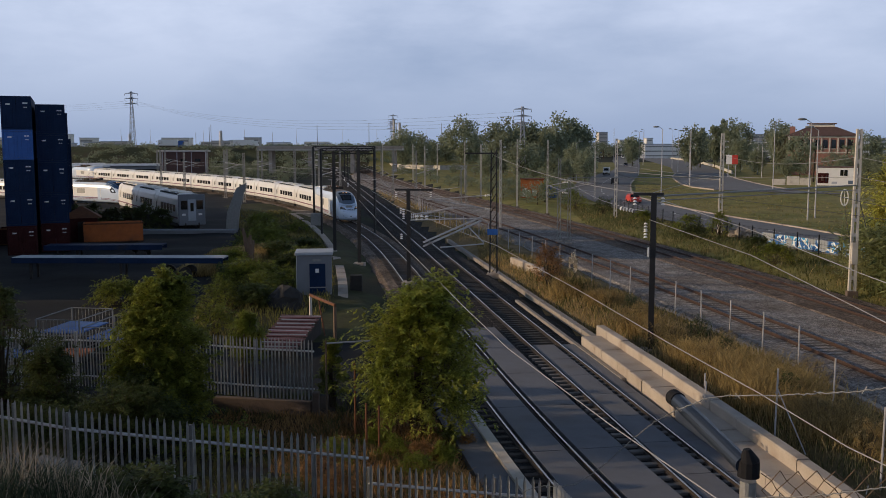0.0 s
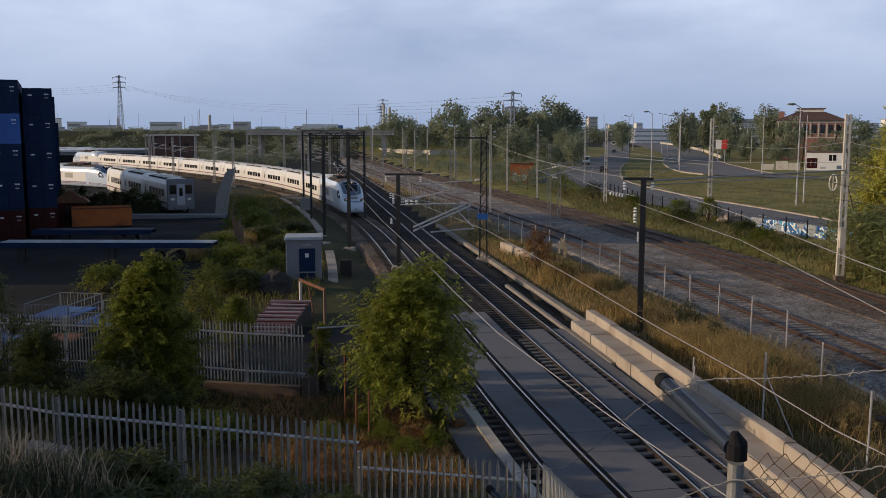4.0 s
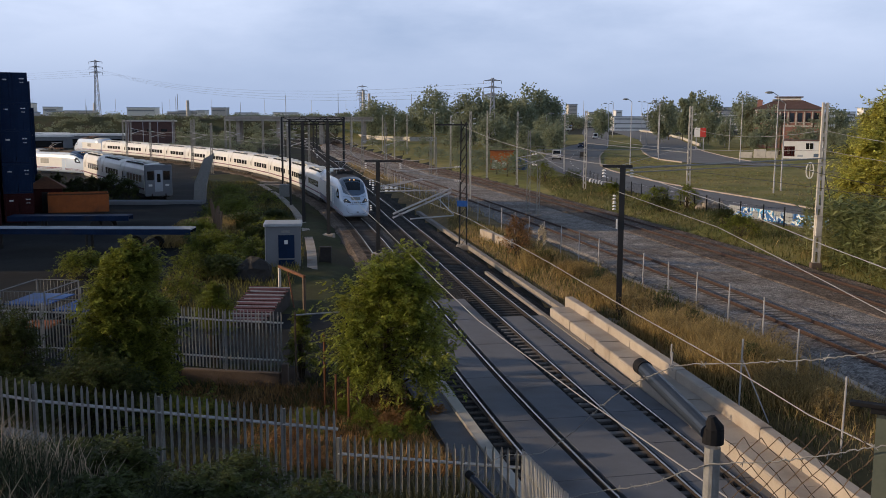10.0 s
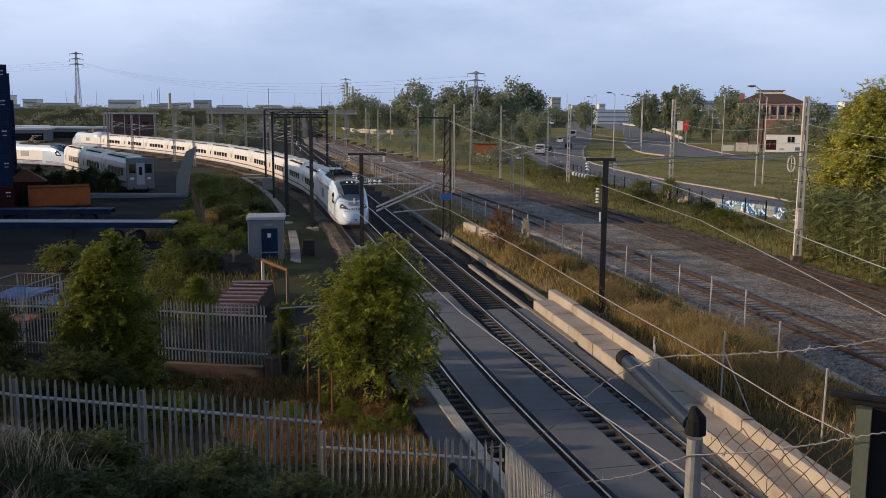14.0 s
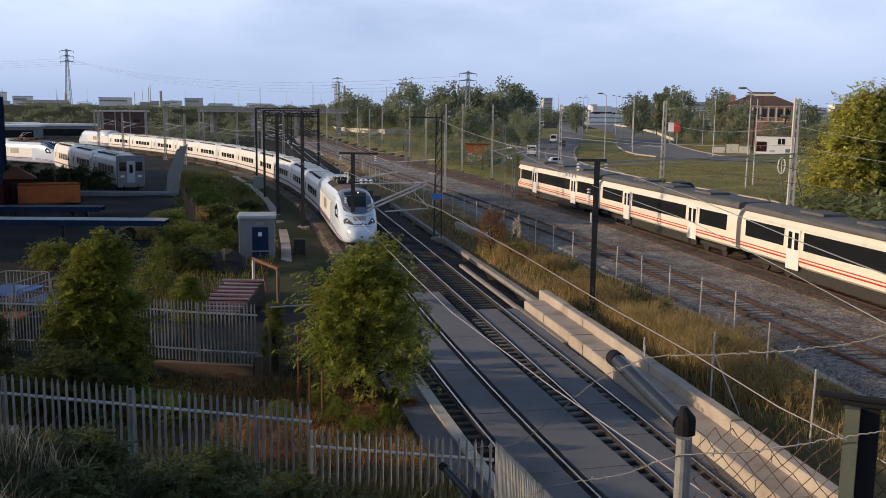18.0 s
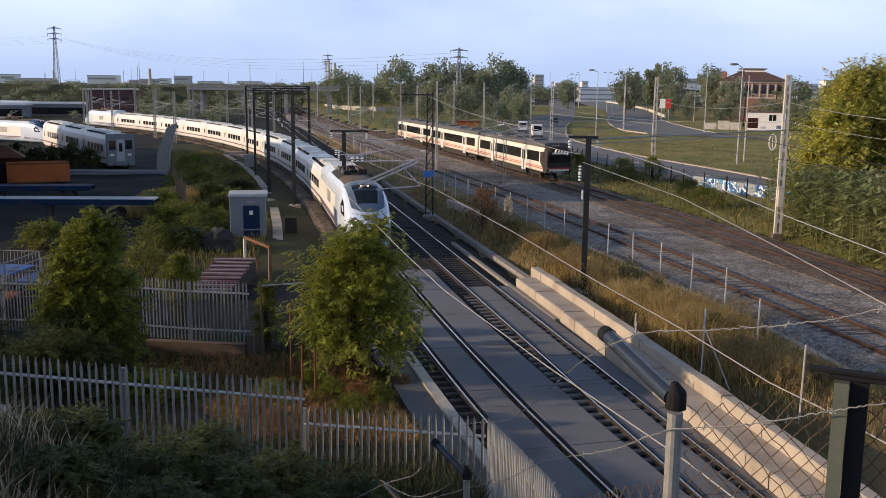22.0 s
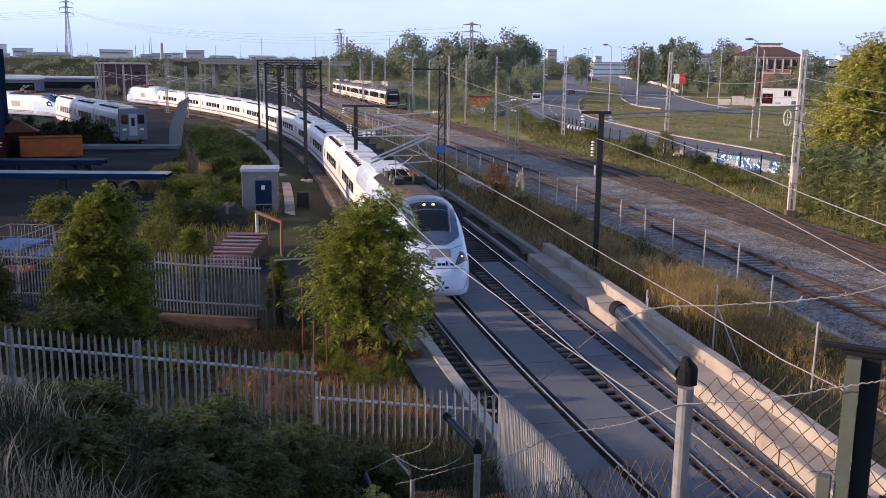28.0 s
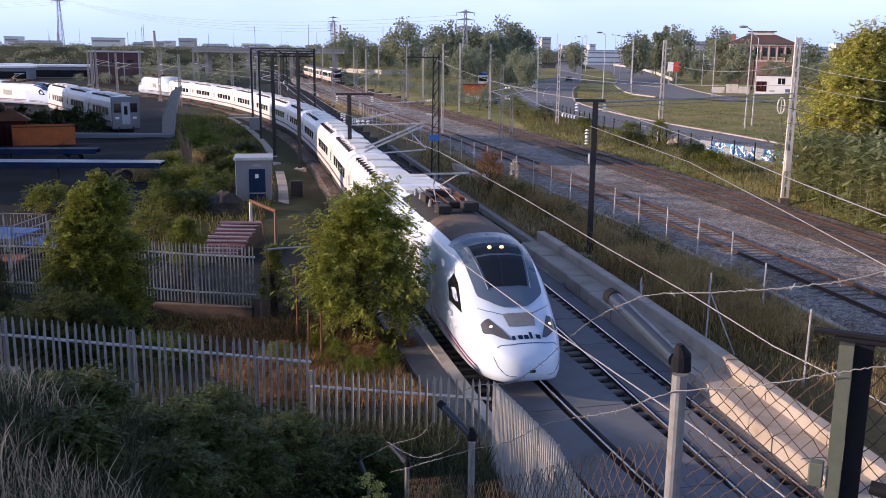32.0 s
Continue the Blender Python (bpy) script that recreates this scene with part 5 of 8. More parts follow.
# ---- the yard on the left ----
def container(name_label, material):
    c = thing("shipping_container", name_label, "shipping container", group="stacked shipping containers")
    L, W, H = 12.19, 2.44, 2.59
    bm = bmesh.new()
    for sx in (-1, 1):
        k = 40
        pts = []
        for i in range(k + 1):
            y = 0.12 + (L - 0.24) * i / k
            o = 0.0 if i % 4 < 2 else 0.036
            pts.append((sx * (W / 2 - 0.02 - o), y))
        loft(bm, [[(x, y, 0.1), (x, y, H - 0.08)] for x, y in pts], False)
    pts = []
    for i in range(17):
        x = -W / 2 + 0.1 + (W - 0.2) * i / 16
        pts.append((x, L - 0.04 - (0.0 if i % 4 < 2 else 0.036)))
    loft(bm, [[(x, y, 0.1), (x, y, H - 0.08)] for x, y in pts], False)
    box(bm, -W / 2 + 0.02, W / 2 - 0.02, 0.05, L - 0.05, H - 0.1, H - 0.03)
    box(bm, -W / 2 + 0.02, W / 2 - 0.02, 0.05, L - 0.05, 0.06, 0.14)
    part("corrugated_shell", bm, material, c)
    bm = bmesh.new()
    for sx in (-1, 1):
        for y in (0.0, L - 0.12):
            box(bm, sx * (W / 2 - 0.06) - 0.06, sx * (W / 2 - 0.06) + 0.06, y, y + 0.12, 0, H)
        for z in (0, H - 0.12):
            box(bm, sx * (W / 2 - 0.05) - 0.05, sx * (W / 2 - 0.05) + 0.05, 0.121, L - 0.121, z, z + 0.118)
    for z in (0.0, H - 0.14):
        box(bm, -W / 2 + 0.121, W / 2 - 0.121, 0.003, 0.1, z, z + 0.14)
    part("frame", bm, material, c)
    for sx in (-1, 1):
        d = part("door", bx(0.02 * sx if sx > 0 else -1.08, 1.08 if sx > 0 else -0.02, 0.03, 0.08, 0.16, H - 0.16), material, c)
        for x in (0.3, 0.75):
            part("lock_rod", rod(bmesh.new(), (sx * x, 0.01, 0.15), (sx * x, 0.01, H - 0.15), 0.022, n=5), material, d)
    for x, z, w, h in ((-0.8, 1.9, 0.35, 0.12), (0.55, 2.0, 0.4, 0.1), (0.6, 1.7, 0.3, 0.06)):
        part("marking_bar", bx(x, x + w, -0.002, 0.028, z, z + h), "white", c)
    return c


PROTO = {}


def stack(x, y, turn, tiers, tall=()):
    z = 0.05
    for k, m in enumerate(tiers):
        label = {"navy": "dark navy corrugated shipping container in a stack", "blue": "bright blue corrugated shipping container in a stack", "maroon": "dark red corrugated shipping container at the foot of a stack"}[m]
        at = pose(x, y, z, 0, 0, turn)
        if m not in PROTO:
            PROTO[m] = container(label, m)
            PROTO[m].matrix_world = at
            z += 2.6
        else:
            c = copy_thing(PROTO[m], at)
            if k in tall:
                c.scale = (1, 1, 1.115)
            z += 2.9 if k in tall else 2.6


stack(-50.0, 121.0, 22, ["maroon", "navy", "navy"])
stack(-37.2, 81.6, 22, ["maroon", "navy", "navy", "blue", "navy"], (1, 2, 4))
stack(-35.5, 84.6, 22, ["maroon", "navy", "navy", "navy", "navy"], (2,))
stack(-40.6, 97.8, 23.5, ["navy", "navy", "navy", "navy", "navy"])
stack(-45.0, 109.5, 23.5, ["navy", "navy", "navy", "navy"])
# unseen stacks, added beyond the view to shade the yard
for x, y in ((-47.5, 80), (-44, 69), (-41, 58)):
    stack(x, y, 23.5, ["navy", "maroon", "navy"])


def skip(x, y, turn, w, d, h, material, label):
    s = thing("open_skip", label, "skip container", pose(x, y, 0, 0, 0, turn))
    part("floor_plate", bx(-w / 2, w / 2, 0, d, 0.1, 0.2), "rust", s)
    for a in ((-w / 2, w / 2, 0, 0.08), (-w / 2, w / 2, d - 0.08, d), (-w / 2, -w / 2 + 0.08, 0.081, d - 0.081), (w / 2 - 0.08, w / 2, 0.081, d - 0.081)):
        part("side_wall", bx(a[0], a[1], a[2], a[3], 0.2, h), material, s)
    for k in range(9):
        x = -w / 2 + (k + 0.5) * w / 9
        part("rib", bx(x - 0.05, x + 0.05, -0.07, -0.001, 0.2, h), material, s)
    part("rim", bx(-w / 2 - 0.05, w / 2 + 0.05, -0.08, 0.0, h - 0.12, h + 0.02), "rust", s)


skip(-33.0, 92.4, 20, 5.6, 2.4, 2.0, "orange", "rusty orange open-top skip in the yard")
skip(-41.0, 90.2, 20, 4.4, 2.4, 1.7, "maroon", "dark red open-top skip beside the containers")

hut = thing("small_hut", "small dark hut with a rusty hipped roof", "hut", pose(-36.6, 93.6, 0, 0, 0, 20))
part("wall", bx(-1.5, 1.5, 0, 2.6, 0, 2.4), "maroon", hut)
bm = bmesh.new()
loft(bm, [[(-1.9, -0.4, 2.4), (1.9, -0.4, 2.4), (1.9, 3.0, 2.4), (-1.9, 3.0, 2.4)], [(-0.15, 1.2, 3.5), (0.15, 1.2, 3.5), (0.15, 1.4, 3.5), (-0.15, 1.4, 3.5)]])
part("roof", bm, "rust", hut)
part("door", bx(-0.4, 0.4, -0.03, -0.002, 0.05, 2.05), "under", hut)


def long_bed(x0, y0, x1, y1, z, top, label, posts):
    d = Vector((x1 - x0, y1 - y0))
    b = thing("trailer_bed", label, "trailer", pose(x0, y0, 0, 0, 0, math.degrees(math.atan2(d.y, d.x))))
    L = d.length
    part("deck", bx(0, L, 0, 1.6, z - 0.12, z, 0.02), top, b)
    part("side_beam", bx(0, L, -0.06, -0.002, z - 0.42, z - 0.03), "navy", b)
    part("side_beam", bx(0, L, 1.602, 1.66, z - 0.42, z - 0.03), "navy", b)
    for k in range(int(L / 1.4)):
        part("cross_member", bx(0.3 + k * 1.4, 0.42 + k * 1.4, 0, 1.6, z - 0.35, z - 0.121), "navy", b)
    for p in posts:
        for yy in (0.15, 1.3):
            part("leg", bx(p, p + 0.16, yy, yy + 0.16, 0, z - 0.35), "under", b)
    for p in (L * 0.72, L * 0.82):
        for yy in (0.1, 1.5):
            part("wheel", rod(bmesh.new(), (p, yy - 0.12, 0.45), (p, yy + 0.12, 0.45), 0.45, n=14), "under", b)


long_bed(-33.8, 78, -24.0, 78.6, 1.3, "navy", "dark blue flatbed trailer parked in the yard", (1.0, 2.6))
long_bed(-31.5, 67.2, -16.1, 67.0, 1.6, "roof_pale", "pale-topped flatbed trailer parked in the yard", (1.2, 7.8))

# relay hut
rh = thing("relay_hut", "small grey equipment hut with a blue door and pale flat roof", "equipment hut", pose(-8.45, 59.6, -0.1, 0, 0, 6))
part("wall", bx(-1.1, 1.1, 0, 2.0, 0, 2.75), "render_grey", rh)
part("roof", bx(-1.22, 1.22, -0.15, 2.15, 2.751, 2.95, 0.03), "roof_pale", rh)
dr = part("door", bx(-0.3, 0.72, -0.05, -0.003, 0.12, 2.2), "navy", rh, "dark blue steel door")
part("door_notice", bx(0.08, 0.3, -0.058, -0.051, 1.62, 1.88), "white", dr)
part("door_bar", bx(-0.3, 0.72, -0.062, -0.052, 0.62, 0.7), "steel_dull", dr)
part("vent", bx(-0.1, 0.45, -0.03, -0.002, 2.35, 2.5), "steel_dull", rh)
part("corner_post", bx(-1.14, -1.101, -0.03, 0.1, 0, 2.75), "pale_concrete", rh)

# path and trough beside the curve
PATHW = Line([(-23.5, 136), (-21.2, 130), (-17.8, 120), (-14.8, 107.7), (-11.3, 87.2), (-8.6, 74), (-7.4, 66), (-6.4, 60)], 2, 58, 138)
pw = thing("cable_route", "grey concrete cable route with lids along the curve", "cable trough", kind="structure")
yy = 58.0
while yy < 132:
    part("trough_lid", ribbon(PATHW, [(-0.3, -0.4), (-0.3, 0.1), (0.35, 0.1), (0.35, -0.4)], yy, yy + 1.9, 1.0, True), "concrete", pw)
    yy += 2.0
for (x, y) in ((-19.5, 131), (-20.6, 137)):
    solo("concrete_cover", bx(x - 2.0, x + 2.4, y, y + 0.9, -0.4, 0.12, 0.02), "concrete", "flat concrete chamber cover by the track", "chamber cover", group="chamber covers")
solo("signal_box", bx(-16.2, -14.9, 112, 113.1, -0.3, 1.5, 0.04), "steel_dull", "grey trackside equipment cabinet", "equipment cabinet")
for x, y in ((-6.0, 62),):
    solo("trackside_cabinet", bx(x - 0.4, x + 0.4, y, y + 0.5, -0.3, 1.0, 0.03), "under", "small dark trackside cabinet", "equipment cabinet", group="trackside cabinets")


# ---- steel palisade fences ----
def pale_mesh(h):
    """One steel pale: a W section with a split pointed head."""
    bm = bmesh.new()
    prof = [(-0.028, 0.0), (-0.016, 0.018), (0, 0.004), (0.016, 0.018), (0.028, 0.0)]
    zs = ((0, 1.0), (h - 0.12, 1.0), (h, 0.35))
    front = [[(x * k, y, z) for x, y in prof] for z, k in zs]
    back = [[(x * k, y + 0.006, z) for x, y in prof[::-1]] for z, k in zs]
    loft(bm, [a + b for a, b in zip(front, back)])
    bmesh.ops.recalc_face_normals(bm, faces=bm.faces)
    return bm


PALE = finish(pale_mesh(2.25), "pale", "pale_steel")
PALE_IN = finish(pale_mesh(2.25), "pale", "pale_steel")


def palisade(pts, mesh, material, label, pitch=0.155, post_every=2.62, h=2.25, name="palisade_fence"):
    """A fence along points (x, y, z of its foot)."""
    f = thing(name, label, "palisade fence", group="palisade fences", kind="structure")
    for a, b in zip(pts, pts[1:]):
        a, b = Vector(a), Vector(b)
        d = b - a
        L = math.hypot(d.x, d.y)
        ang = math.atan2(d.y, d.x)
        n = int(L / pitch)
        back = Vector((-math.sin(ang), math.cos(ang), 0)) * 0.055
        for i in range(n):
            u = (i + 0.5) / n
            o = new("pale", mesh)
            o.parent = f
            o.matrix_local = Matrix.Translation(a.lerp(b, u)) @ pose(0, 0, random.uniform(-0.01, 0.01), 0, random.uniform(-0.6, 0.6), math.degrees(ang))
        for z in (0.42, h - 0.42):
            part("fence_rail", rod(bmesh.new(), a + back * 0.85 + Vector((0, 0, z)), back * 0.85 + b + Vector((0, 0, z)), 0.036, n=4), "zinc", f, "zinc fence rail lightened for the sun on it")
        for i in range(int(L / post_every) + 1):
            p = a.lerp(b, min(1, i * post_every / L))
            nrm = Vector((-math.sin(ang), math.cos(ang), 0)) * 0.06
            bm = bmesh.new()
            box(bm, -0.03, 0.03, 0.03, 0.1, -0.3, h - 0.08, m=Matrix.Translation(p) @ pose(0, 0, 0, 0, 0, math.degrees(ang)))
            part("post", bm, material, f)


palisade([(-14.4, 20.3, 2.62), (-8.0, 19.15, 1.92), (-1.62, 19.0, 1.31), ], PALE, "steel_dull", "weathered grey steel palisade fence in the grass")
palisade([(-1.6, 18.6, 0.92), (2.13, 18.0, 0.82)], PALE, "steel_dull", "weathered grey steel palisade fence in the grass")
palisade([(2.15, 18.0, 0.82), (2.24, 14.5, 1.6), (2.3, 12, 2.15), (2.34, 9.5, 2.4)], PALE, "steel_dull", "grey steel palisade fence running along the track")
palisade([(-19.5, 37.0, 0.2), (-9.4, 34.4, 0.44), (-7.0, 33.8, 0.4), (-4.8, 33.4, 0.38)], PALE_IN, "steel", "grey steel palisade fence round the yard", 0.135)
wallp = thing("fence_plinth", "low weathered concrete plinth under the yard fence", "plinth", kind="structure")
part("plinth", bx(-3.9, -0.12, -0.14, 0.14, -0.6, 0.36, 0.02, m=pose(-4.8, 33.4, 0, 0, 0, -10.3)), "old_plaster", wallp)
part("end_pillar", bx(-4.85, -4.62, 33.2, 33.5, -0.6, 0.72, 0.02), "old_plaster", wallp)
for x, y, z, h in ((-4.3, 33.0, 0.7, 2.0), (-2.95, 29.8, 0.9, 1.75), (-2.45, 28.2, 0.95, 0.8), (-2.0, 27.4, 1.0, 0.9)):
    h += z - ground_z(x, y)
    ps = thing("fence_post", "thin rusty steel fence post in dry grass", "fence post", pose(x, y, ground_z(x, y) - 0.3), "old fence posts")
    part("post", rod(bmesh.new(), (0, 0, 0), (0, 0, h + 0.3), 0.035, n=7), "rust" if x > -4 else "wood", ps)
solo("fence_top_rail", rod(bmesh.new(), (-4.3, 33, 2.6), (-0.2, 33.6, 2.75), 0.03, n=6), "steel", "horizontal pale tube behind the tree", "tube")
# sheet-metal frame by the fence
fr = thing("steel_frame", "rusty upright steel frame beside the yard", "steel frame", pose(-6.9, 47.2, 0, 0, 0, -62))
for x in (0, 3.4):
    part("upright", bx(x - 0.06, x + 0.06, -0.06, 0.06, -0.2, 2.0), "pale_concrete" if x == 0 else "wood", fr)
part("top_bar", bx(-0.06, 3.46, -0.05, 0.05, 2.001, 2.13), "rust", fr)
part("brace", rod(bmesh.new(), (1.2, 0, 2.0), (2.0, 0, 0.3), 0.04, n=5), "rust", fr)

# stack of old tiles and sheet on pallets
ts = thing("stacked_sheets", "pile of reddish bars and sheets in rows", "sheet pile", pose(-7.75, 42.0, -0.1, 0, 0, -4))
for k in range(44):
    z = 0.52 + 0.013 * k + random.uniform(-0.02, 0.02)
    bm = bmesh.new()
    box(bm, -0.95 + random.uniform(-0.12, 0.12), 0.95 + random.uniform(-0.12, 0.12), -0.02, 0.03, 0, 0.045, m=pose(0, k * 0.12, z, 0, random.uniform(-1, 1), random.uniform(-1.5, 1.5)))
    part("bar", bm, ("mauve", "mauve", "roof_pale", "mauve", "maroon")[k % 5], ts)
bm = bmesh.new()
loft(bm, [[(-1.0, 0.0, 0), (1.0, 0.0, 0), (1.0, 0.0, 0.46), (-1.0, 0.0, 0.46)], [(-1.0, 5.3, 0), (1.0, 5.3, 0), (1.0, 5.3, 1.0), (-1.0, 5.3, 1.0)]])
part("bed", bm, "under", ts)
sk = thing("white_sack", "crumpled white plastic sack on the pile", "sack", pose(-7.75, 47.9, 0.55))
bm = bmesh.new()
bmesh.ops.create_icosphere(bm, subdivisions=3, radius=0.5)
for v in bm.verts:
    v.co *= 1 + 0.35 * noise.noise(v.co * 3)
    v.co.z *= 0.55
part("cloth", bm, "white", sk)
ru = thing("rubble_lump", "pale broken rubble lump in the weeds", "rubble", pose(-10.6, 24.6, ground_z(-10.6, 24.6) + 0.1, 10, 20, 30))
bm = bmesh.new()
box(bm, -0.55, 0.55, -0.35, 0.35, -0.1, 0.35, 0.06)
for v in bm.verts:
    v.co += noise.noise_vector(v.co * 2.3) * 0.12
part("lump", bm, "concrete", ru)


def cage(x, y, turn, w, d, h, material, label):
    c = thing("wire_cage_trolley", label, "cage trolley", pose(x, y, ground_z(x, y) - 0.03, 0, 0, turn), "metal cages in the yard")
    for sx in (0, w):
        for sy in (0, d):
            part("post", bx(sx - 0.03, sx + 0.03, sy - 0.03, sy + 0.03, 0, h), material, c)
    bm = bmesh.new()
    for sy in (0, d):
        for z in (0.1, h / 2, h):
            rod(bm, (0, sy, z), (w, sy, z), 0.022, n=4)
        for k in range(1, 12):
            rod(bm, (w * k / 12, sy, 0.1), (w * k / 12, sy, h), 0.01, n=3)
    for sx in (0, w):
        for z in (0.1, h):
            rod(bm, (sx, 0, z), (sx, d, z), 0.03, n=4)
    part("mesh_panel", bm, material, c)
    part("top_sheet", bx(0.06, w - 0.06, 0.1, d * 0.9, h * 0.55, h * 0.55 + 0.05), "blue", c, "blue sheet inside the cage")


cage(-19.4, 43.5, -8, 2.2, 3.2, 1.5, "steel_dull", "grey wire cage trolley with blue sheets")
cage(-16.9, 42.8, -8, 1.8, 3.0, 1.3, "steel_dull", "grey wire cage trolley with blue sheets")
cage(-20.6, 39.6, -8, 2.0, 2.2, 1.1, "steel_dull", "grey wire cage trolley with blue sheets")
solo("orange_sheet", bx(-17.9, -15.8, 40.0, 41.3, 0.5, 0.62, 0.02, m=pose(0, 0, 0)), "orange", "flat rusty orange sheet in the yard", "sheet")
bm = bmesh.new()
bmesh.ops.create_icosphere(bm, subdivisions=3, radius=1.0)
for v in bm.verts:
    v.co += noise.noise_vector(v.co * 1.7) * 0.35
    v.co = Vector((v.co.x * 1.1, v.co.y * 1.1, max(-0.1, v.co.z * 1.1)))
solo("dark_tarpaulin", bm, "under", "crumpled dark tarpaulin heap by the slope", "tarpaulin", pose(-9.6, 55, 0.15))


# ---- parked trains and depot ----
def parked():
    base = EXPRESS[1][0]

    def along(x, y, dx, dy, n, lead):
        d = Vector((dx, dy)).normalized()
        turn = math.degrees(math.atan2(-d.x, d.y))
        s = 0.0
        if lead:
            q = copy_thing(EXPRESS[0][0], pose(x + d.x * 10, y + d.y * 10, 0, 0, 0, turn))
            tagged(q, "white high-speed power car with a blue nose parked in the depot")
            part("nose_cover", nose_patch(lambda v: (-1.3 * min(1, 0.5 + v), 1.3 * min(1, 0.5 + v), -9.0 + 4.6 * v), 0.045, 20, 14), "cover_blue", q, "dark blue nose and windscreen", smooth=True)
            s = 20.2
        for k in range(n):
            q = copy_thing(base, pose(x + d.x * (s + 6.5), y + d.y * (s + 6.5), 0, 0, 0, turn))
            q.scale = (1, 1, 1) if lead else (1.06, 1, 1.2)
            tagged(q, "white low railway coach parked in the depot", group="parked coaches")
            s += 13.15
        return d, turn

    along(-50.4, 151, -0.82, 0.57, 2, True)
    d, turn = along(-29.6, 108.5, -23.0, 42, 3, False)
    e = thing("coach_end", "flat grey end of a parked coach with a door", "coach end", pose(-29.6 - d.x * 0.3, 108.5 - d.y * 0.3, 0, 0, 0, turn))
    e.scale = (1.06, 1, 1.2)
    part("end_panel", bx(-1.46, 1.46, -0.1, 0.2, 0.35, 3.35, 0.08), "render_grey", e)
    for x in (-1.2, 0.5):
        part("window", bx(x, x + 0.7, -0.12, -0.101, 1.9, 2.75), "glass_dark", e)
    part("gangway_door", bx(-0.42, 0.42, -0.14, -0.101, 0.8, 2.85), "roof_pale", e)
    part("door_window", bx(-0.18, 0.18, -0.155, -0.141, 1.7, 2.5), "glass_dark", e)
    for x in (-0.9, 0.9):
        part("tail_plate", bx(x - 0.2, x + 0.2, -0.115, -0.101, 1.3, 1.5), "white", e)
    return turn


parked()
solo("platform_edge", bx(-34.5, -23.0, 101.4, 103.2, -0.4, 0.45, 0.03), "render_grey", "low grey concrete platform edge", "platform", kind="structure")
rw = thing("ramp_wall", "tall grey concrete ramp wall that leans to one side", "ramp wall", pose(-24.4, 104.5, -0.2), kind="structure")
bm = bmesh.new()
loft(bm, [[(-0.3, 0, 0), (1.0, 0, 0), (1.0, 0.5, 0), (-0.3, 0.5, 0)], [(-0.1, 0, 2.4), (1.25, 0, 2.4), (1.25, 0.5, 2.4), (-0.1, 0.5, 2.4)], [(1.0, 0, 5.1), (2.1, 0, 5.7), (2.1, 0.5, 5.7), (1.0, 0.5, 5.1)]])
part("wall_slab", bm, "steel_dull", rw)
for k in range(7):
    p = thing("timber_post", "leaning weathered timber post on the mound", "timber post", pose(-16.2 + k * 0.3, 76 - k * 1.1, 0.4, 0, random.uniform(-10, 4), 0), "timber posts")
    part("post", bx(-0.09, 0.09, -0.09, 0.09, 0, 2.6 - 0.1 * k), "wood", p)

dp = thing("depot_building", "dark red brick depot building with a pale flat roof edge", "building", pose(-73.5, 264, -0.4, 0, 0, 14))
part("wall", bx(-6.6, 6.6, 0, 9, 0, 8.2), "brick", dp)
part("roof", bx(-7.4, 7.2, -0.8, 9.6, 8.201, 8.6), "pale_concrete", dp)
for k in range(4):
    part("downpipe", bx(-6 + k * 3.9, -5.8 + k * 3.9, -0.2, -0.003, 0, 8.1), "steel", dp)
for k in range(3):
    part("window", bx(-5.0 + k * 3.9, -3.4 + k * 3.9, -0.05, -0.002, 5.4, 6.2), "glass_dark", dp)
for k, (x, y, w) in enumerate(((-104, 300, 26), (-128, 312, 24), (-112, 280, 18))):
    g = thing("depot_shed", "long low white depot shed", "shed", pose(x, y, -0.4, 0, 0, 8), "depot sheds")
    part("wall", bx(-w / 2, w / 2, 0, 8, 0, 3.4), "render_grey", g)
    part("roof", bx(-w / 2 - 0.4, w / 2 + 0.4, -0.5, 8.5, 3.401, 4.0), "white", g)
    part("gate", bx(-w / 2 + 1, w / 2 - 1, -0.05, -0.002, 0.3, 2.4), "glass_dark", g)


# ---- beyond the outer track: road, walls, houses ----
def road_x(y, f):
    return float(np.interp(y, ROAD[2], ROAD[0]) * (1 - f) + np.interp(y, ROAD[2], ROAD[1]) * f)


# slip road to the right
bm = bmesh.new()
loft(bm, [[(b, y, 0.09), (a, y, 0.09)] for a, y, b in ((186, 800, 166), (152.7, 643, 133), (138, 526, 116), (114, 400, 96), (93, 310, 76), (86.5, 285, 69), (81.5, 260, 63.5), (76.5, 228, 57.5), (74.6, 212, 56), (74, 200, 57.5), (75, 190, 66), (80, 182, 76))], False)
bmesh.ops.recalc_face_normals(bm, faces=bm.faces)
solo("slip_road", bm, "asphalt", "grey asphalt slip road beside the grass", "road", kind="structure")
for pts in (((76, 310), (69, 285), (63.5, 260), (57.5, 228), (56, 212), (57.5, 200)), ((93, 310), (86.5, 285), (81.5, 260), (76.5, 228), (74.6, 212), (74, 200))):
    kb = thing("slip_kerb", "pale kerb along the slip road", "kerb", kind="structure")
    for a, b in zip(pts, pts[1:]):
        bm = bmesh.new()
        loft(bm, [[(p[0], p[1], -0.1), (p[0], p[1], 0.22), (p[0] + 0.4, p[1], 0.22), (p[0] + 0.4, p[1], -0.1)] for p in (a, b)])
        bmesh.ops.recalc_face_normals(bm, faces=bm.faces)
        part("kerb_stone", bm, "concrete", kb)
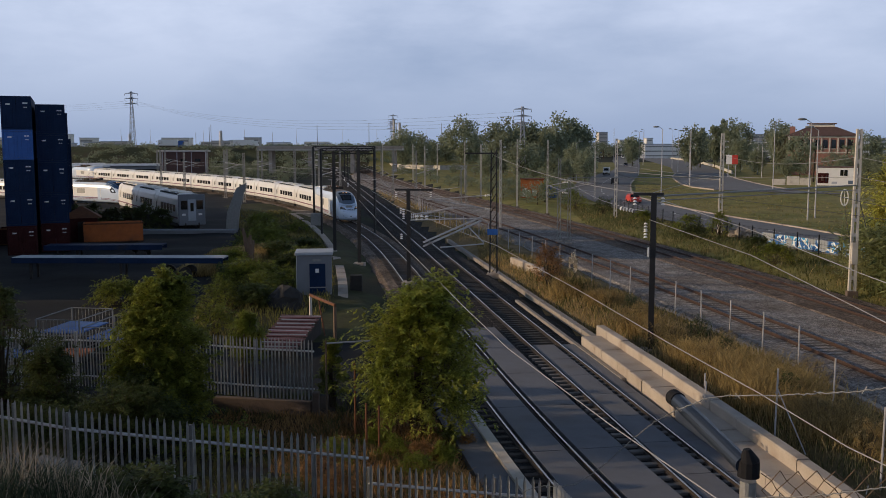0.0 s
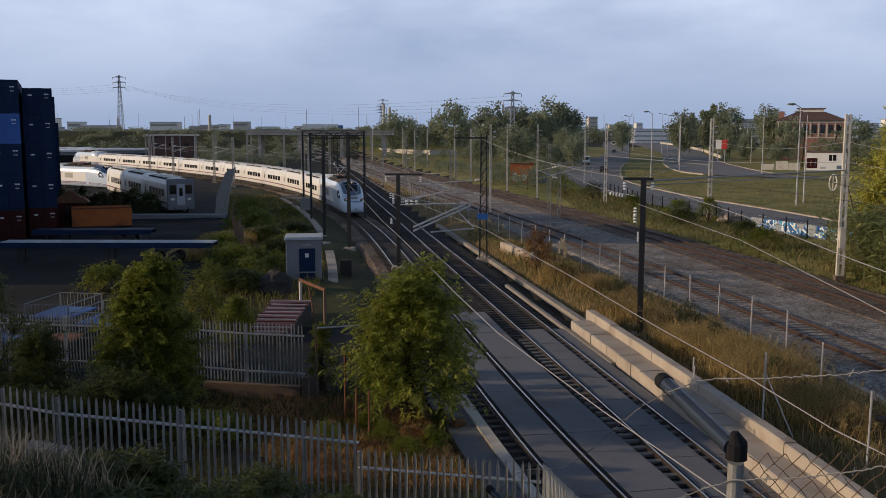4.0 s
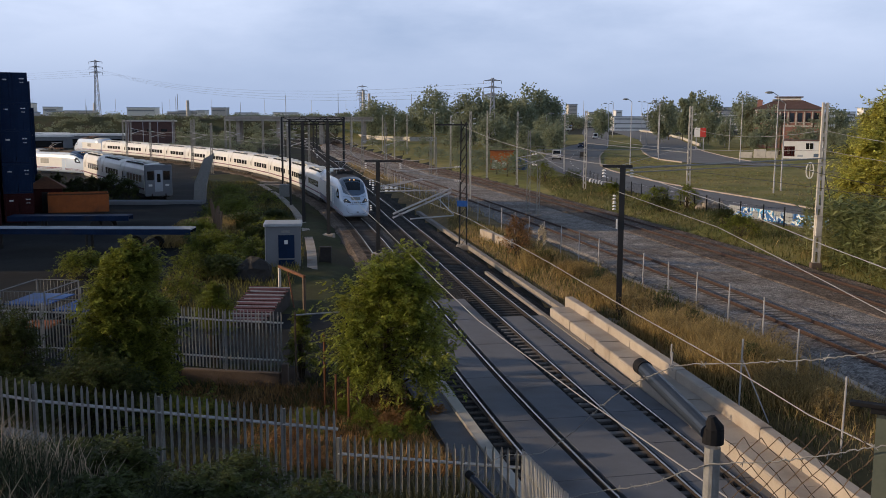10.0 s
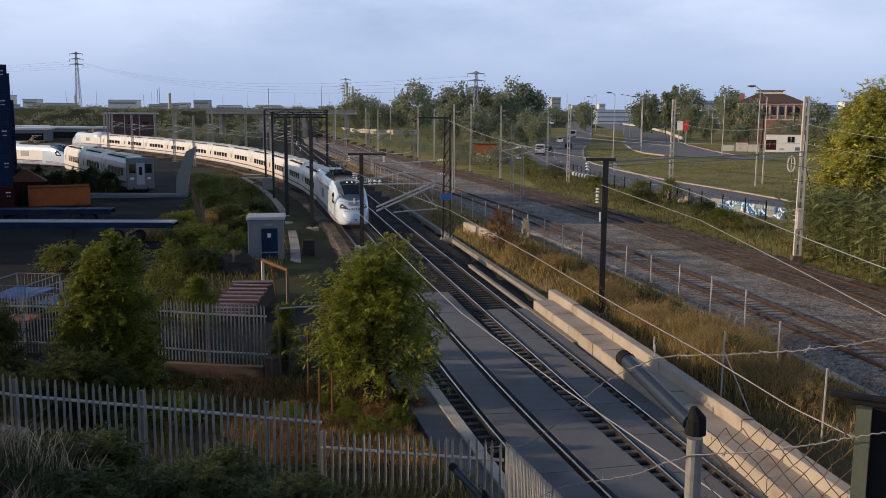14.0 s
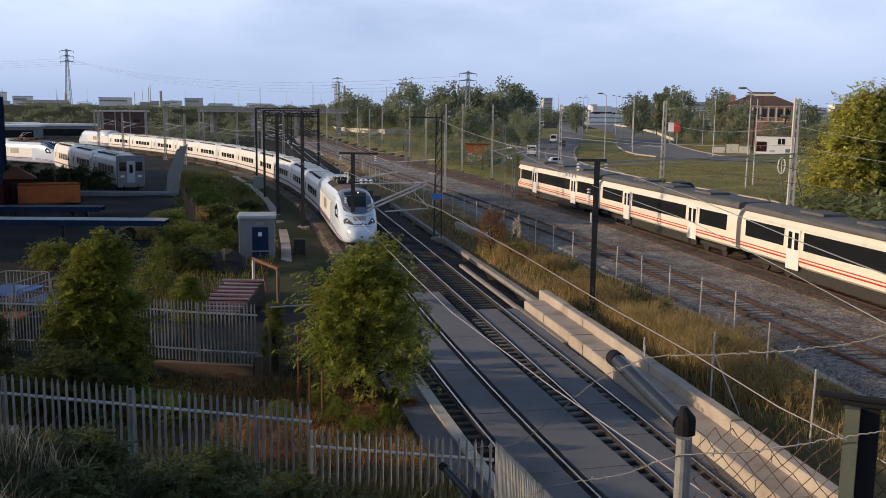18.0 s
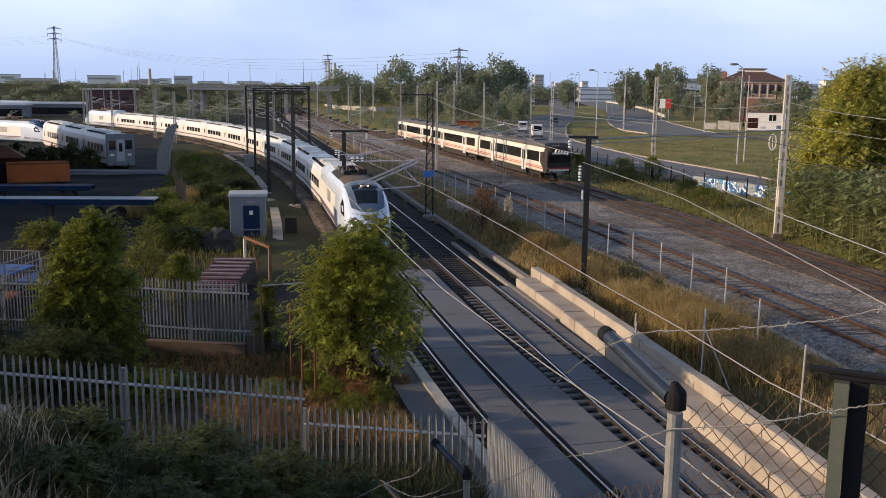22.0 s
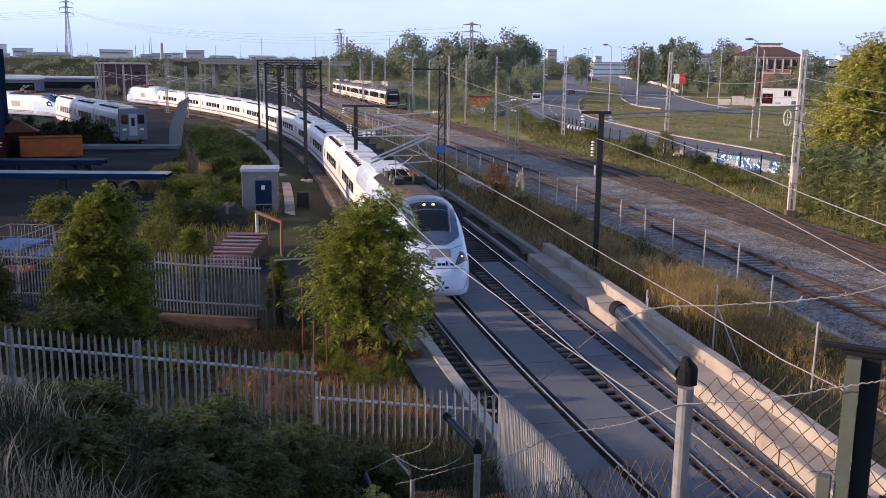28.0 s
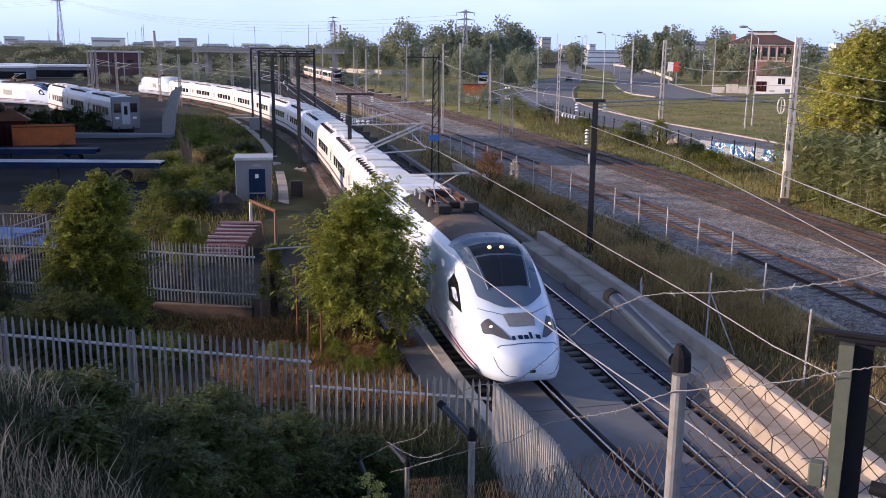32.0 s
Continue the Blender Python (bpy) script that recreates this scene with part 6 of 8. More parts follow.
# lane markings
for k in range(26):
    y = 66 + k * 9
    bm = bmesh.new()
    loft(bm, [[(road_x(yy, 0.5) - 0.07, yy, 0.112), (road_x(yy, 0.5) + 0.07, yy, 0.112)] for yy in (y, y + 3)], False)
    solo("lane_mark", bm, "white", "worn white lane mark on asphalt", "road marking", group="lane marks", kind="structure")
# guard rail on the far bend
gr = thing("guard_rail", "long pale concrete barrier along the far bend", "barrier", kind="structure")
pts = [(94, 310), (114.5, 400), (138.5, 526), (153.5, 643)]
for a, b in zip(pts, pts[1:]):
    for k in range(8):
        p, q = Vector(a).lerp(Vector(b), k / 8), Vector(a).lerp(Vector(b), (k + 0.97) / 8)
        bm = bmesh.new()
        loft(bm, [[(v.x + 1.0, v.y, 0), (v.x + 1.0, v.y, 1.0), (v.x + 1.3, v.y, 1.0), (v.x + 1.4, v.y, 0)] for v in (p, q)])
        bmesh.ops.recalc_face_normals(bm, faces=bm.faces)
        part("barrier_block", bm, "pale_concrete", gr)


# graffiti wall and the dark fence before it
def paint_wall():
    m = bpy.data.materials.new("graffiti_paint")
    m.use_nodes = True
    n, l = m.node_tree.nodes, m.node_tree.links
    b = n["Principled BSDF"]
    b.inputs["Roughness"].default_value = 0.8
    tc = n.new("ShaderNodeTexCoord")
    w = n.new("ShaderNodeTexNoise")
    w.inputs["Scale"].default_value, w.inputs["Detail"].default_value, w.inputs["Distortion"].default_value = 1.15, 0.5, 1.6
    nz = n.new("ShaderNodeTexNoise")
    nz.inputs["Scale"].default_value = 0.45
    l.new(tc.outputs["Object"], w.inputs["Vector"])
    l.new(tc.outputs["Object"], nz.inputs["Vector"])
    r1 = n.new("ShaderNodeValToRGB")
    r1.color_ramp.interpolation = "CONSTANT"
    for e, (p, c) in zip((r1.color_ramp.elements[0], r1.color_ramp.elements[1]), ((0, (0.03, 0.14, 0.40, 1)), (0.46, (0.70, 0.76, 0.80, 1)))):
        e.position, e.color = p, c
    e = r1.color_ramp.elements.new(0.56)
    e.color = (0.05, 0.3, 0.6, 1)
    l.new(w.outputs["Fac"], r1.inputs[0])
    mx = n.new("ShaderNodeMix")
    mx.data_type = "RGBA"
    mr = n.new("ShaderNodeMapRange")
    mr.inputs[1].default_value, mr.inputs[2].default_value = 0.56, 0.62
    l.new(nz.outputs["Fac"], mr.inputs[0])
    l.new(mr.outputs[0], mx.inputs[0])
    l.new(r1.outputs[0], mx.inputs[6])
    mx.inputs[7].default_value = (0.3, 0.33, 0.36, 1)
    l.new(mx.outputs[2], b.inputs["Base Color"])
    return m


M["graffiti"] = paint_wall()
gw = thing("graffiti_wall", "low roadside wall covered in blue and white graffiti", "wall", kind="structure")
seg = [(31.2, 91.5), (32.2, 88.5), (33.2, 85.5), (34.2, 82.6), (35.1, 80.0), (36.6, 75.8)]
for a, b in zip(seg, seg[1:]):
    for (p, q, mt, nm, o, z0, z1) in ((a, b, "render_grey", "wall_slab", 0.0, -0.3, 1.15), (a, b, "graffiti", "painted_face", -0.03, 0.1, 1.13)):
        d = Vector((b[0] - a[0], b[1] - a[1]))
        part(nm, bx(0.01, d.length - 0.01, o, o + (0.25 if nm == "wall_slab" else 0.028), z0, z1, m=pose(a[0], a[1], 0, 0, 0, math.degrees(math.atan2(d.y, d.x)))), mt, gw)
fp = thing("road_fence", "dark steel mesh fence on posts along the road", "fence", kind="structure")
line = [(26.0, 141), (26.2, 130), (26.6, 119), (27.4, 112), (29.0, 106), (30.0, 99), (30.4, 92), (32.3, 85.2), (34.1, 79.8), (35.7, 75), (37.5, 70)]
for a, b in zip(line, line[1:]):
    L = math.hypot(b[0] - a[0], b[1] - a[1])
    for k in range(max(1, int(L / 2.6))):
        u = k / max(1, int(L / 2.6))
        x, y = a[0] + (b[0] - a[0]) * u, a[1] + (b[1] - a[1]) * u
        part("post", bx(x - 0.05, x + 0.05, y - 0.05, y + 0.05, -0.3, 1.75), "black", fp)
    bm = bmesh.new()
    for z in (0.25, 0.9, 1.55):
        rod(bm, (*a, z), (*b, z), 0.014, n=4)
    for k in range(int(L / 0.35)):
        u = k / int(L / 0.35)
        x, y = a[0] + (b[0] - a[0]) * u, a[1] + (b[1] - a[1]) * u
        rod(bm, (x, y, 0.1), (x, y, 1.6), 0.006, n=3)
    part("mesh_panel", bm, "black", fp)
rp = thing("stone_heap", "pale heap of stones beside the road fence", "stone heap", pose(31.4, 98.2, 0))
for k in range(14):
    bm = bmesh.new()
    bmesh.ops.create_icosphere(bm, subdivisions=1, radius=random.uniform(0.3, 0.6))
    for v in bm.verts:
        v.co += noise.noise_vector(v.co * 2 + Vector((k, 0, 0))) * 0.15
    bmesh.ops.translate(bm, verts=bm.verts, vec=(random.uniform(-1.3, 1.3), random.uniform(-1, 1), random.uniform(0, 0.7)))
    part("stone", bm, "concrete", rp)

# fence on the kerb of the third track
lf = thing("trackside_fence", "thin grey steel fence posts with wires on a low kerb", "fence", kind="structure")
FEN = Line([(15.6, 36), (15.1, 40.5), (14.55, 44.5), (13.9, 49.5), (13.3, 53.6), (11.2, 63), (8.4, 74), (5, 88), (1.5, 106), (-4, 140)], 3, 26, 150)
y = 39.6
while y < 146:
    p = FEN.off(FEN.s_of(y), 0)
    part("post", rod(bmesh.new(), (p.x, p.y, -0.2), (p.x + random.uniform(-0.04, 0.04), p.y, 1.95), 0.036, n=6), "steel", lf)
    y += 3.3
bm = bmesh.new()
for z in (0.7, 1.25, 1.8):
    ps = [FEN.off(s, 0, z) for s in np.linspace(FEN.s_of(39.6), FEN.s_of(146), 50)]
    for a, b in zip(ps, ps[1:]):
        rod(bm, a, b, 0.005, n=3)
part("fence_wire", bm, "wire_dark", lf, kind="stuff")
kl = thing("low_kerb", "low pale concrete kerb beside the rough grass", "kerb", kind="structure")
y = 30.0
while y < 56:
    part("kerb_stone", ribbon(FEN, [(-0.12, -0.3), (-0.12, 0.12), (0.16, 0.12), (0.16, -0.3)], y, y + 2.45, 1.2, True), "concrete", kl)
    y += 2.5
rbw = thing("rubble_wall", "short sunlit broken concrete wall in the grass", "wall", kind="structure")
for a, b in (((5.4, 74.4), (6.2, 71.2)), ((6.25, 71.0), (7.2, 67.4))):
    d = Vector((b[0] - a[0], b[1] - a[1]))
    part("wall_slab", bx(0, d.length - 0.03, -0.2, 0.2, -0.3, 0.75, 0.05, m=pose(a[0], a[1], 0, 0, 0, math.degrees(math.atan2(d.y, d.x)))), "concrete", rbw)
# bent wire posts near the parapet
for x, y, h in ((10.6, 29.2, 2.6), (13.4, 31.5, 2.4), (9.4, 33.0, 1.2), (9.7, 34.2, 1.2), (12.3, 25.5, 2.4)):
    q = thing("wire_post", "thin weathered steel post beside the parapet", "fence post", pose(x, y, 0.0), "posts by the parapet")
    part("post", rod(bmesh.new(), (0, 0, 0), (0.03, 0, h), 0.03, n=6), "steel", q)
    if h > 2.5:
        part("stay", rod(bmesh.new(), (0.75, -0.7, 0), (0.03, 0, h * 0.75), 0.022, n=5), "steel", q)

# white house with painted front
hs = thing("white_house", "small white derelict house with graffiti and one window", "house", pose(93.0, 222, -0.1, 0, 0, -22))
part("wall", bx(-4.4, 4.4, 0, 6, 0, 4.3), "white", hs)
part("roof", bx(-4.55, 4.55, -0.15, 6.15, 4.301, 4.5), "tile", hs)
wd = part("window", bx(0.6, 2.2, -0.05, -0.003, 2.4, 3.8), "glass_dark", hs)
part("window_bar", bx(1.35, 1.45, -0.07, -0.051, 2.4, 3.8), "white", wd)
for x, w, h, z, mm in ((-4.3, 2.4, 2.4, 0.6, "maroon"), (-3.5, 0.5, 1.4, 1.2, "pale_concrete"), (-2.6, 0.35, 1.6, 1.0, "cab_blue"), (-1.2, 1.2, 0.5, 0.5, "roof_pale"), (2.4, 1.6, 0.8, 0.5, "cab_blue")):
    part("painted_patch", bx(x, x + w, -0.03, -0.002, z, z + h), mm, hs)
for a, w, h in ((-11.2, 2.8, 2.2), (-8.3, 2.6, 1.7), (-14.5, 3.0, 1.5)):
    part("broken_wall", bx(a, a + w, -0.5, -0.2, 0, h, 0.05), "pale_concrete", hs)

# brick villa with a low pyramid roof
vl = thing("brick_villa", "large brick building with a low hipped tile roof", "house", pose(118.7, 296, 0, 0, 0, -20))
part("wall", bx(-10, 10, 0, 16, 0, 12.4), "villa_brick", vl)
bm = bmesh.new()
loft(bm, [[(-11, -1, 12.401), (11, -1, 12.401), (11, 17, 12.401), (-11, 17, 12.401)], [(-4.2, 6, 15.3), (4.2, 6, 15.3), (4.2, 10, 15.3), (-4.2, 10, 15.3)]])
part("roof", bm, "tile", vl)
part("lantern", bx(-3.8, 3.8, 6.3, 9.7, 15.31, 16.2), "cream", vl)
part("lantern_roof", bx(-4.4, 4.4, 5.7, 10.3, 16.201, 16.5), "tile", vl)
part("chimney", bx(-9.6, -8.0, 3, 5, 12, 15.4), "villa_brick", vl)
for k in range(8):
    wn_ = part("window", bx(-9.2 + k * 2.4, -7.9 + k * 2.4, -0.06, -0.003, 8.4, 11.2), "glass_dark", vl)
    part("sill", bx(-9.4 + k * 2.4, -7.7 + k * 2.4, -0.2, -0.061, 8.2, 8.39), "pale_concrete", wn_)
    part("pier", bx(-9.95 + k * 2.4, -9.55 + k * 2.4, -0.25, -0.003, 7.4, 11.6), "pale_concrete", vl)
part("cornice", bx(-10.2, 10.2, -0.3, -0.003, 11.8, 12.35), "pale_concrete", vl)
part("ledge", bx(-10.1, 10.1, -0.25, -0.003, 6.9, 7.3), "pale_concrete", vl)

# hoarding and the orange container
hb = thing("hoarding", "small red and white roadside hoarding on posts", "hoarding", pose(82, 268, 0.5, 0, 0, -18))
part("board", bx(-1.6, 0, 0, 0.15, 3.6, 6.2), "white", hb)
part("board", bx(0.01, 1.6, 0, 0.15, 3.6, 6.2), "train_red", hb, "red board")
for x in (-1, 1):
    part("post", bx(x - 0.12, x + 0.12, 0.16, 0.4, 0, 6.5), "steel", hb)
oc = thing("orange_cabin", "weathered orange trackside cabin with white graffiti", "cabin", pose(16.4, 171, -0.3, 0, 0, -8))
part("wall", bx(-2.6, 1.6, 0, 2.6, 0, 3.7), "orange", oc)
part("roof", bx(-2.75, 1.75, -0.15, 2.75, 3.701, 3.85), "rust", oc)
for x, w, z, h in ((-2.2, 0.8, 0.5, 1.6), (-1.2, 0.5, 0.4, 1.3), (-0.5, 0.9, 0.6, 1.1)):
    part("painted_patch", bx(x, x + w, -0.03, -0.002, z, z + h), "white", oc)
part("annex", bx(1.61, 4.3, 0.3, 2.4, 0, 2.3), "blue", oc, "blue boarded annex")

# ---- far bridge, barrier and skyline ----
br = thing("road_bridge", "long concrete road bridge over the tracks", "bridge", kind="structure")
part("deck", bx(-66, -15, 330, 341, 7.7, 8.5), "pale_concrete", br)
part("parapet", bx(-66, -15, 329.6, 329.98, 8.3, 9.3), "concrete", br)
part("parapet", bx(-66, -15, 341.02, 341.4, 8.3, 9.3), "concrete", br)
for x in (-62, -48, -33, -18):
    part("pier", bx(x - 0.6, x + 0.6, 332, 339, -0.4, 7.69), "concrete", br)
bw = thing("white_barrier", "long white concrete barrier beside the far tracks", "barrier", kind="structure")
pts = [(-44, 470), (-26, 410), (-14, 378), (-2, 362), (7, 366)]
for a, b in zip(pts, pts[1:]):
    for k in range(6):
        p, q = Vector(a).lerp(Vector(b), k / 6), Vector(a).lerp(Vector(b), (k + 0.96) / 6)
        bm = bmesh.new()
        loft(bm, [[(v.x, v.y, -0.4), (v.x, v.y, 1.7), (v.x + 0.3, v.y + 0.3, 1.7), (v.x + 0.3, v.y + 0.3, -0.4)] for v in (p, q)])
        bmesh.ops.recalc_face_normals(bm, faces=bm.faces)
        part("barrier_block", bm, "pale_concrete", bw)


def block(x, y, w, d, h, z0=0.0, wall="cream", storeys=3, roof="roof_pale", label="distant pale city building", name="city_building"):
    b = thing(name, label, "building", pose(x, y, z0), "city buildings")
    part("wall", bx(-w / 2, w / 2, 0, d, 0, h), wall, b)
    part("roof", bx(-w / 2 - 0.3, w / 2 + 0.3, -0.3, d + 0.3, h + 0.001, h + 0.6), roof, b)
    for s in range(storeys):
        z = h * (s + 0.45) / storeys
        part("window_band", bx(-w / 2 + 0.8, w / 2 - 0.8, -0.15, -0.01, z, z + h / storeys * 0.25), "steel_dull", b)
    return b


rnd = random.Random(5)
for x, y, w, h, wall in ((-330, 900, 36, 18, "cream"), (-300, 860, 18, 14, "white"), (-205, 820, 34, 20, "pale_concrete"), (-180, 800, 14, 26, "cream"), (-120, 900, 40, 15, "white"), (-75, 950, 22, 18, "cream"), (-20, 900, 40, 14, "pale_concrete"),
                         (148, 880, 14, 30, "pale_concrete"), (172, 900, 16, 17, "cream"), (196, 900, 10, 20, "white"), (215, 760, 34, 15, "cream"), (255, 800, 30, 16, "white"), (246, 700, 60, 13, "white"), (300, 720, 50, 14, "white"), (335, 900, 16, 24, "cream"),
                         (200, 1000, 30, 11, "pale_concrete"), (400, 900, 50, 18, "cream"), (-400, 820, 40, 16, "white"), (-250, 1000, 24, 18, "cream"), (60, 1100, 50, 15, "cream"), (110, 1050, 20, 20, "pale_concrete"), (-150, 1050, 30, 22, "white")):
    block(x, y, w * (0.5 if x < 40 else 0.6), 14, 9.7 + (h - 9.7) * (0.22 if x < 40 else 0.55), 0, wall, max(2, int(h / 4.5)))
for x, y, h in ((-235, 700, 18), (-38, 700, 28), (-34, 705, 26), (270, 700, 20), (-148, 620, 19)):
    st = thing("chimney_stack", "distant slim chimney stack", "chimney", pose(x, y, 0), "distant chimneys")
    part("shaft", rod(bmesh.new(), (0, 0, 0), (0, 0, h), 1.3, 0.9, n=10), "pale_concrete", st)
for x in range(-380, 20, 22):
    q = thing("embankment_lamp", "slim lamp on the far embankment", "street lamp", pose(x + rnd.uniform(-5, 5), 452, 8.0), "lamps on the embankment")
    part("pole", rod(bmesh.new(), (0, 0, 0), (0, 0, 9), 0.1, 0.06, n=5), "steel", q)
for x, w in ((-250, 5), (-236, 4)):
    q = thing("roadside_board", "dark roadside board on the embankment", "hoarding", pose(x, 460, 8.2), "boards on the embankment")
    part("board", bx(-w / 2, w / 2, 0, 0.2, 2, 6), "under", q)
    part("post", bx(-0.15, 0.15, 0.2, 0.5, 0, 5), "steel", q)


# ---- vehicles ----
rk = random.Random(640)
for k in range(44):
    y = rk.uniform(640, 1000)
    x = y * math.tan(radians(rk.uniform(-31, 27)))
    if -60 < x * 600 / y < 40 or 95 < x * 600 / y < 125:
        continue
    h = rk.choice((7, 8, 9, 11, 14)) * y / 800 + (4.2 if x < 40 else 3)
    block(x, y, rk.uniform(8, 26), 14, h, 0.0, rk.choice(("cream", "white", "white", "pale_concrete", "cream")), 3, "roof_pale", "small distant city building on the skyline")
for k in range(22):
    y = rk.uniform(480, 720)
    x = y * math.tan(radians(rk.uniform(-30, 25)))
    solo("skyline_pole", rod(bmesh.new(), (x, y, -1), (x, y, rk.uniform(14, 24)), 0.22, 0.12, n=6), "steel_dull", "slim distant lamp or mast on the skyline", "pole", group="skyline poles")


def van(material, label, length=5.6, h=2.5, name="van"):
    v = thing(name, label, "van")
    w = 1.95
    bm = bmesh.new()
    prof = [(-length / 2, 0.4), (-length / 2, 1.05), (-length / 2 + 0.9, 1.25), (-length / 2 + 1.75, h - 0.15), (-length / 2 + 2.2, h), (length / 2 - 0.1, h), (length / 2, h - 0.2), (length / 2, 0.4)]
    loft(bm, [[(x * (1.0 if 0.5 < z < h - 0.3 else 0.95), y, z) for y, z in prof] for x in (-w / 2, -w / 2 + 0.08, w / 2 - 0.08, w / 2)])
    bmesh.ops.recalc_face_normals(bm, faces=bm.faces)
    part("body", bm, material, v)
    bm = bmesh.new()
    loft(bm, [[(-0.82, -length / 2 + 0.98, 1.32), (0.82, -length / 2 + 0.98, 1.32)], [(-0.75, -length / 2 + 1.66, h - 0.22), (0.75, -length / 2 + 1.66, h - 0.22)]], False)
    bmesh.ops.translate(bm, verts=bm.verts, vec=(0, -0.03, 0.02))
    part("windscreen", bm, "glass_dark", v)
    for sx in (-1, 1):
        part("side_window", bx(sx * w / 2 - 0.012, sx * w / 2 + 0.012, -length / 2 + 1.6, -length / 2 + 2.5, 1.35, h - 0.4), "glass_dark", v)
        part("headlight", bx(sx * 0.72 - 0.16, sx * 0.72 + 0.16, -length / 2 - 0.02, -length / 2 + 0.05, 0.75, 0.98), "roof_pale", v)
        for y in (-length / 2 + 1.0, length / 2 - 1.1):
            wl_ = part("wheel", rod(bmesh.new(), (sx * (w / 2 - 0.2), y, 0.35), (sx * (w / 2 + 0.01), y, 0.35), 0.35, n=14), "under", v)
            part("rim", rod(bmesh.new(), (sx * (w / 2), y, 0.35), (sx * (w / 2 + 0.02), y, 0.35), 0.2, n=10), "steel", wl_)
    part("bumper", bx(-w / 2 + 0.05, w / 2 - 0.05, -length / 2 - 0.06, -length / 2 + 0.001, 0.35, 0.62, 0.03), "under", v)
    return v


def car(material, label):
    v = thing("car", label, "car")
    w, L = 1.75, 4.2
    bm = bmesh.new()
    prof = [(-L / 2, 0.3), (-L / 2, 0.75), (-L / 2 + 1.0, 0.95), (-L / 2 + 1.7, 1.42), (L / 2 - 0.9, 1.45), (L / 2 - 0.2, 0.98), (L / 2, 0.9), (L / 2, 0.3)]
    loft(bm, [[(x * (1.0 if z < 1.0 else 0.84), y, z) for y, z in prof] for x in (-w / 2, -w / 2 + 0.1, w / 2 - 0.1, w / 2)])
    bmesh.ops.recalc_face_normals(bm, faces=bm.faces)
    part("body", bm, material, v)
    bm = bmesh.new()
    loft(bm, [[(-0.72, -L / 2 + 0.98, 0.99), (0.72, -L / 2 + 0.98, 0.99)], [(-0.6, -L / 2 + 1.62, 1.4), (0.6, -L / 2 + 1.62, 1.4)]], False)
    bmesh.ops.translate(bm, verts=bm.verts, vec=(0, -0.03, 0.02))
    part("windscreen", bm, "glass_dark", v)
    for sx in (-1, 1):
        part("side_window", bx(sx * w * 0.43 - 0.02, sx * w * 0.43 + 0.02, -0.4, L / 2 - 0.8, 1.02, 1.36), "glass_dark", v)
        for y in (-L / 2 + 0.8, L / 2 - 0.8):
            part("wheel", rod(bmesh.new(), (sx * (w / 2 - 0.2), y, 0.31), (sx * (w / 2 + 0.01), y, 0.31), 0.31, n=12), "under", v)
        part("headlight", bx(sx * 0.6 - 0.15, sx * 0.6 + 0.15, -L / 2 - 0.02, -L / 2 + 0.05, 0.6, 0.75), "roof_pale", v)
    return v


def lorry(box_material, cab_material, label, L=12.0):
    v = thing("lorry", label, "lorry")
    part("box", bx(-1.25, 1.25, -L / 2 + 2.6, L / 2, 1.1, 3.8, 0.06), box_material, v)
    cb = part("cab", bx(-1.2, 1.2, -L / 2, -L / 2 + 2.3, 0.6, 3.3, 0.12), cab_material, v)
    part("windscreen", bx(-1.05, 1.05, -L / 2 - 0.02, -L / 2 + 0.02, 1.9, 2.9), "glass_dark", cb)
    part("chassis", bx(-0.5, 0.5, -L / 2 + 1, L / 2, 0.6, 1.09), "under", v)
    for sx in (-1, 1):
        for y in (-L / 2 + 1.3, L / 2 - 3.2, L / 2 - 1.8):
            part("wheel", rod(bmesh.new(), (sx * 0.9, y, 0.5), (sx * 1.22, y, 0.5), 0.5, n=12), "under", v)
    return v


VAN = van("white", "white panel van driving on the road")
VAN_B = van("white", "white minibus driving along the far road", 5.2, 2.3)
CAR_A = car("navy", "dark blue hatchback driving on the road")
CAR_B = car("under", "dark grey hatchback driving on the road")
CAR_C = car("white", "white hatchback driving on the road")
CAR_D = car("train_red", "bright red hatchback driving on the road")
LORRY_A = lorry("white", "white", "white box lorry on the far embankment road")
LORRY_B = lorry("white", "blue", "white lorry with a blue cab on the far road")
LORRY_C = lorry("blue", "white", "blue box lorry on the far road")


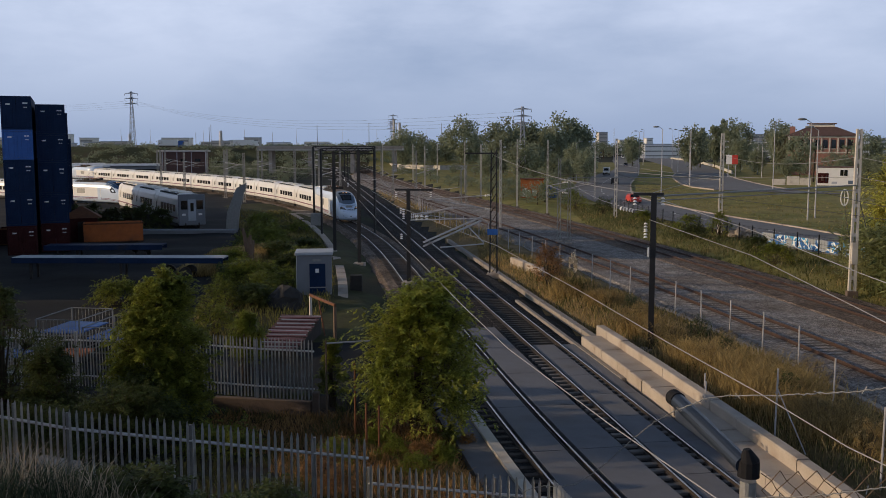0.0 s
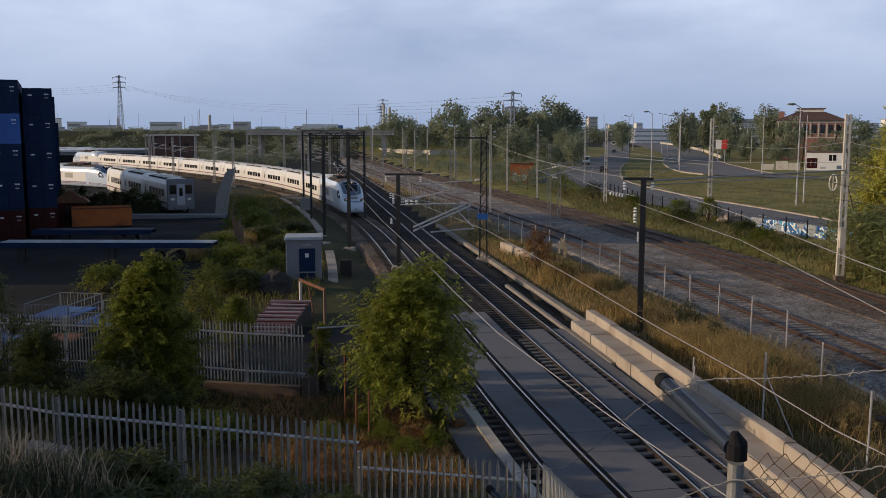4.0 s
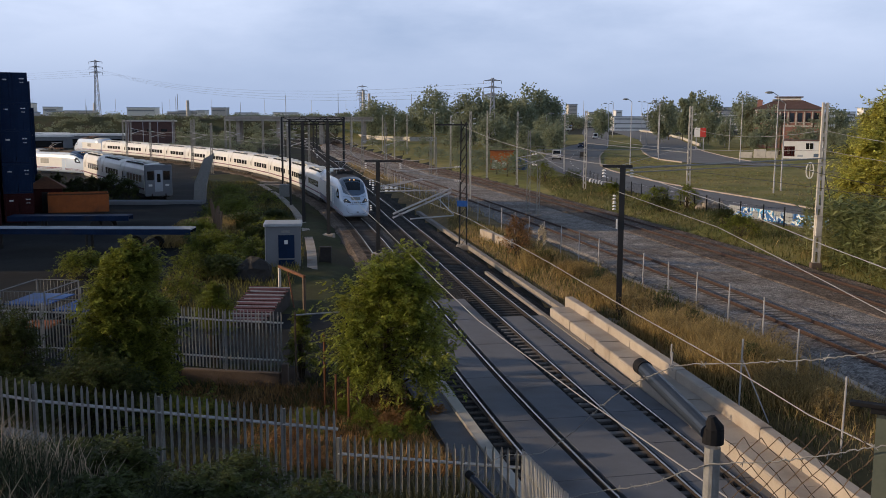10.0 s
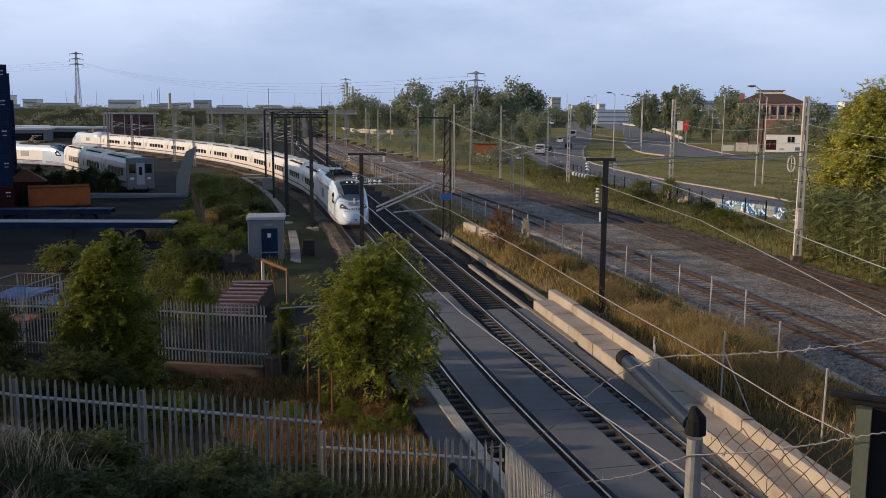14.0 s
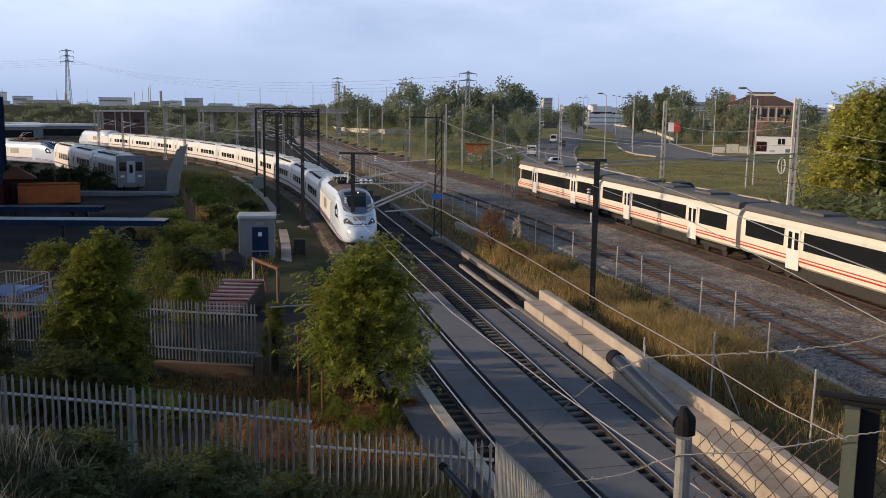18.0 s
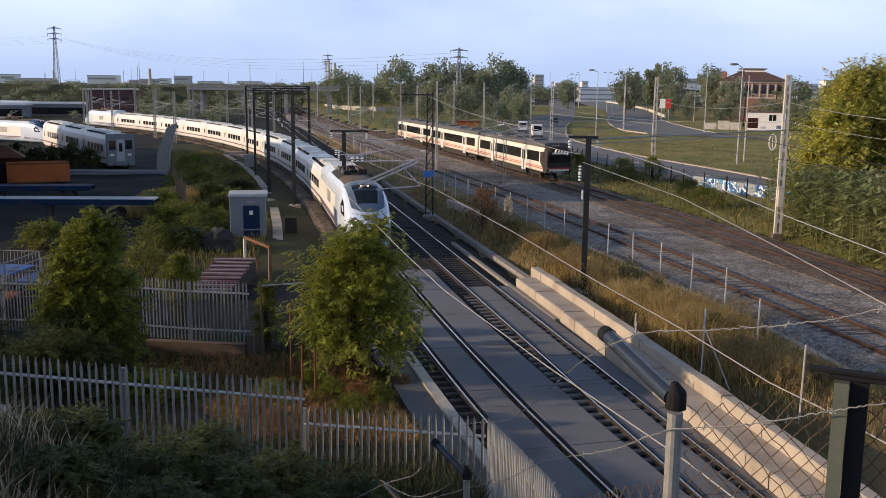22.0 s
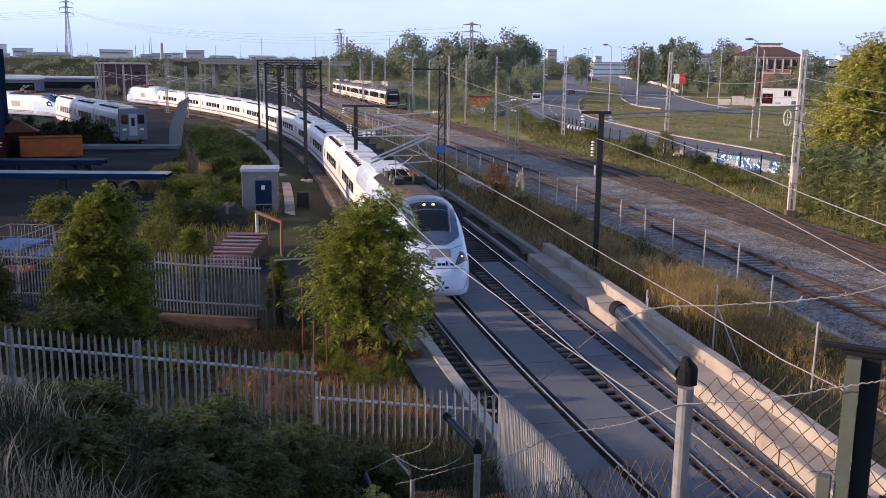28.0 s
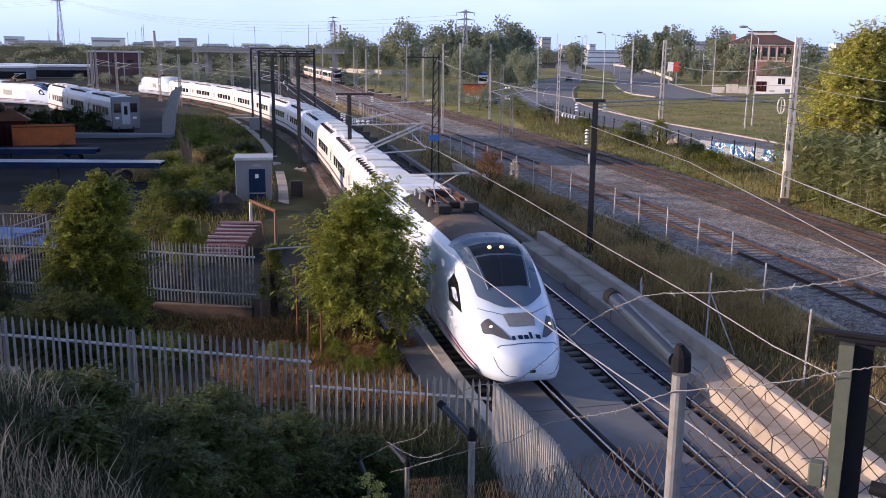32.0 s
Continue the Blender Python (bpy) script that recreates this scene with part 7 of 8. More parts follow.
# ---- plants ----
class Leaves:
    """Gathers many small flat pieces into one mesh."""

    def __init__(self, seed):
        self.v, self.f, self.r, self.n = [], [], np.random.RandomState(seed), 0

    def quads(self, P, U, W):
        """Leaves with foot P, way U (length in it) and half-width W: pointed at both ends."""
        k = len(P)
        v = np.stack([P, P + U * 0.45 + W, P + U, P + U * 0.45 - W], 1).reshape(-1, 3)
        self.v.append(v)
        i = np.arange(k)[:, None] * 4 + np.arange(4)[None] + self.n
        self.f.append(i)
        self.n += 4 * k

    def fronds(self, P, D, length, pairs, leaf, width):
        """Feathered leaves: a curved stem with leaflets on both sides."""
        k = len(P)
        D = D / np.linalg.norm(D, axis=1)[:, None]
        side = np.cross(D, np.array([0, 0, 1.0]) + self.r.normal(0, 0.35, (k, 3)))
        side /= np.linalg.norm(side, axis=1)[:, None] + 1e-9
        Ls = length * self.r.uniform(0.7, 1.25, (k, 1))
        for j in range(pairs):
            u = (j + 0.6) / pairs
            base = P + D * Ls * u + np.array([0, 0, -0.35]) * Ls * u * u
            for s in (-1, 1):
                way = side * s + D * 0.5 + self.r.normal(0, 0.18, (k, 3)) + np.array([0, 0, -0.25])
                way /= np.linalg.norm(way, axis=1)[:, None]
                l = leaf * self.r.uniform(0.7, 1.2, (k, 1)) * (1 - 0.4 * abs(u - 0.45))
                W = np.cross(way, side * 0.3 + np.array([0, 0, 1.0]))
                W /= np.linalg.norm(W, axis=1)[:, None] + 1e-9
                self.quads(base, way * l, W * width * 0.5)

    def blades(self, P, H, lean, width):
        """Grass blades in two joints."""
        k = len(P)
        a = self.r.uniform(0, 2 * np.pi, k)
        d = np.stack([np.cos(a), np.sin(a), np.zeros(k)], 1)
        b = self.r.uniform(0, 2 * np.pi, k)
        W = np.stack([np.cos(b), np.sin(b), np.zeros(k)], 1) * width * self.r.uniform(0.6, 1.3, (k, 1))
        H = H[:, None]
        L = lean * self.r.uniform(0.2, 1.2, (k, 1)) * H
        up = np.array([0, 0, 1.0])
        m, t = P + d * L * 0.35 + up * H * 0.55, P + d * L + up * H * (1 - 0.3 * lean)
        v = np.stack([P - W, P + W, m + W * 0.8, m - W * 0.8, t], 1).reshape(-1, 3)
        i0 = np.arange(k) * 5 + self.n
        self.v.append(v)
        self.f.append(np.stack([i0, i0 + 1, i0 + 2, i0 + 3], 1))
        self.f.append(np.stack([i0 + 3, i0 + 2, i0 + 4, i0 + 4], 1))
        self.n += 5 * k

    def mesh(self, name, material):
        me = bpy.data.meshes.new(name)
        fs = [tuple(q) if q[2] != q[3] else tuple(q[:3]) for f in self.f for q in f.tolist()]
        me.from_pydata(np.concatenate(self.v).tolist(), [], fs)
        me.materials.append(M[material])
        return me


def leafy_tree(label, x, y, z, h, spread, seed, material, per_tip=12, frond=0.55, leaf=0.15, width=0.05, pairs=6, stems=3, category="tree", low=0.1, name="tree", group="", lean=0.0, dens=1.1):
    """Stems that fork into lobes of arching sprays with small leaves; the outline is uneven and open."""
    t = thing(name, label, category, pose(x, y, z), group)
    rnd_ = random.Random(seed)
    lv = Leaves(seed)
    bm = bmesh.new()
    lobes = []
    n = 9 + stems * 2
    for k in range(n):
        a = 2 * math.pi * (k * 0.382 + rnd_.uniform(-0.06, 0.06))
        f = (k + 0.5) / n
        zz = h * (low + 0.12 + (0.80 - low) * f)
        rr = spread * (0.72 - 0.5 * f ** 1.6) * rnd_.uniform(0.55, 1.05) * (0.72 if f < 0.18 else 1.0)
        lobes.append((Vector((math.cos(a) * rr + lean * f * h, math.sin(a) * rr, zz)), spread * rnd_.uniform(0.3, 0.46) * (1.05 - 0.35 * f)))
    for k in range(3 if dens > 3 else 0):
        lobes.append((Vector((lean * h * 0.4 + rnd_.uniform(-0.2, 0.2), rnd_.uniform(-0.5, 0.1) * spread, h * (0.32 + 0.15 * k))), spread * 0.42))
    n = len(lobes)
    base = [Vector((math.cos(2.4 * q) * 0.05 * h / 3, math.sin(2.4 * q) * 0.05 * h / 3, -0.3)) for q in range(stems)]
    for k, (c, r) in enumerate(lobes):
        b = base[k % stems]
        m = b.lerp(c, 0.5) + Vector((-c.x * 0.16, -c.y * 0.16, h * 0.08))
        r0 = 0.012 * h + 0.008
        rod(bm, b, m, r0, r0 * 0.65, n=6)
        rod(bm, m, c, r0 * 0.65, r0 * 0.3, n=5)
    per = max(5, int(per_tip * dens))
    C = np.array([list(c) for c, _ in lobes])
    R = np.array([r for _, r in lobes])
    idx = np.repeat(np.arange(n), per)
    d = lv.r.normal(0, 1, (len(idx), 3))
    d /= np.linalg.norm(d, axis=1)[:, None]
    d[:, 2] = d[:, 2] * 0.8 + 0.25
    P = C[idx] + d * R[idx][:, None] * lv.r.uniform(0.0, 0.8, (len(idx), 1))
    P[:, 2] = np.maximum(P[:, 2], 0.06)
    out = P - np.array([lean * h * 0.3, 0, h * 0.38])
    out /= np.linalg.norm(out, axis=1)[:, None] + 1e-9
    way = d * 0.55 + out * 0.6 + lv.r.normal(0, 0.28, d.shape) + np.array([0, 0, 0.42])
    way /= np.linalg.norm(way, axis=1)[:, None]
    L = R[idx][:, None] * lv.r.uniform(0.7, 1.7, (len(idx), 1))
    for q in range(0, len(idx), 2):
        a = Vector(P[q])
        rod(bm, lobes[idx[q]][0], a + Vector(way[q]) * float(L[q, 0]) * 0.6, 0.004 + 0.0022 * h, 0.003, n=3)
    part("trunk", bm, "bark", t, "grey-brown stems and twigs")
    for j in range(6):
        u = (j + 0.6) / 6
        foot = P + way * L * u + np.array([0, 0, -0.28]) * L * u * u
        side = np.cross(way, lv.r.normal(0, 1, way.shape))
        side /= np.linalg.norm(side, axis=1)[:, None] + 1e-9
        lv.fronds(foot, way * 0.6 + side * 0.9, frond * 0.55 * (1.1 - 0.5 * u), max(2, pairs - 1), leaf * 0.72, width * 0.85)
    part("crown", lv.mesh("crown", material), material, t, "crown of small feathery leaves", kind="stuff")
    return t


def scatter(n, x0, x1, y0, y1, seed, keep=None, patch=0.0):
    r = np.random.RandomState(seed)
    P = np.stack([r.uniform(x0, x1, n), r.uniform(y0, y1, n)], 1)
    out = [(x, y, ground_z(x, y)) for x, y in P if (keep is None or keep(x, y)) and (not patch or noise.noise(Vector((x * 0.5, y * 0.5, seed))) > patch)]
    return np.array(out)


def grass(name, label, P, height, lean, width, material, seed, vary=0.5):
    lv = Leaves(seed)
    hs = height * lv.r.uniform(1 - vary, 1 + vary, len(P))
    lv.blades(P - np.array([0, 0, 0.04]), hs, lean, width)
    solo(name, lv.mesh(name, material), material, label, "grass", kind="stuff")


def keep_left(x, y):
    return x < RUN_A.x(max(y, -30)) - 2.9


def mid_strip(x, y):
    return (WALL.x(y) + 1.5 if y < 47 else RUN_B.x(y) + 3.6) < x < FEN.x(min(max(y, 27), 149)) - 0.3


# trees in the yard
for label, x, y, top, spread, seed, material, tips, frond, leaf, width, stems, kind_, dens, low_, lean in (
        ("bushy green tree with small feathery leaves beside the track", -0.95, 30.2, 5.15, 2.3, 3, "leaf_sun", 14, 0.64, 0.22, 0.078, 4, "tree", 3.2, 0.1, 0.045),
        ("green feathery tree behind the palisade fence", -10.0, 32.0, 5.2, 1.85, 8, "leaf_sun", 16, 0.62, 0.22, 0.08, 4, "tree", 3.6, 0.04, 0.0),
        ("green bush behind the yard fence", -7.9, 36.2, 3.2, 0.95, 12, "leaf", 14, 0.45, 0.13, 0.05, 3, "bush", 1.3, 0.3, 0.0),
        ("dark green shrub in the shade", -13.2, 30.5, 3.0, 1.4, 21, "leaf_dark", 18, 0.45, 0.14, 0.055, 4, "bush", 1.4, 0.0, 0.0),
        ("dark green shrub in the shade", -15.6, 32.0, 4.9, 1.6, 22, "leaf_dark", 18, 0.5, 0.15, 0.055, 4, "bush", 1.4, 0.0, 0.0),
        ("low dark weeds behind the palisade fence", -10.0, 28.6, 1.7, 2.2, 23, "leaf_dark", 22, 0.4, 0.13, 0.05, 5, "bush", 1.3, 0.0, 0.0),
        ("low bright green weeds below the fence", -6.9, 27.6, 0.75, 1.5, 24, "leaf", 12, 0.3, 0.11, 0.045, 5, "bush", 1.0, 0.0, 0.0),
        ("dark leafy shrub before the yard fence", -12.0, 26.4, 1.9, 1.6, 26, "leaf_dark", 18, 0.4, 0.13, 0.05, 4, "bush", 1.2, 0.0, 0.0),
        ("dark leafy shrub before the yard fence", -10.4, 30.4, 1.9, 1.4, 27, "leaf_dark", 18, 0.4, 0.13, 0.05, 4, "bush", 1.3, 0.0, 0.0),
        ("green shrub beside the yard fence", -4.3, 34.6, 2.5, 0.6, 25, "leaf", 10, 0.4, 0.12, 0.05, 3, "bush", 1.1, 0.1, 0.0)):
    foot = ground_z(x, y) - 0.05
    leafy_tree(label, x, y, foot, top - foot, spread, seed, material, tips, frond, leaf, width, 6, stems, kind_, low=low_, name=kind_, lean=lean, dens=dens)
for k, (x, y, h, s) in enumerate(((-13.5, 62, 3.2, 2.4), (-11.5, 55, 2.2, 2.0), (-16.5, 72, 2.6, 2.6), (-14.5, 80, 2.2, 2.2), (-17.5, 92, 2.6, 2.6), (-15, 66, 2.0, 2.2), (-19.5, 100, 2.2, 2.4), (-13.0, 88, 1.4, 1.8), (-22.5, 113, 2.4, 2.6), (-12.5, 74, 1.4, 2.0), (-20, 56, 2.4, 2.4))):
    leafy_tree("green scrub bush on the embankment", x, y, ground_z(x, y) - 0.1, h * 0.5, s * 0.75, 40 + k, "leaf_dark" if k % 2 else "leaf", 12, 0.6, 0.22, 0.09, 4, 4, "bush", name="bush", group="scrub on the embankment")
# dark bushes added in place of the dim smooth bank before the coaches
for k, x in enumerate((-44.5, -42.6, -40.6, -38.6, -36.6, -34.8, -33.0)):
    leafy_tree("added dark bush standing in for the bank before the coaches", x, 107.2 + 0.1 * k, -0.2, 2.5 + 0.3 * (k % 3), 1.7, 460 + k, "leaf_dark", 9, 0.6, 0.28, 0.13, 5, 3, "bush", low=0.0, name="bush", group="hedge before the coaches")
for k, (x, y, h, s) in enumerate(((-13, 66, 1.2, 1.6), (-15.2, 69, 1.3, 1.7), (-12.2, 78, 1.0, 1.5), (-15.6, 86, 1.2, 1.8), (-18.5, 96, 1.3, 2.0), (-19, 88, 1.5, 1.8), (-16.4, 104, 1.2, 1.8), (-21, 108, 1.5, 2.0), (-10.6, 63, 1.2, 1.5), (-11.6, 58.5, 1.6, 1.5), (-13.2, 54.5, 1.5, 1.7), (-12, 48, 1.4, 1.5))):
    leafy_tree("leafy green bush on the bank of the curve", x, y, ground_z(x, y) - 0.15, h, s, 480 + k, "leaf", 8, 0.5, 0.2, 0.085, 4, 3, "bush", low=0.0, name="bush", group="bushes on the bank")
# unseen trees added on the left to block the low sun from slab and slope
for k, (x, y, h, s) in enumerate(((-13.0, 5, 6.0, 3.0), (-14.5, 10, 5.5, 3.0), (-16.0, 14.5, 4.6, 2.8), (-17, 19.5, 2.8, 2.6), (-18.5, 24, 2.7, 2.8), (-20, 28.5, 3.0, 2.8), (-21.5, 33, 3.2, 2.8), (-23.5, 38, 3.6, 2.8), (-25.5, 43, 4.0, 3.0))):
    leafy_tree("unseen leafy tree added to shade slab and slope", x, y, float(np.interp(y, HILL_Y, HILL_Z)) - 0.2, h, s, 60 + k, "leaf_dark", 12, 0.8, 0.38, 0.2, 4, 5, group="trees beside the yard", dens=0.8)

# right side: big yellow-green tree and cane
for x, y, h, spread, seed, tips in ((36.6, 71.0, 11.3, 5.0, 90, 62), (34.6, 68.5, 8.2, 3.2, 91, 50), (41.5, 76, 11.5, 5.4, 92, 56), (40.0, 67.0, 8.6, 4.0, 93, 44), (47.5, 84, 10.5, 5.2, 94, 40)):
    leafy_tree("large yellow-green tree beside the outer track", x, y, 0, h, spread, seed, "leaf_yellow", tips, 0.85, 0.34, 0.16, 5, 5)
lv = Leaves(95)
P = scatter(3000, 28.2, 40, 44, 69, 95, lambda x, y: x > RUN_D.x(y) + 3.2 + max(0, (y - 56)) * 0.22)
for j in range(9):
    f = (j + 0.5) / 9
    hh = 4.3 * lv.r.uniform(0.75, 1.1, len(P))
    Q = P + np.stack([0 * hh, 0 * hh, hh * f], 1)
    a = lv.r.uniform(0, 2 * np.pi, len(P))
    U = np.stack([np.cos(a) * 0.75, np.sin(a) * 0.75, lv.r.uniform(-0.3, 0.4, len(P))], 1) * lv.r.uniform(0.8, 1.5, (len(P), 1))
    W = np.stack([-np.sin(a), np.cos(a), 0 * a], 1) * 0.11
    lv.quads(Q, U, W)
lv.blades(P, 4.4 * lv.r.uniform(0.75, 1.1, len(P)), 0.12, 0.012)
solo("giant_cane", lv.mesh("giant_cane", "reed"), "reed", "dense stand of tall grey-green cane", "cane", kind="stuff")

# rough grass
grass("dry_strip_grass", "tall dry yellow grass between the railways", scatter(32000, 3, 16.5, 24, 92, 101, mid_strip), 0.42, 0.55, 0.012, "straw", 101)
grass("green_strip_grass", "patches of green weeds in the dry grass", scatter(16000, 3, 15, 26, 92, 102, mid_strip, 0.0), 0.42, 0.6, 0.016, "grass", 102)
grass("far_strip_grass", "dry grass beside the far tracks", scatter(12000, -22, 8, 92, 230, 103, lambda x, y: RUN_B.x(y) + 4.0 < x < RUN_C.x(y) - 2.2), 0.7, 0.5, 0.03, "straw", 103)
grass("bank_grass", "dry brown grass below the yard fence", scatter(22000, -8.4, 2.2, 21, 33.2, 104, lambda x, y: keep_left(x, y) and (x > -4.9 + max(0, 25 - y) * 0.7 or (y > 27.5 and x > -8.4))), 0.36, 0.9, 0.011, "brown_grass", 104)
grass("bank_weeds", "green weeds below the yard fence", scatter(20000, -16, 1.8, 19.5, 36, 105, keep_left, -0.1), 0.38, 0.7, 0.014, "grass", 105)
grass("slope_grass", "green grass on the near slope with shade in its colour", scatter(75000, -13, 2.0, 5.5, 19.5, 106, lambda x, y: x < 2.1 and x > -1.5 - 0.62 * y), 0.44, 0.8, 0.008, "grass_dark", 106)
grass("slope_straw", "tall pale dry stalks on the near slope", scatter(10000, -8, -1.6, 5.0, 10.5, 107, lambda x, y: x < -1.0 - 0.16 * y, -0.15), 0.6, 0.55, 0.006, "dull_straw", 107)
grass("slope_brown", "brown dry grass beside the wire fence", scatter(9000, -0.3, 2.3, 7, 15, 108, None), 0.24, 0.9, 0.007, "brown_grass", 108)
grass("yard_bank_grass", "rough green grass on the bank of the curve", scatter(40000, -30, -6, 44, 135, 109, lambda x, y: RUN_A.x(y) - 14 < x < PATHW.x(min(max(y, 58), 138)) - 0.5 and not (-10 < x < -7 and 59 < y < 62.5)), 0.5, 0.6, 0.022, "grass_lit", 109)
grass("mound_straw", "sunlit orange dry grass on a mound", scatter(6000, -21, -15, 68, 84, 110), 0.8, 0.6, 0.022, "straw", 110)
grass("verge_grass", "green and brown weeds along the outer track", scatter(30000, 18, 32, 48, 150, 111, lambda x, y: RUN_D.x(y) + 2.7 < x < road_x(y, 0) - 0.4), 0.42, 0.7, 0.022, "grass_mid", 111)
grass("verge_straw", "dry stalks along the outer track", scatter(3500, 18, 34, 46, 150, 112, lambda x, y: RUN_D.x(y) + 2.4 < x < road_x(y, 0) - 0.4, 0.1), 0.6, 0.6, 0.022, "straw", 112)
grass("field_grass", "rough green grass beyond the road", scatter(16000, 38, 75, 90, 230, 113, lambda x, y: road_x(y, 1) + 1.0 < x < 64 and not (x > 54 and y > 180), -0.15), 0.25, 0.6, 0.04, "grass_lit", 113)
grass("field_straw", "dry patches in the grass beyond the road", scatter(6000, 38, 75, 90, 230, 114, lambda x, y: road_x(y, 1) + 1.0 < x < 64 and not (x > 54 and y > 180), 0.15), 0.25, 0.6, 0.04, "straw", 114)
grass("ballast_weeds", "low brown weeds growing through the ballast", scatter(9000, 8, 34, 22, 110, 115, lambda x, y: RUN_C.x(y) - 2.2 < x < RUN_D.x(y) + 2.6, 0.22), 0.16, 1.0, 0.012, "brown_grass", 115)
grass("ballast_green", "sparse green weeds beside the rusty rails", scatter(5000, 8, 34, 22, 110, 116, lambda x, y: RUN_C.x(y) + 1.0 < x < RUN_D.x(y) + 2.6, 0.33), 0.2, 0.9, 0.012, "grass", 116)
rs = random.Random(500)
for k in range(22):
    y = 26.5 + k * 1.35 + rs.uniform(-0.4, 0.4)
    lo_, hi_ = WALL.x(min(y, 46)) + 2.0, FEN.x(max(y, 27)) - 0.5
    x = lo_ + (hi_ - lo_) * rs.uniform(0.15, 0.95)
    leafy_tree("dry golden-brown fluffy shrub between the railways", x, y, ground_z(x, y) - 0.1, rs.uniform(0.75, 1.35), rs.uniform(0.6, 0.95), 510 + k, "straw" if k % 5 else "leaf_dark", 5, 0.3, 0.12, 0.018, 6, 3, "bush", low=0.0, name="bush", group="dry shrubs in the strip")
for k in range(12):
    x, y = rs.uniform(-5.5, 1.0), rs.uniform(21, 31)
    leafy_tree("low brown and green weeds beside the slab", x, y, ground_z(x, y) - 0.05, rs.uniform(0.4, 0.8), rs.uniform(0.4, 0.7), 560 + k, "brown_grass" if k % 2 else "leaf", 6, 0.3, 0.11, 0.03, 5, 3, "weed", low=0.0, name="weed", group="weeds beside the slab")
# clumps of pampas and a dry bush in the strip
for k, (x, y, s) in enumerate(((7.9, 60, 1.1), (9.6, 56, 1.0), (10.4, 47, 1.1), (12.4, 37.5, 1.5), (11.6, 34.2, 1.5), (13.2, 35.2, 1.4), (11.0, 40.5, 1.2), (12.8, 30.5, 1.3))):
    lv = Leaves(200 + k)
    Q = np.stack([x + lv.r.normal(0, 0.5 * s, 2000), y + lv.r.normal(0, 0.7 * s, 2000)], 1)
    Q = np.concatenate([Q, np.array([[ground_z(a, b)] for a, b in Q])], 1)
    lv.blades(Q, 0.95 * s * lv.r.uniform(0.5, 1.25, 2000), 0.7, 0.012)
    solo("grass_tussock", lv.mesh("grass_tussock", "straw"), "straw", "tall tussock of dry golden grass", "grass tussock", group="tussocks", kind="stuff")
leafy_tree("dry brown shrub between the tracks", 7.0, 62.5, 0.1, 2.7, 1.5, 210, "brown_grass", 14, 0.4, 0.14, 0.06, 5, 3, "bush", name="bush")
pg = thing("pampas_grass", "pampas grass with pale plumes beside the track", "pampas grass", pose(8.3, 60.0, 0.1))
lv = Leaves(211)
lv.blades(np.stack([lv.r.normal(0, 0.35, 500), lv.r.normal(0, 0.35, 500), np.zeros(500)], 1), 1.3 * lv.r.uniform(0.5, 1.2, 500), 0.8, 0.014)
part("leaves", lv.mesh("leaves", "grass"), "grass", pg, kind="stuff")
lv = Leaves(212)
for k in range(5):
    a = Vector((random.uniform(-0.3, 0.3), random.uniform(-0.3, 0.3), 1.3 + 0.15 * k))
    n = 120
    Q = np.array(a)[None] + np.stack([lv.r.normal(0, 0.02, n), lv.r.normal(0, 0.02, n), lv.r.uniform(0, 0.7, n)], 1)
    U = np.stack([lv.r.normal(0, 0.08, n), lv.r.normal(0, 0.08, n), lv.r.uniform(0.1, 0.2, n)], 1)
    lv.quads(Q, U, np.stack([lv.r.normal(0, 0.015, n), lv.r.normal(0, 0.015, n), np.zeros(n)], 1))
M["plume"] = leaf_mat("plume", (0.6, 0.52, 0.38), (0.5, 0.42, 0.3))
part("plume", lv.mesh("plume", "plume"), "plume", pg, "pale feathery plumes", kind="stuff")

# bushes by the road and the fence
for k, (x, y, h, s, m) in enumerate(((29.2, 99, 2.4, 1.6, "leaf"), (27.5, 105, 1.6, 1.6, "leaf"), (25.6, 96, 1.2, 1.8, "leaf_dark"), (28.2, 84, 1.2, 1.6, "leaf_dark"), (27.0, 76, 1.4, 1.8, "leaf"), (22, 130, 2.0, 1.8, "leaf_dark"), (19.5, 140, 2.4, 2.2, "leaf"), (17, 158, 3.0, 2.6, "leaf"), (25, 118, 1.2, 1.6, "leaf"))):
    leafy_tree("low green roadside bush", x, y, 0, h, s, 230 + k, m, 10, 0.5, 0.2, 0.08, 4, 3, "bush", name="bush", group="roadside bushes")


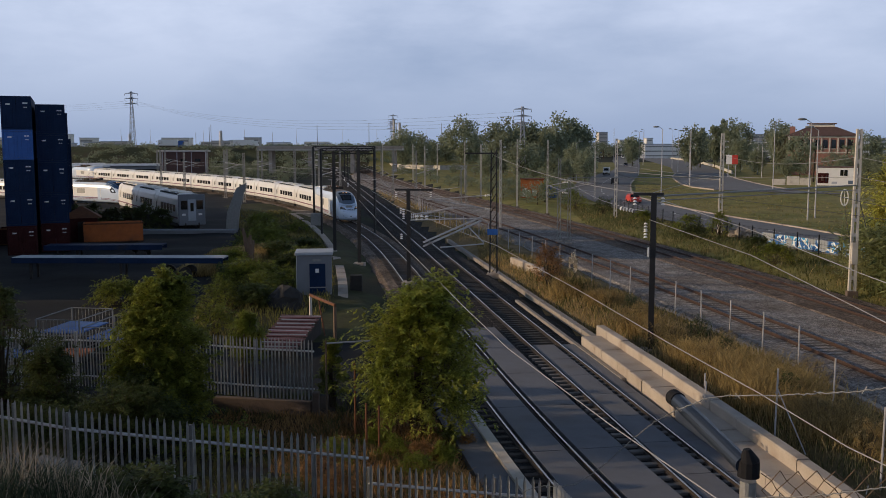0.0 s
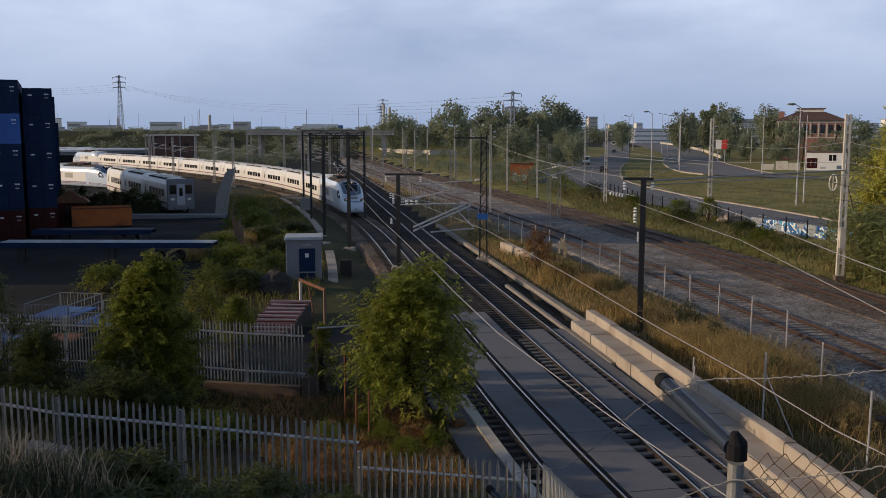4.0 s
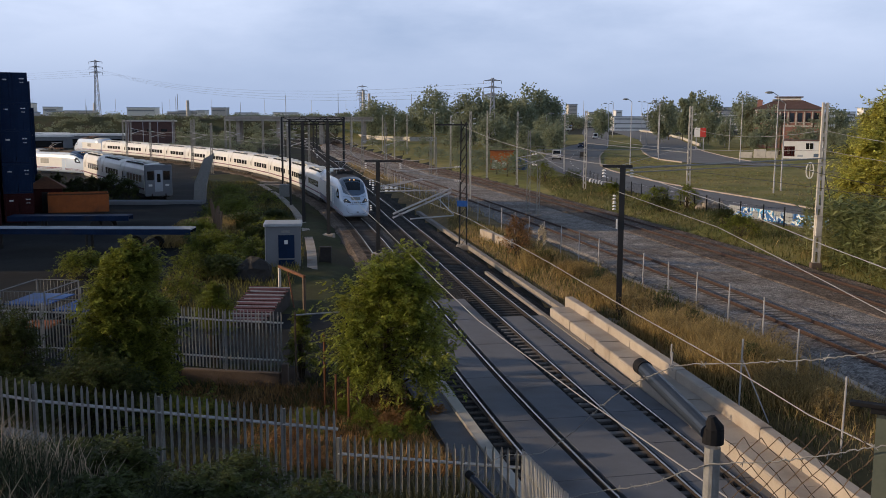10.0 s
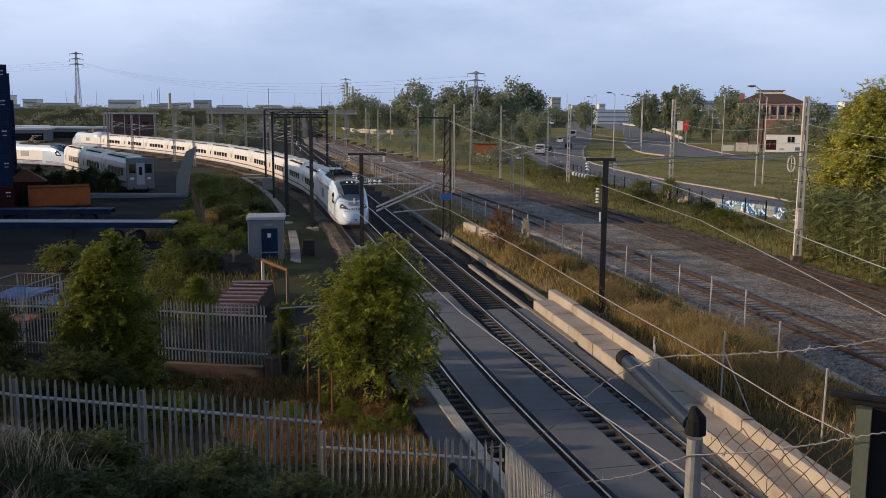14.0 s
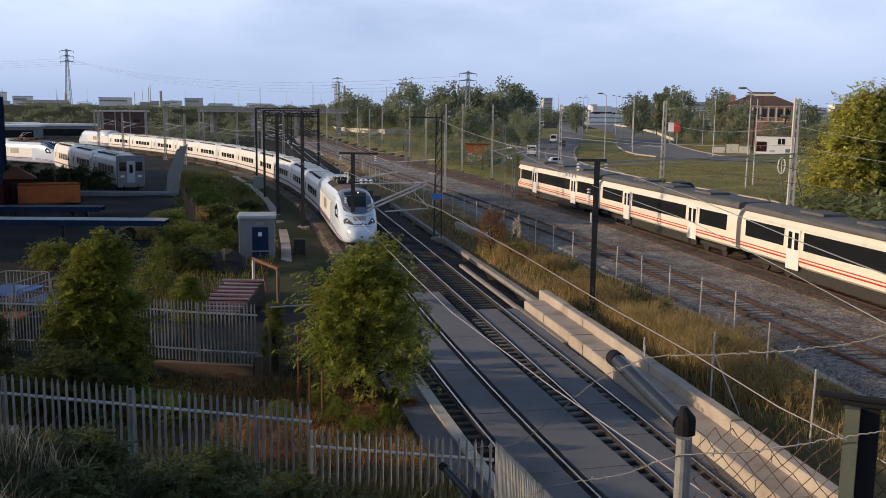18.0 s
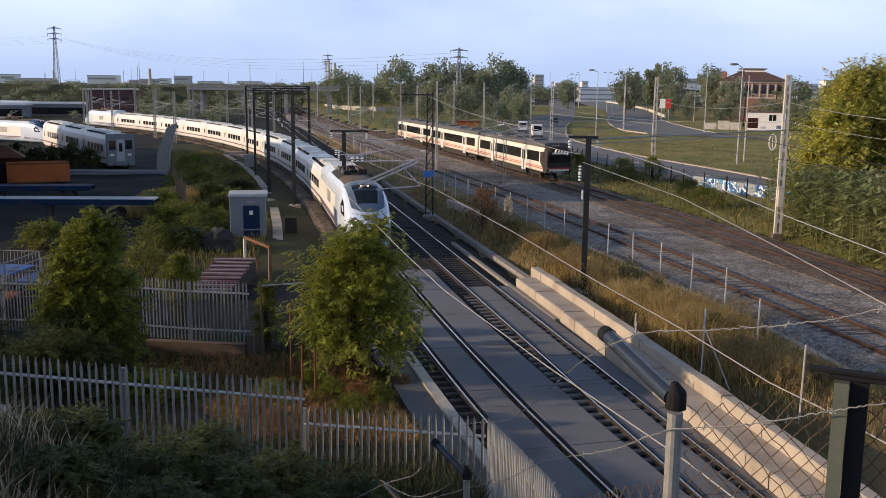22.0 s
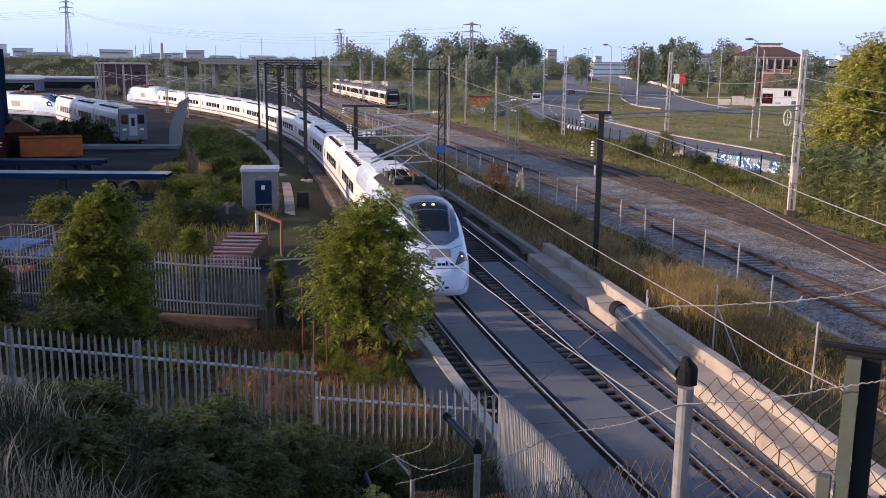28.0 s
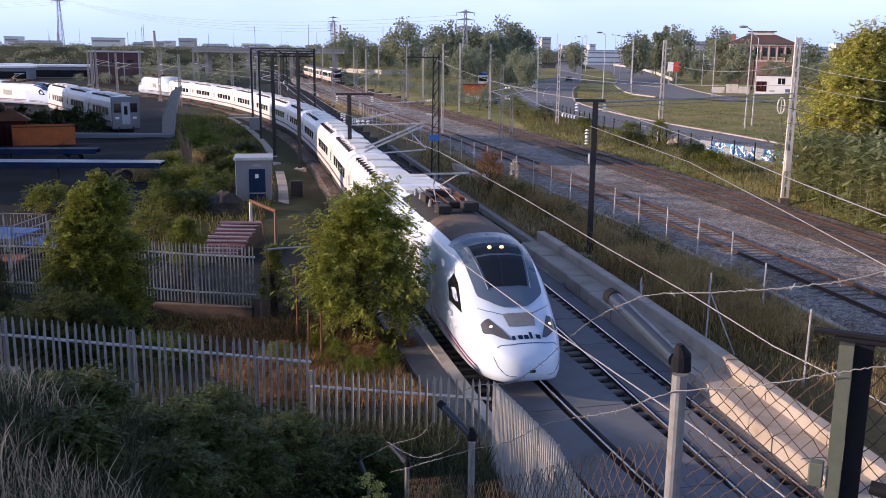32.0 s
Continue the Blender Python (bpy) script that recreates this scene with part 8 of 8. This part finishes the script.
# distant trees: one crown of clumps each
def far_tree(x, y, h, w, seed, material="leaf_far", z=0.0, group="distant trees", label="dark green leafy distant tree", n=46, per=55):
    t = thing("tree", label, "tree", pose(x, y, z), group)
    rnd_ = random.Random(seed)
    bm = bmesh.new()
    rod(bm, (0, 0, -0.3), (0, 0, h * 0.55), 0.22, 0.1, n=6)
    for k in range(4):
        a = rnd_.uniform(0, 6.28)
        rod(bm, (0, 0, h * (0.25 + 0.08 * k)), (math.cos(a) * w * 0.3, math.sin(a) * w * 0.3, h * (0.5 + 0.1 * k)), 0.09, 0.04, n=5)
    part("trunk", bm, "bark", t)
    lv = Leaves(seed)
    C = lv.r.normal(0, 1, (n, 3))
    C /= np.linalg.norm(C, axis=1)[:, None]
    C *= lv.r.uniform(0.35, 1.0, (n, 1)) ** 0.5
    C = C * np.array([w * 0.45, w * 0.45, h * 0.42]) + np.array([0, 0, h * 0.56])
    k = per
    Q = np.repeat(C, k, 0) + lv.r.normal(0, 0.085 * w + 0.12, (n * k, 3))
    U = lv.r.normal(0, 1, (n * k, 3))
    U = U / np.linalg.norm(U, axis=1)[:, None] * (0.045 * h + 0.15)
    W = np.cross(U, lv.r.normal(0, 1, (n * k, 3)))
    W = W / (np.linalg.norm(W, axis=1)[:, None] + 1e-9) * (0.016 * h + 0.06)
    lv.quads(Q, U, W)
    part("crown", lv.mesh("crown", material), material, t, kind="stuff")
    return t


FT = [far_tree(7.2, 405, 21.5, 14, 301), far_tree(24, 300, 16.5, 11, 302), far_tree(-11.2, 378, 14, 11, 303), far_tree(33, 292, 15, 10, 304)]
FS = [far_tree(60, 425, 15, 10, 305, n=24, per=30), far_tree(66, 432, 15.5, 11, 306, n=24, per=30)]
rnd = random.Random(77)
for x, y, k in ((0, 300, 1.0), (10, 310, 0.95), (17, 285, 0.8), (28, 300, 1.0), (38, 305, 0.9), (43, 310, 0.8), (20, 320, 1.0), (-4, 282, 0.7), (30, 330, 1.05), (48, 330, 0.7), (12, 262, 0.55), (24, 255, 0.6), (-12, 262, 0.75), (36, 262, 0.6), (31, 240, 0.42), (34, 228, 0.4), (27, 232, 0.45), (19, 235, 0.5),
                (100, 300, 0.55), (106, 280, 0.6), (112, 310, 0.7), (118, 262, 0.6), (96, 262, 0.4), (102, 240, 0.42), (110, 236, 0.5), (122, 250, 0.62), (104, 330, 0.8), (92, 350, 0.75), (118, 380, 0.9), (140, 270, 0.7), (150, 300, 0.9), (145, 245, 0.6), (126, 225, 0.5), (135, 210, 0.5), (84, 420, 0.9), (150, 420, 1.0), (170, 480, 1.0), (130, 470, 0.9)):
    q = 1.4 if x < 12 else 1.0
    x, y = x * q, y * q
    o = copy_thing(rnd.choice(FT), Matrix.Translation((x, y, 0)) @ pose(0, 0, 0, 0, 0, rnd.uniform(0, 360)))
    o.scale = (k, k, k)
for k in range(70):
    x, y = rnd.uniform(-60, 340), rnd.uniform(640, 780)
    o = copy_thing(rnd.choice(FS), Matrix.Translation((x, y, 0)) @ pose(0, 0, 0, 0, 0, rnd.uniform(0, 360)))
    s = rnd.uniform(0.45, 0.8)
    o.scale = (s * 2.2, s * 1.6, s)
    tagged(o, "distant belt of dark green trees", "tree", "far tree belt")
for x, y, s in ((112, 268, 0.5), (119, 272, 0.55), (126, 270, 0.5), (133, 272, 0.6), (106, 258, 0.42), (98, 252, 0.36), (140, 262, 0.6), (114, 252, 0.4)):
    o = copy_thing(rnd.choice(FS), Matrix.Translation((x, y, 0)) @ pose(0, 0, 0, 0, 0, rnd.uniform(0, 360)))
    o.scale = (s * 1.3, s * 1.3, s)
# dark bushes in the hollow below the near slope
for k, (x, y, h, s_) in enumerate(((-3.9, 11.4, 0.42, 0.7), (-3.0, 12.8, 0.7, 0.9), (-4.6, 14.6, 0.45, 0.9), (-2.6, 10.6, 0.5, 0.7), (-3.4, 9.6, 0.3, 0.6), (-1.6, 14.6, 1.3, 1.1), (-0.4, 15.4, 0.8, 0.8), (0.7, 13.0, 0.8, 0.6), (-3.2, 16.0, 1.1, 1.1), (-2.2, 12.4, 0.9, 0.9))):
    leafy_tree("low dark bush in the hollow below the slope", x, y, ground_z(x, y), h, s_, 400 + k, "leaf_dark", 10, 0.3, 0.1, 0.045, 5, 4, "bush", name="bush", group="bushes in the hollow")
wd_ = leafy_tree("small yellow-green weed beside the wire fence", -0.15, 10.3, ground_z(-0.15, 10.3), 1.9, 0.25, 410, "leaf_yellow", 5, 0.22, 0.06, 0.03, 4, 2, "weed", name="weed")
# poplars and palms near the villa
for x, y, h in ((112, 390, 19), (116, 392, 20), (120, 391, 18), (107, 393, 17)):
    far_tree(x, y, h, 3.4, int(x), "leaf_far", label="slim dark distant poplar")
for x, y in ((128, 283), (118, 276), (95.5, 243)):
    p = thing("palm", "tall palm tree before the brick building", "palm tree", pose(x, y, 0), "palms")
    part("trunk", rod(bmesh.new(), (0, 0, 0), (0.3, 0, 8.5), 0.28, 0.2, n=7), "bark", p)
    lv = Leaves(int(x))
    a = lv.r.uniform(0, 6.28, 60)
    D = np.stack([np.cos(a), np.sin(a), lv.r.uniform(0.1, 1.2, 60)], 1)
    lv.fronds(np.tile([[0.3, 0, 8.4]], (60, 1)), D, 2.4, 8, 0.7, 0.12)
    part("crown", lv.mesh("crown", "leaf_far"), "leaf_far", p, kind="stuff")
# scrub on the far embankment and along the depot
lv = Leaves(640)
xs_ = lv.r.uniform(-340, -18, 420)
ys_ = lv.r.uniform(394, 446, 420)
C = np.array([(x, y, ground_z(x, y)) for x, y in zip(xs_, ys_)])
R_ = lv.r.uniform(0.7, 1.6, 420)
idx = np.repeat(np.arange(420), 70)
d = lv.r.normal(0, 0.55, (len(idx), 3)) * np.array([1.7, 1.2, 0.75])
Q = C[idx] + d * R_[idx][:, None] + np.array([0, 0, 0.7]) * R_[idx][:, None]
U = lv.r.normal(0, 1, (len(idx), 3))
U = U / np.linalg.norm(U, axis=1)[:, None] * 0.7
W = np.cross(U, lv.r.normal(0, 1, (len(idx), 3)))
lv.quads(Q, U, W / (np.linalg.norm(W, axis=1)[:, None] + 1e-9) * 0.26)
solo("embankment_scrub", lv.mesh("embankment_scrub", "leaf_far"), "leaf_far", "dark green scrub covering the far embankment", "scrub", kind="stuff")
for k in range(46):
    y = rnd.uniform(230, 390)
    x = rnd.uniform(RUN_A.x(min(y, 325)) + 16, RUN_B.x(y) - 9) if y < 300 else rnd.uniform(-95, -45)
    o = copy_thing(rnd.choice(FS), Matrix.Translation((x, y, -0.4)) @ pose(0, 0, 0, 0, 0, rnd.uniform(0, 360)))
    s = rnd.uniform(0.14, 0.3)
    o.scale = (s * 1.8, s * 1.8, s)
    tagged(o, "dark green scrub between the far tracks", "bush", "railway scrub")
for k in range(60):
    y = rnd.uniform(150, 330)
    x = rnd.uniform(RUN_D.x(y) + 5, road_x(y, 0) - 3)
    o = copy_thing(rnd.choice(FS), Matrix.Translation((x, y, -0.2)) @ pose(0, 0, 0, 0, 0, rnd.uniform(0, 360)))
    s = rnd.uniform(0.1, 0.26)
    o.scale = (s * 1.7, s * 1.7, s)
    tagged(o, "green scrub between the railway and the road", "bush", "roadside scrub")


# ---- the wire fence beside the viewer ----
def net(a0, a1, b0, b1, cell, r, jitter=0.006):
    """Chain link in the face a0-a1 (foot) to b0-b1 (head)."""
    a0, a1, b0, b1 = Vector(a0), Vector(a1), Vector(b0), Vector(b1)
    nu = max(2, int((a1 - a0).length / cell))
    nv = max(2, int((b0 - a0).length / cell))
    bm = bmesh.new()
    nrm = (a1 - a0).cross(b0 - a0).normalized()

    def at(i, j):
        u, v = i / nu, j / nv
        p = a0.lerp(a1, u).lerp(b0.lerp(b1, u), v)
        return p + nrm * (0.003 * (-1) ** (i + j)) + Vector((random.uniform(-jitter, jitter), 0, random.uniform(-jitter, jitter)))
    g = {}
    for i in range(nu + 1):
        for j in range(nv + 1):
            g[i, j] = at(i, j)
    for i in range(nu):
        for j in range(nv):
            if (i + j) % 2 == 0:
                rod(bm, g[i, j], g[i + 1, j + 1], r, n=3)
            else:
                rod(bm, g[i + 1, j], g[i, j + 1], r, n=3)
    return bm


M["fence_tube"] = mat("fence_tube", (0.27, 0.27, 0.265), 0.6, metal=0.3, vary=0.2, scale=20, fine=90, stain=0.5, stain_color=(0.2, 0.17, 0.14))
M["arm_tube"] = mat("arm_tube", (0.03, 0.04, 0.06), 0.38, metal=0.2, vary=0.15, scale=14, fine=80)
M["cap_black"] = mat("black_plastic", (0.012, 0.012, 0.014), 0.8, vary=0.2, scale=30, fine=120)
M["net_wire"] = mat("net_wire", (0.11, 0.075, 0.05), 0.75, metal=0.4, vary=0.4, scale=40, fine=150)
M["green_post"] = mat("green_grey_post", (0.10, 0.115, 0.085), 0.6, vary=0.2, scale=12, fine=80, stain=0.4, stain_color=(0.12, 0.11, 0.08))


def tube_post(x, y, top, r, foot, arm, label):
    p = thing("fence_post", label, "fence post", pose(x, y, top), "wire fence posts")
    part("tube", rod(bmesh.new(), (0, 0, foot - top), (0, 0, -0.1), r, n=14), "fence_tube", p, smooth=False)
    bm = bmesh.new()
    rod(bm, (0, 0, -0.085), (0, 0, -0.03), r * 1.36, r * 1.32, n=12)
    rod(bm, (0, 0, -0.03), (-r * 0.3, 0, 0.012), r * 1.32, r * 0.45, n=12)
    part("cap", bm, "cap_black", p, "black plastic cap")
    a = Vector(arm)
    s = part("arm", rod(bmesh.new(), Vector((-r * 0.6, 0, -0.045)), a, r * 1.1, n=16), "arm_tube", p, "angled galvanised extension arm")
    part("end_cap", rod(bmesh.new(), a - a.normalized() * 0.02, a + a.normalized() * 0.03, r * 1.2, n=16), "cap_black", s)
    bm = bmesh.new()
    for k in range(18):
        q = a * ((k + 0.5) / 18) + Vector((-r * 0.5, -r * 0.9, -r * 0.75))
        rod(bm, q, q + a.normalized() * 0.013, 0.007, n=4)
    part("lacing", bm, "net_wire", s, "dark wire lacing along the arm", kind="stuff")
    return p


P1 = (1.05, 3.128, 8.655)
tube_post(*P1, 0.028, 6.4, (-0.112, 0.572, 0.03), "grey tubular fence post with an angled arm and black cap")
tube_post(0.60, 6.17, 7.06, 0.024, 4.8, (-0.2, 0.22, 0.09), "grey tubular fence post further down the slope")
tube_post(0.2, 8.8, 5.63, 0.024, 3.6, (-0.17, 0.17, 0.09), "grey tubular fence post further down the slope")
tube_post(-0.23, 11.0, 4.36, 0.024, 2.4, (-0.13, 0.1, 0.2), "grey tubular fence post further down the slope")

# chain link: right of the first post, and down the slope
net_r = thing("chain_link_net", "rusty chain-link netting with a curled top edge", "chain-link fence")
part("netting", net((1.09, 3.11, 7.4), (1.80, 2.35, 7.4), (1.09, 3.11, 8.59), (1.80, 2.35, 8.90), 0.031, 0.0018), "net_wire", net_r, kind="stuff")
net_l = thing("chain_link_net", "chain-link netting running down the slope", "chain-link fence")
part("netting", net((0.57, 6.17, 5.2), (1.03, 3.16, 6.7), (0.57, 6.17, 6.62), (1.03, 3.16, 8.30), 0.05, 0.0022), "net_wire", net_l, kind="stuff")
part("netting", net((0.2, 8.8, 3.7), (0.56, 6.2, 5.2), (0.2, 8.8, 5.4), (0.56, 6.2, 6.7), 0.06, 0.002), "net_wire", net_l, kind="stuff")

# square post with a dark cap
sp_ = thing("gate_post", "square grey-green post with a flat dark metal cap", "gate post", pose(1.455, 2.624, 8.852, 0, 0, -29))
part("post_plate", bx(-0.078, -0.036, -0.03, 0.03, -2.6, -0.03), "green_post", sp_)
part("post_core", bx(-0.035, 0.02, 0.0, 0.04, -2.6, -0.03), "cap_black", sp_, "dark inner face of the post")
part("cap_plate", bx(-0.155, 0.26, -0.012, 0.022, -0.008, 0.004, 0.002), "cap_black", sp_)
part("cap_rim", bx(-0.095, 0.22, -0.02, 0.03, -0.022, -0.009, 0.002), "cap_black", sp_)
part("hinge", bx(-0.13, -0.086, -0.04, 0.0, -0.50, -0.42, 0.004), "green_post", sp_)
part("latch_knob", rod(bmesh.new(), (0.05, -0.05, -0.46), (0.16, -0.06, -0.47), 0.022, n=10), "cap_black", sp_)


M["cap_black"].node_tree.nodes["Principled BSDF"].inputs["Specular IOR Level"].default_value = 0.2


# barbed wire
def barbed(pts, r=0.0022, barb=0.16):
    w = thing("barbed_wire", "thin twisted pale barbed wire", "barbed wire", group="barbed wires")
    bm = bmesh.new()
    P = [Vector(p) for p in pts]
    dense = []
    for i in range(len(P) - 1):
        p0, p1, p2, p3 = P[max(i - 1, 0)], P[i], P[i + 1], P[min(i + 2, len(P) - 1)]
        for k in range(14):
            u = k / 14
            q = 0.5 * ((2 * p1) + (p2 - p0) * u + (2 * p0 - 5 * p1 + 4 * p2 - p3) * u * u + (3 * p1 - p0 - 3 * p2 + p3) * u ** 3)
            dense.append(q + Vector((0, 0, random.uniform(-1, 1) * 0.0035)))
    dense.append(P[-1])
    for a, b in zip(dense, dense[1:]):
        rod(bm, a, b, r, n=4)
    part("strand", bm, "fence_tube", w)
    bm = bmesh.new()
    acc = 0.0
    for a, b in zip(dense, dense[1:]):
        acc += (b - a).length
        if acc > barb:
            acc = 0.0
            for k in range(2):
                d = Vector((random.uniform(-1, 1), random.uniform(-1, 1), random.uniform(-1, 1))).normalized() * 0.014
                rod(bm, a - d, a + d, r * 0.8, n=3)
    part("barb", bm, "fence_tube", w, kind="stuff")


def seen(az, el, d):
    """A place by its bearing and slope from the viewer, d metres off."""
    a, e = radians(az), radians(el)
    return (d * math.sin(a), d * math.cos(a), EYE + d * math.tan(e))


barbed([seen(az, el, d) for az, el, d in ((-1.68, -24.83, 11.2), (0.17, -24.04, 9.0), (2.02, -23.55, 7.6), (3.3, -22.3, 6.5), (5.31, -20.65, 6.2), (8.04, -20.23, 5.5), (9.99, -18.96, 4.9), (11.71, -17.35, 4.3), (13.08, -16.25, 3.9),
                                          (14.77, -15.3, 3.6), (16.46, -14.61, 3.5), (19.8, -14.23, 3.35), (22.4, -13.87, 3.25), (25.51, -13.31, 3.15), (27.6, -12.8, 3.1), (29.55, -12.11, 3.05), (33, -11.4, 3.0))])
barbed([seen(az, el, d) for az, el, d in ((0.17, -25.62, 8.9), (2.03, -25.2, 7.9), (5.38, -24.34, 6.2), (7.96, -23.76, 5.4), (10.13, -22.73, 4.7), (11.93, -22.23, 4.3), (14.77, -21.63, 3.7), (18.19, -20.24, 3.27), (21.88, -19.62, 3.15),
                                          (25.08, -18.8, 3.0), (27.52, -18.04, 2.93), (30.1, -17.28, 2.9), (33, -16.5, 2.9))])
barbed([seen(az, el, d) for az, el, d in ((-0.1, -23.8, 8.9), (2.03, -24.77, 8.0), (4.26, -24.19, 6.8), (4.8, -23.2, 6.3), (5.6, -22.6, 6.2))])


# ---- sleepers, laid last ----
def sleepers(track, line, y0, y1, pitch, length, material, top, near):
    bm = bmesh.new()
    box(bm, -length / 2, length / 2, -0.12, 0.12, -0.2, 0.0, 0.02)
    me = finish(bm, "sleeper", material)
    s, s1 = line.s_of(y0), line.s_of(y1)
    count = 0
    rest = bmesh.new()
    while s < s1:
        w = line.way(s)
        ang = math.degrees(math.atan2(w.y, w.x)) - 90
        p = line.off(s, 0, top + random.uniform(-0.008, 0.008))
        if count < near:
            o = new("sleeper", me)
            o.parent = track
            o.matrix_local = Matrix.Translation(p) @ pose(0, 0, 0, 0, 0, ang + random.uniform(-0.6, 0.6))
        else:
            box(rest, -length / 2, length / 2, -0.12, 0.12, -0.1, 0.0, m=Matrix.Translation(p) @ pose(0, 0, 0, 0, 0, ang))
        count += 1
        s += pitch
    if count > near:
        part("far_sleepers", rest, material, track, kind="stuff")
    else:
        rest.free()


sleepers(TRACK_A, RUN_A, 8, 118, 0.62, 2.5, "sleeper_dark", -0.15, 180)
sleepers(TRACK_B, RUN_B, 8, 43.4, 0.60, 2.5, "sleeper_pale", -0.105, 240)
sleepers(TRACK_B, RUN_B, 43.6, 150, 0.60, 2.5, "sleeper_black", -0.15, 180)
sleepers(TRACK_C, RUN_C, 12, 120, 0.62, 2.5, "sleeper_dark", -0.168, 180)
sleepers(TRACK_D, RUN_D, 14, 120, 0.62, 2.5, "sleeper_dark", -0.166, 180)


# ---- what moves ----
def glide(table, t):
    """A smooth curve through (time, value) pairs."""
    ts, vs = np.array([r[0] for r in table], float), np.array([r[1] for r in table], float)
    d = np.gradient(vs, ts)
    i = int(min(max(np.searchsorted(ts, t) - 1, 0), len(ts) - 2))
    h = ts[i + 1] - ts[i]
    u = (t - ts[i]) / h
    return float((2 * u ** 3 - 3 * u ** 2 + 1) * vs[i] + (u ** 3 - 2 * u ** 2 + u) * h * d[i] + (3 * u ** 2 - 2 * u ** 3) * vs[i + 1] + (u ** 3 - u ** 2) * h * d[i + 1])


def train_rows(line, table, back, length, times):
    rows = []
    for t in times:
        y = glide(table, t)
        s = line.s_of(y) if y > line.p[0, 1] else (y - line.p[0, 1])
        m = on_line(line, s + back, abs(length))
        if length < 0:
            m = m @ pose(0, 0, 0, 0, 0, 180)
        rows.append((t, m))
    return rows


def motions():
    times = [k * 0.5 for k in range(65)]
    for c, back, length in EXPRESS:
        walk(c, train_rows(RUN_A, NOSE_Y, back, length, times))
    for c, back, length in SUBURBAN:
        walk(c, train_rows(RUN_D, LOCAL_Y, back, length, times))

    def drive(v, table, f, z=0.1, flip=False, xs=None):
        rows = []
        for t in [k * 0.5 for k in range(65)]:
            y = glide(table, t)
            x = xs(y) if xs else road_x(min(max(y, 31), 799), f)
            x2 = xs(y + 1) if xs else road_x(min(max(y + 1, 31), 799), f)
            rows.append((t, pose(x, y, z, 0, 0, math.degrees(math.atan2(-(x2 - x), 1)) + (180 if flip else 0))))
        walk(v, rows)

    drive(VAN, [(0, 640), (14, 330), (20, 240), (22.5, 165), (23, 151), (23.5, 133), (24, 117.5), (25, 90.5), (25.5, 79), (27.5, 36), (32, -60)], 0.42)
    drive(CAR_A, [(0, 420), (8, 330), (13, 232), (16.5, 150), (19, 80), (22, 0), (32, -200)], 0.4)
    drive(CAR_B, [(0, 230), (6, 205), (12, 228), (16, 245), (24, 260), (32, 300)], 0.72, flip=True)
    drive(CAR_C, [(0, 700), (10, 420), (14.5, 262), (16.5, 205), (20, 110), (24, 10), (32, -190)], 0.38)
    drive(CAR_D, [(0, 155), (1, 133), (2, 112), (3, 90), (3.5, 79), (5.5, 40), (10, -50), (32, -280)], 0.5, xs=lambda y: float(np.interp(y, (-500, 60, 90, 112, 133, 160), (130, 44, 38.8, 35.2, 31.6, 31.2))))
    drive(VAN_B, [(0, 300), (9, 214), (14, 200), (20, 196), (26, 216), (32, 232)], 0.25)

    def cross(v, y, z, table):
        d = 90 if table[-1][1] < table[0][1] else -90
        walk(v, [(k * 0.5, pose(glide(table, k * 0.5), y, z, 0, 0, d + 180)) for k in range(65)])

    cross(LORRY_A, 448, 8.3, [(0, -95), (6, -36), (9, 0), (16, 80), (32, 260)])
    cross(LORRY_B, 452, 8.3, [(0, -132), (3.5, -60), (10, 60), (32, 420)])
    drive(LORRY_C, [(0, 700), (12, 640), (20, 500), (28, 300), (32, 240)], 0.0, xs=lambda y: road_x(min(max(y, 31), 799), 0) - 9)


motions()
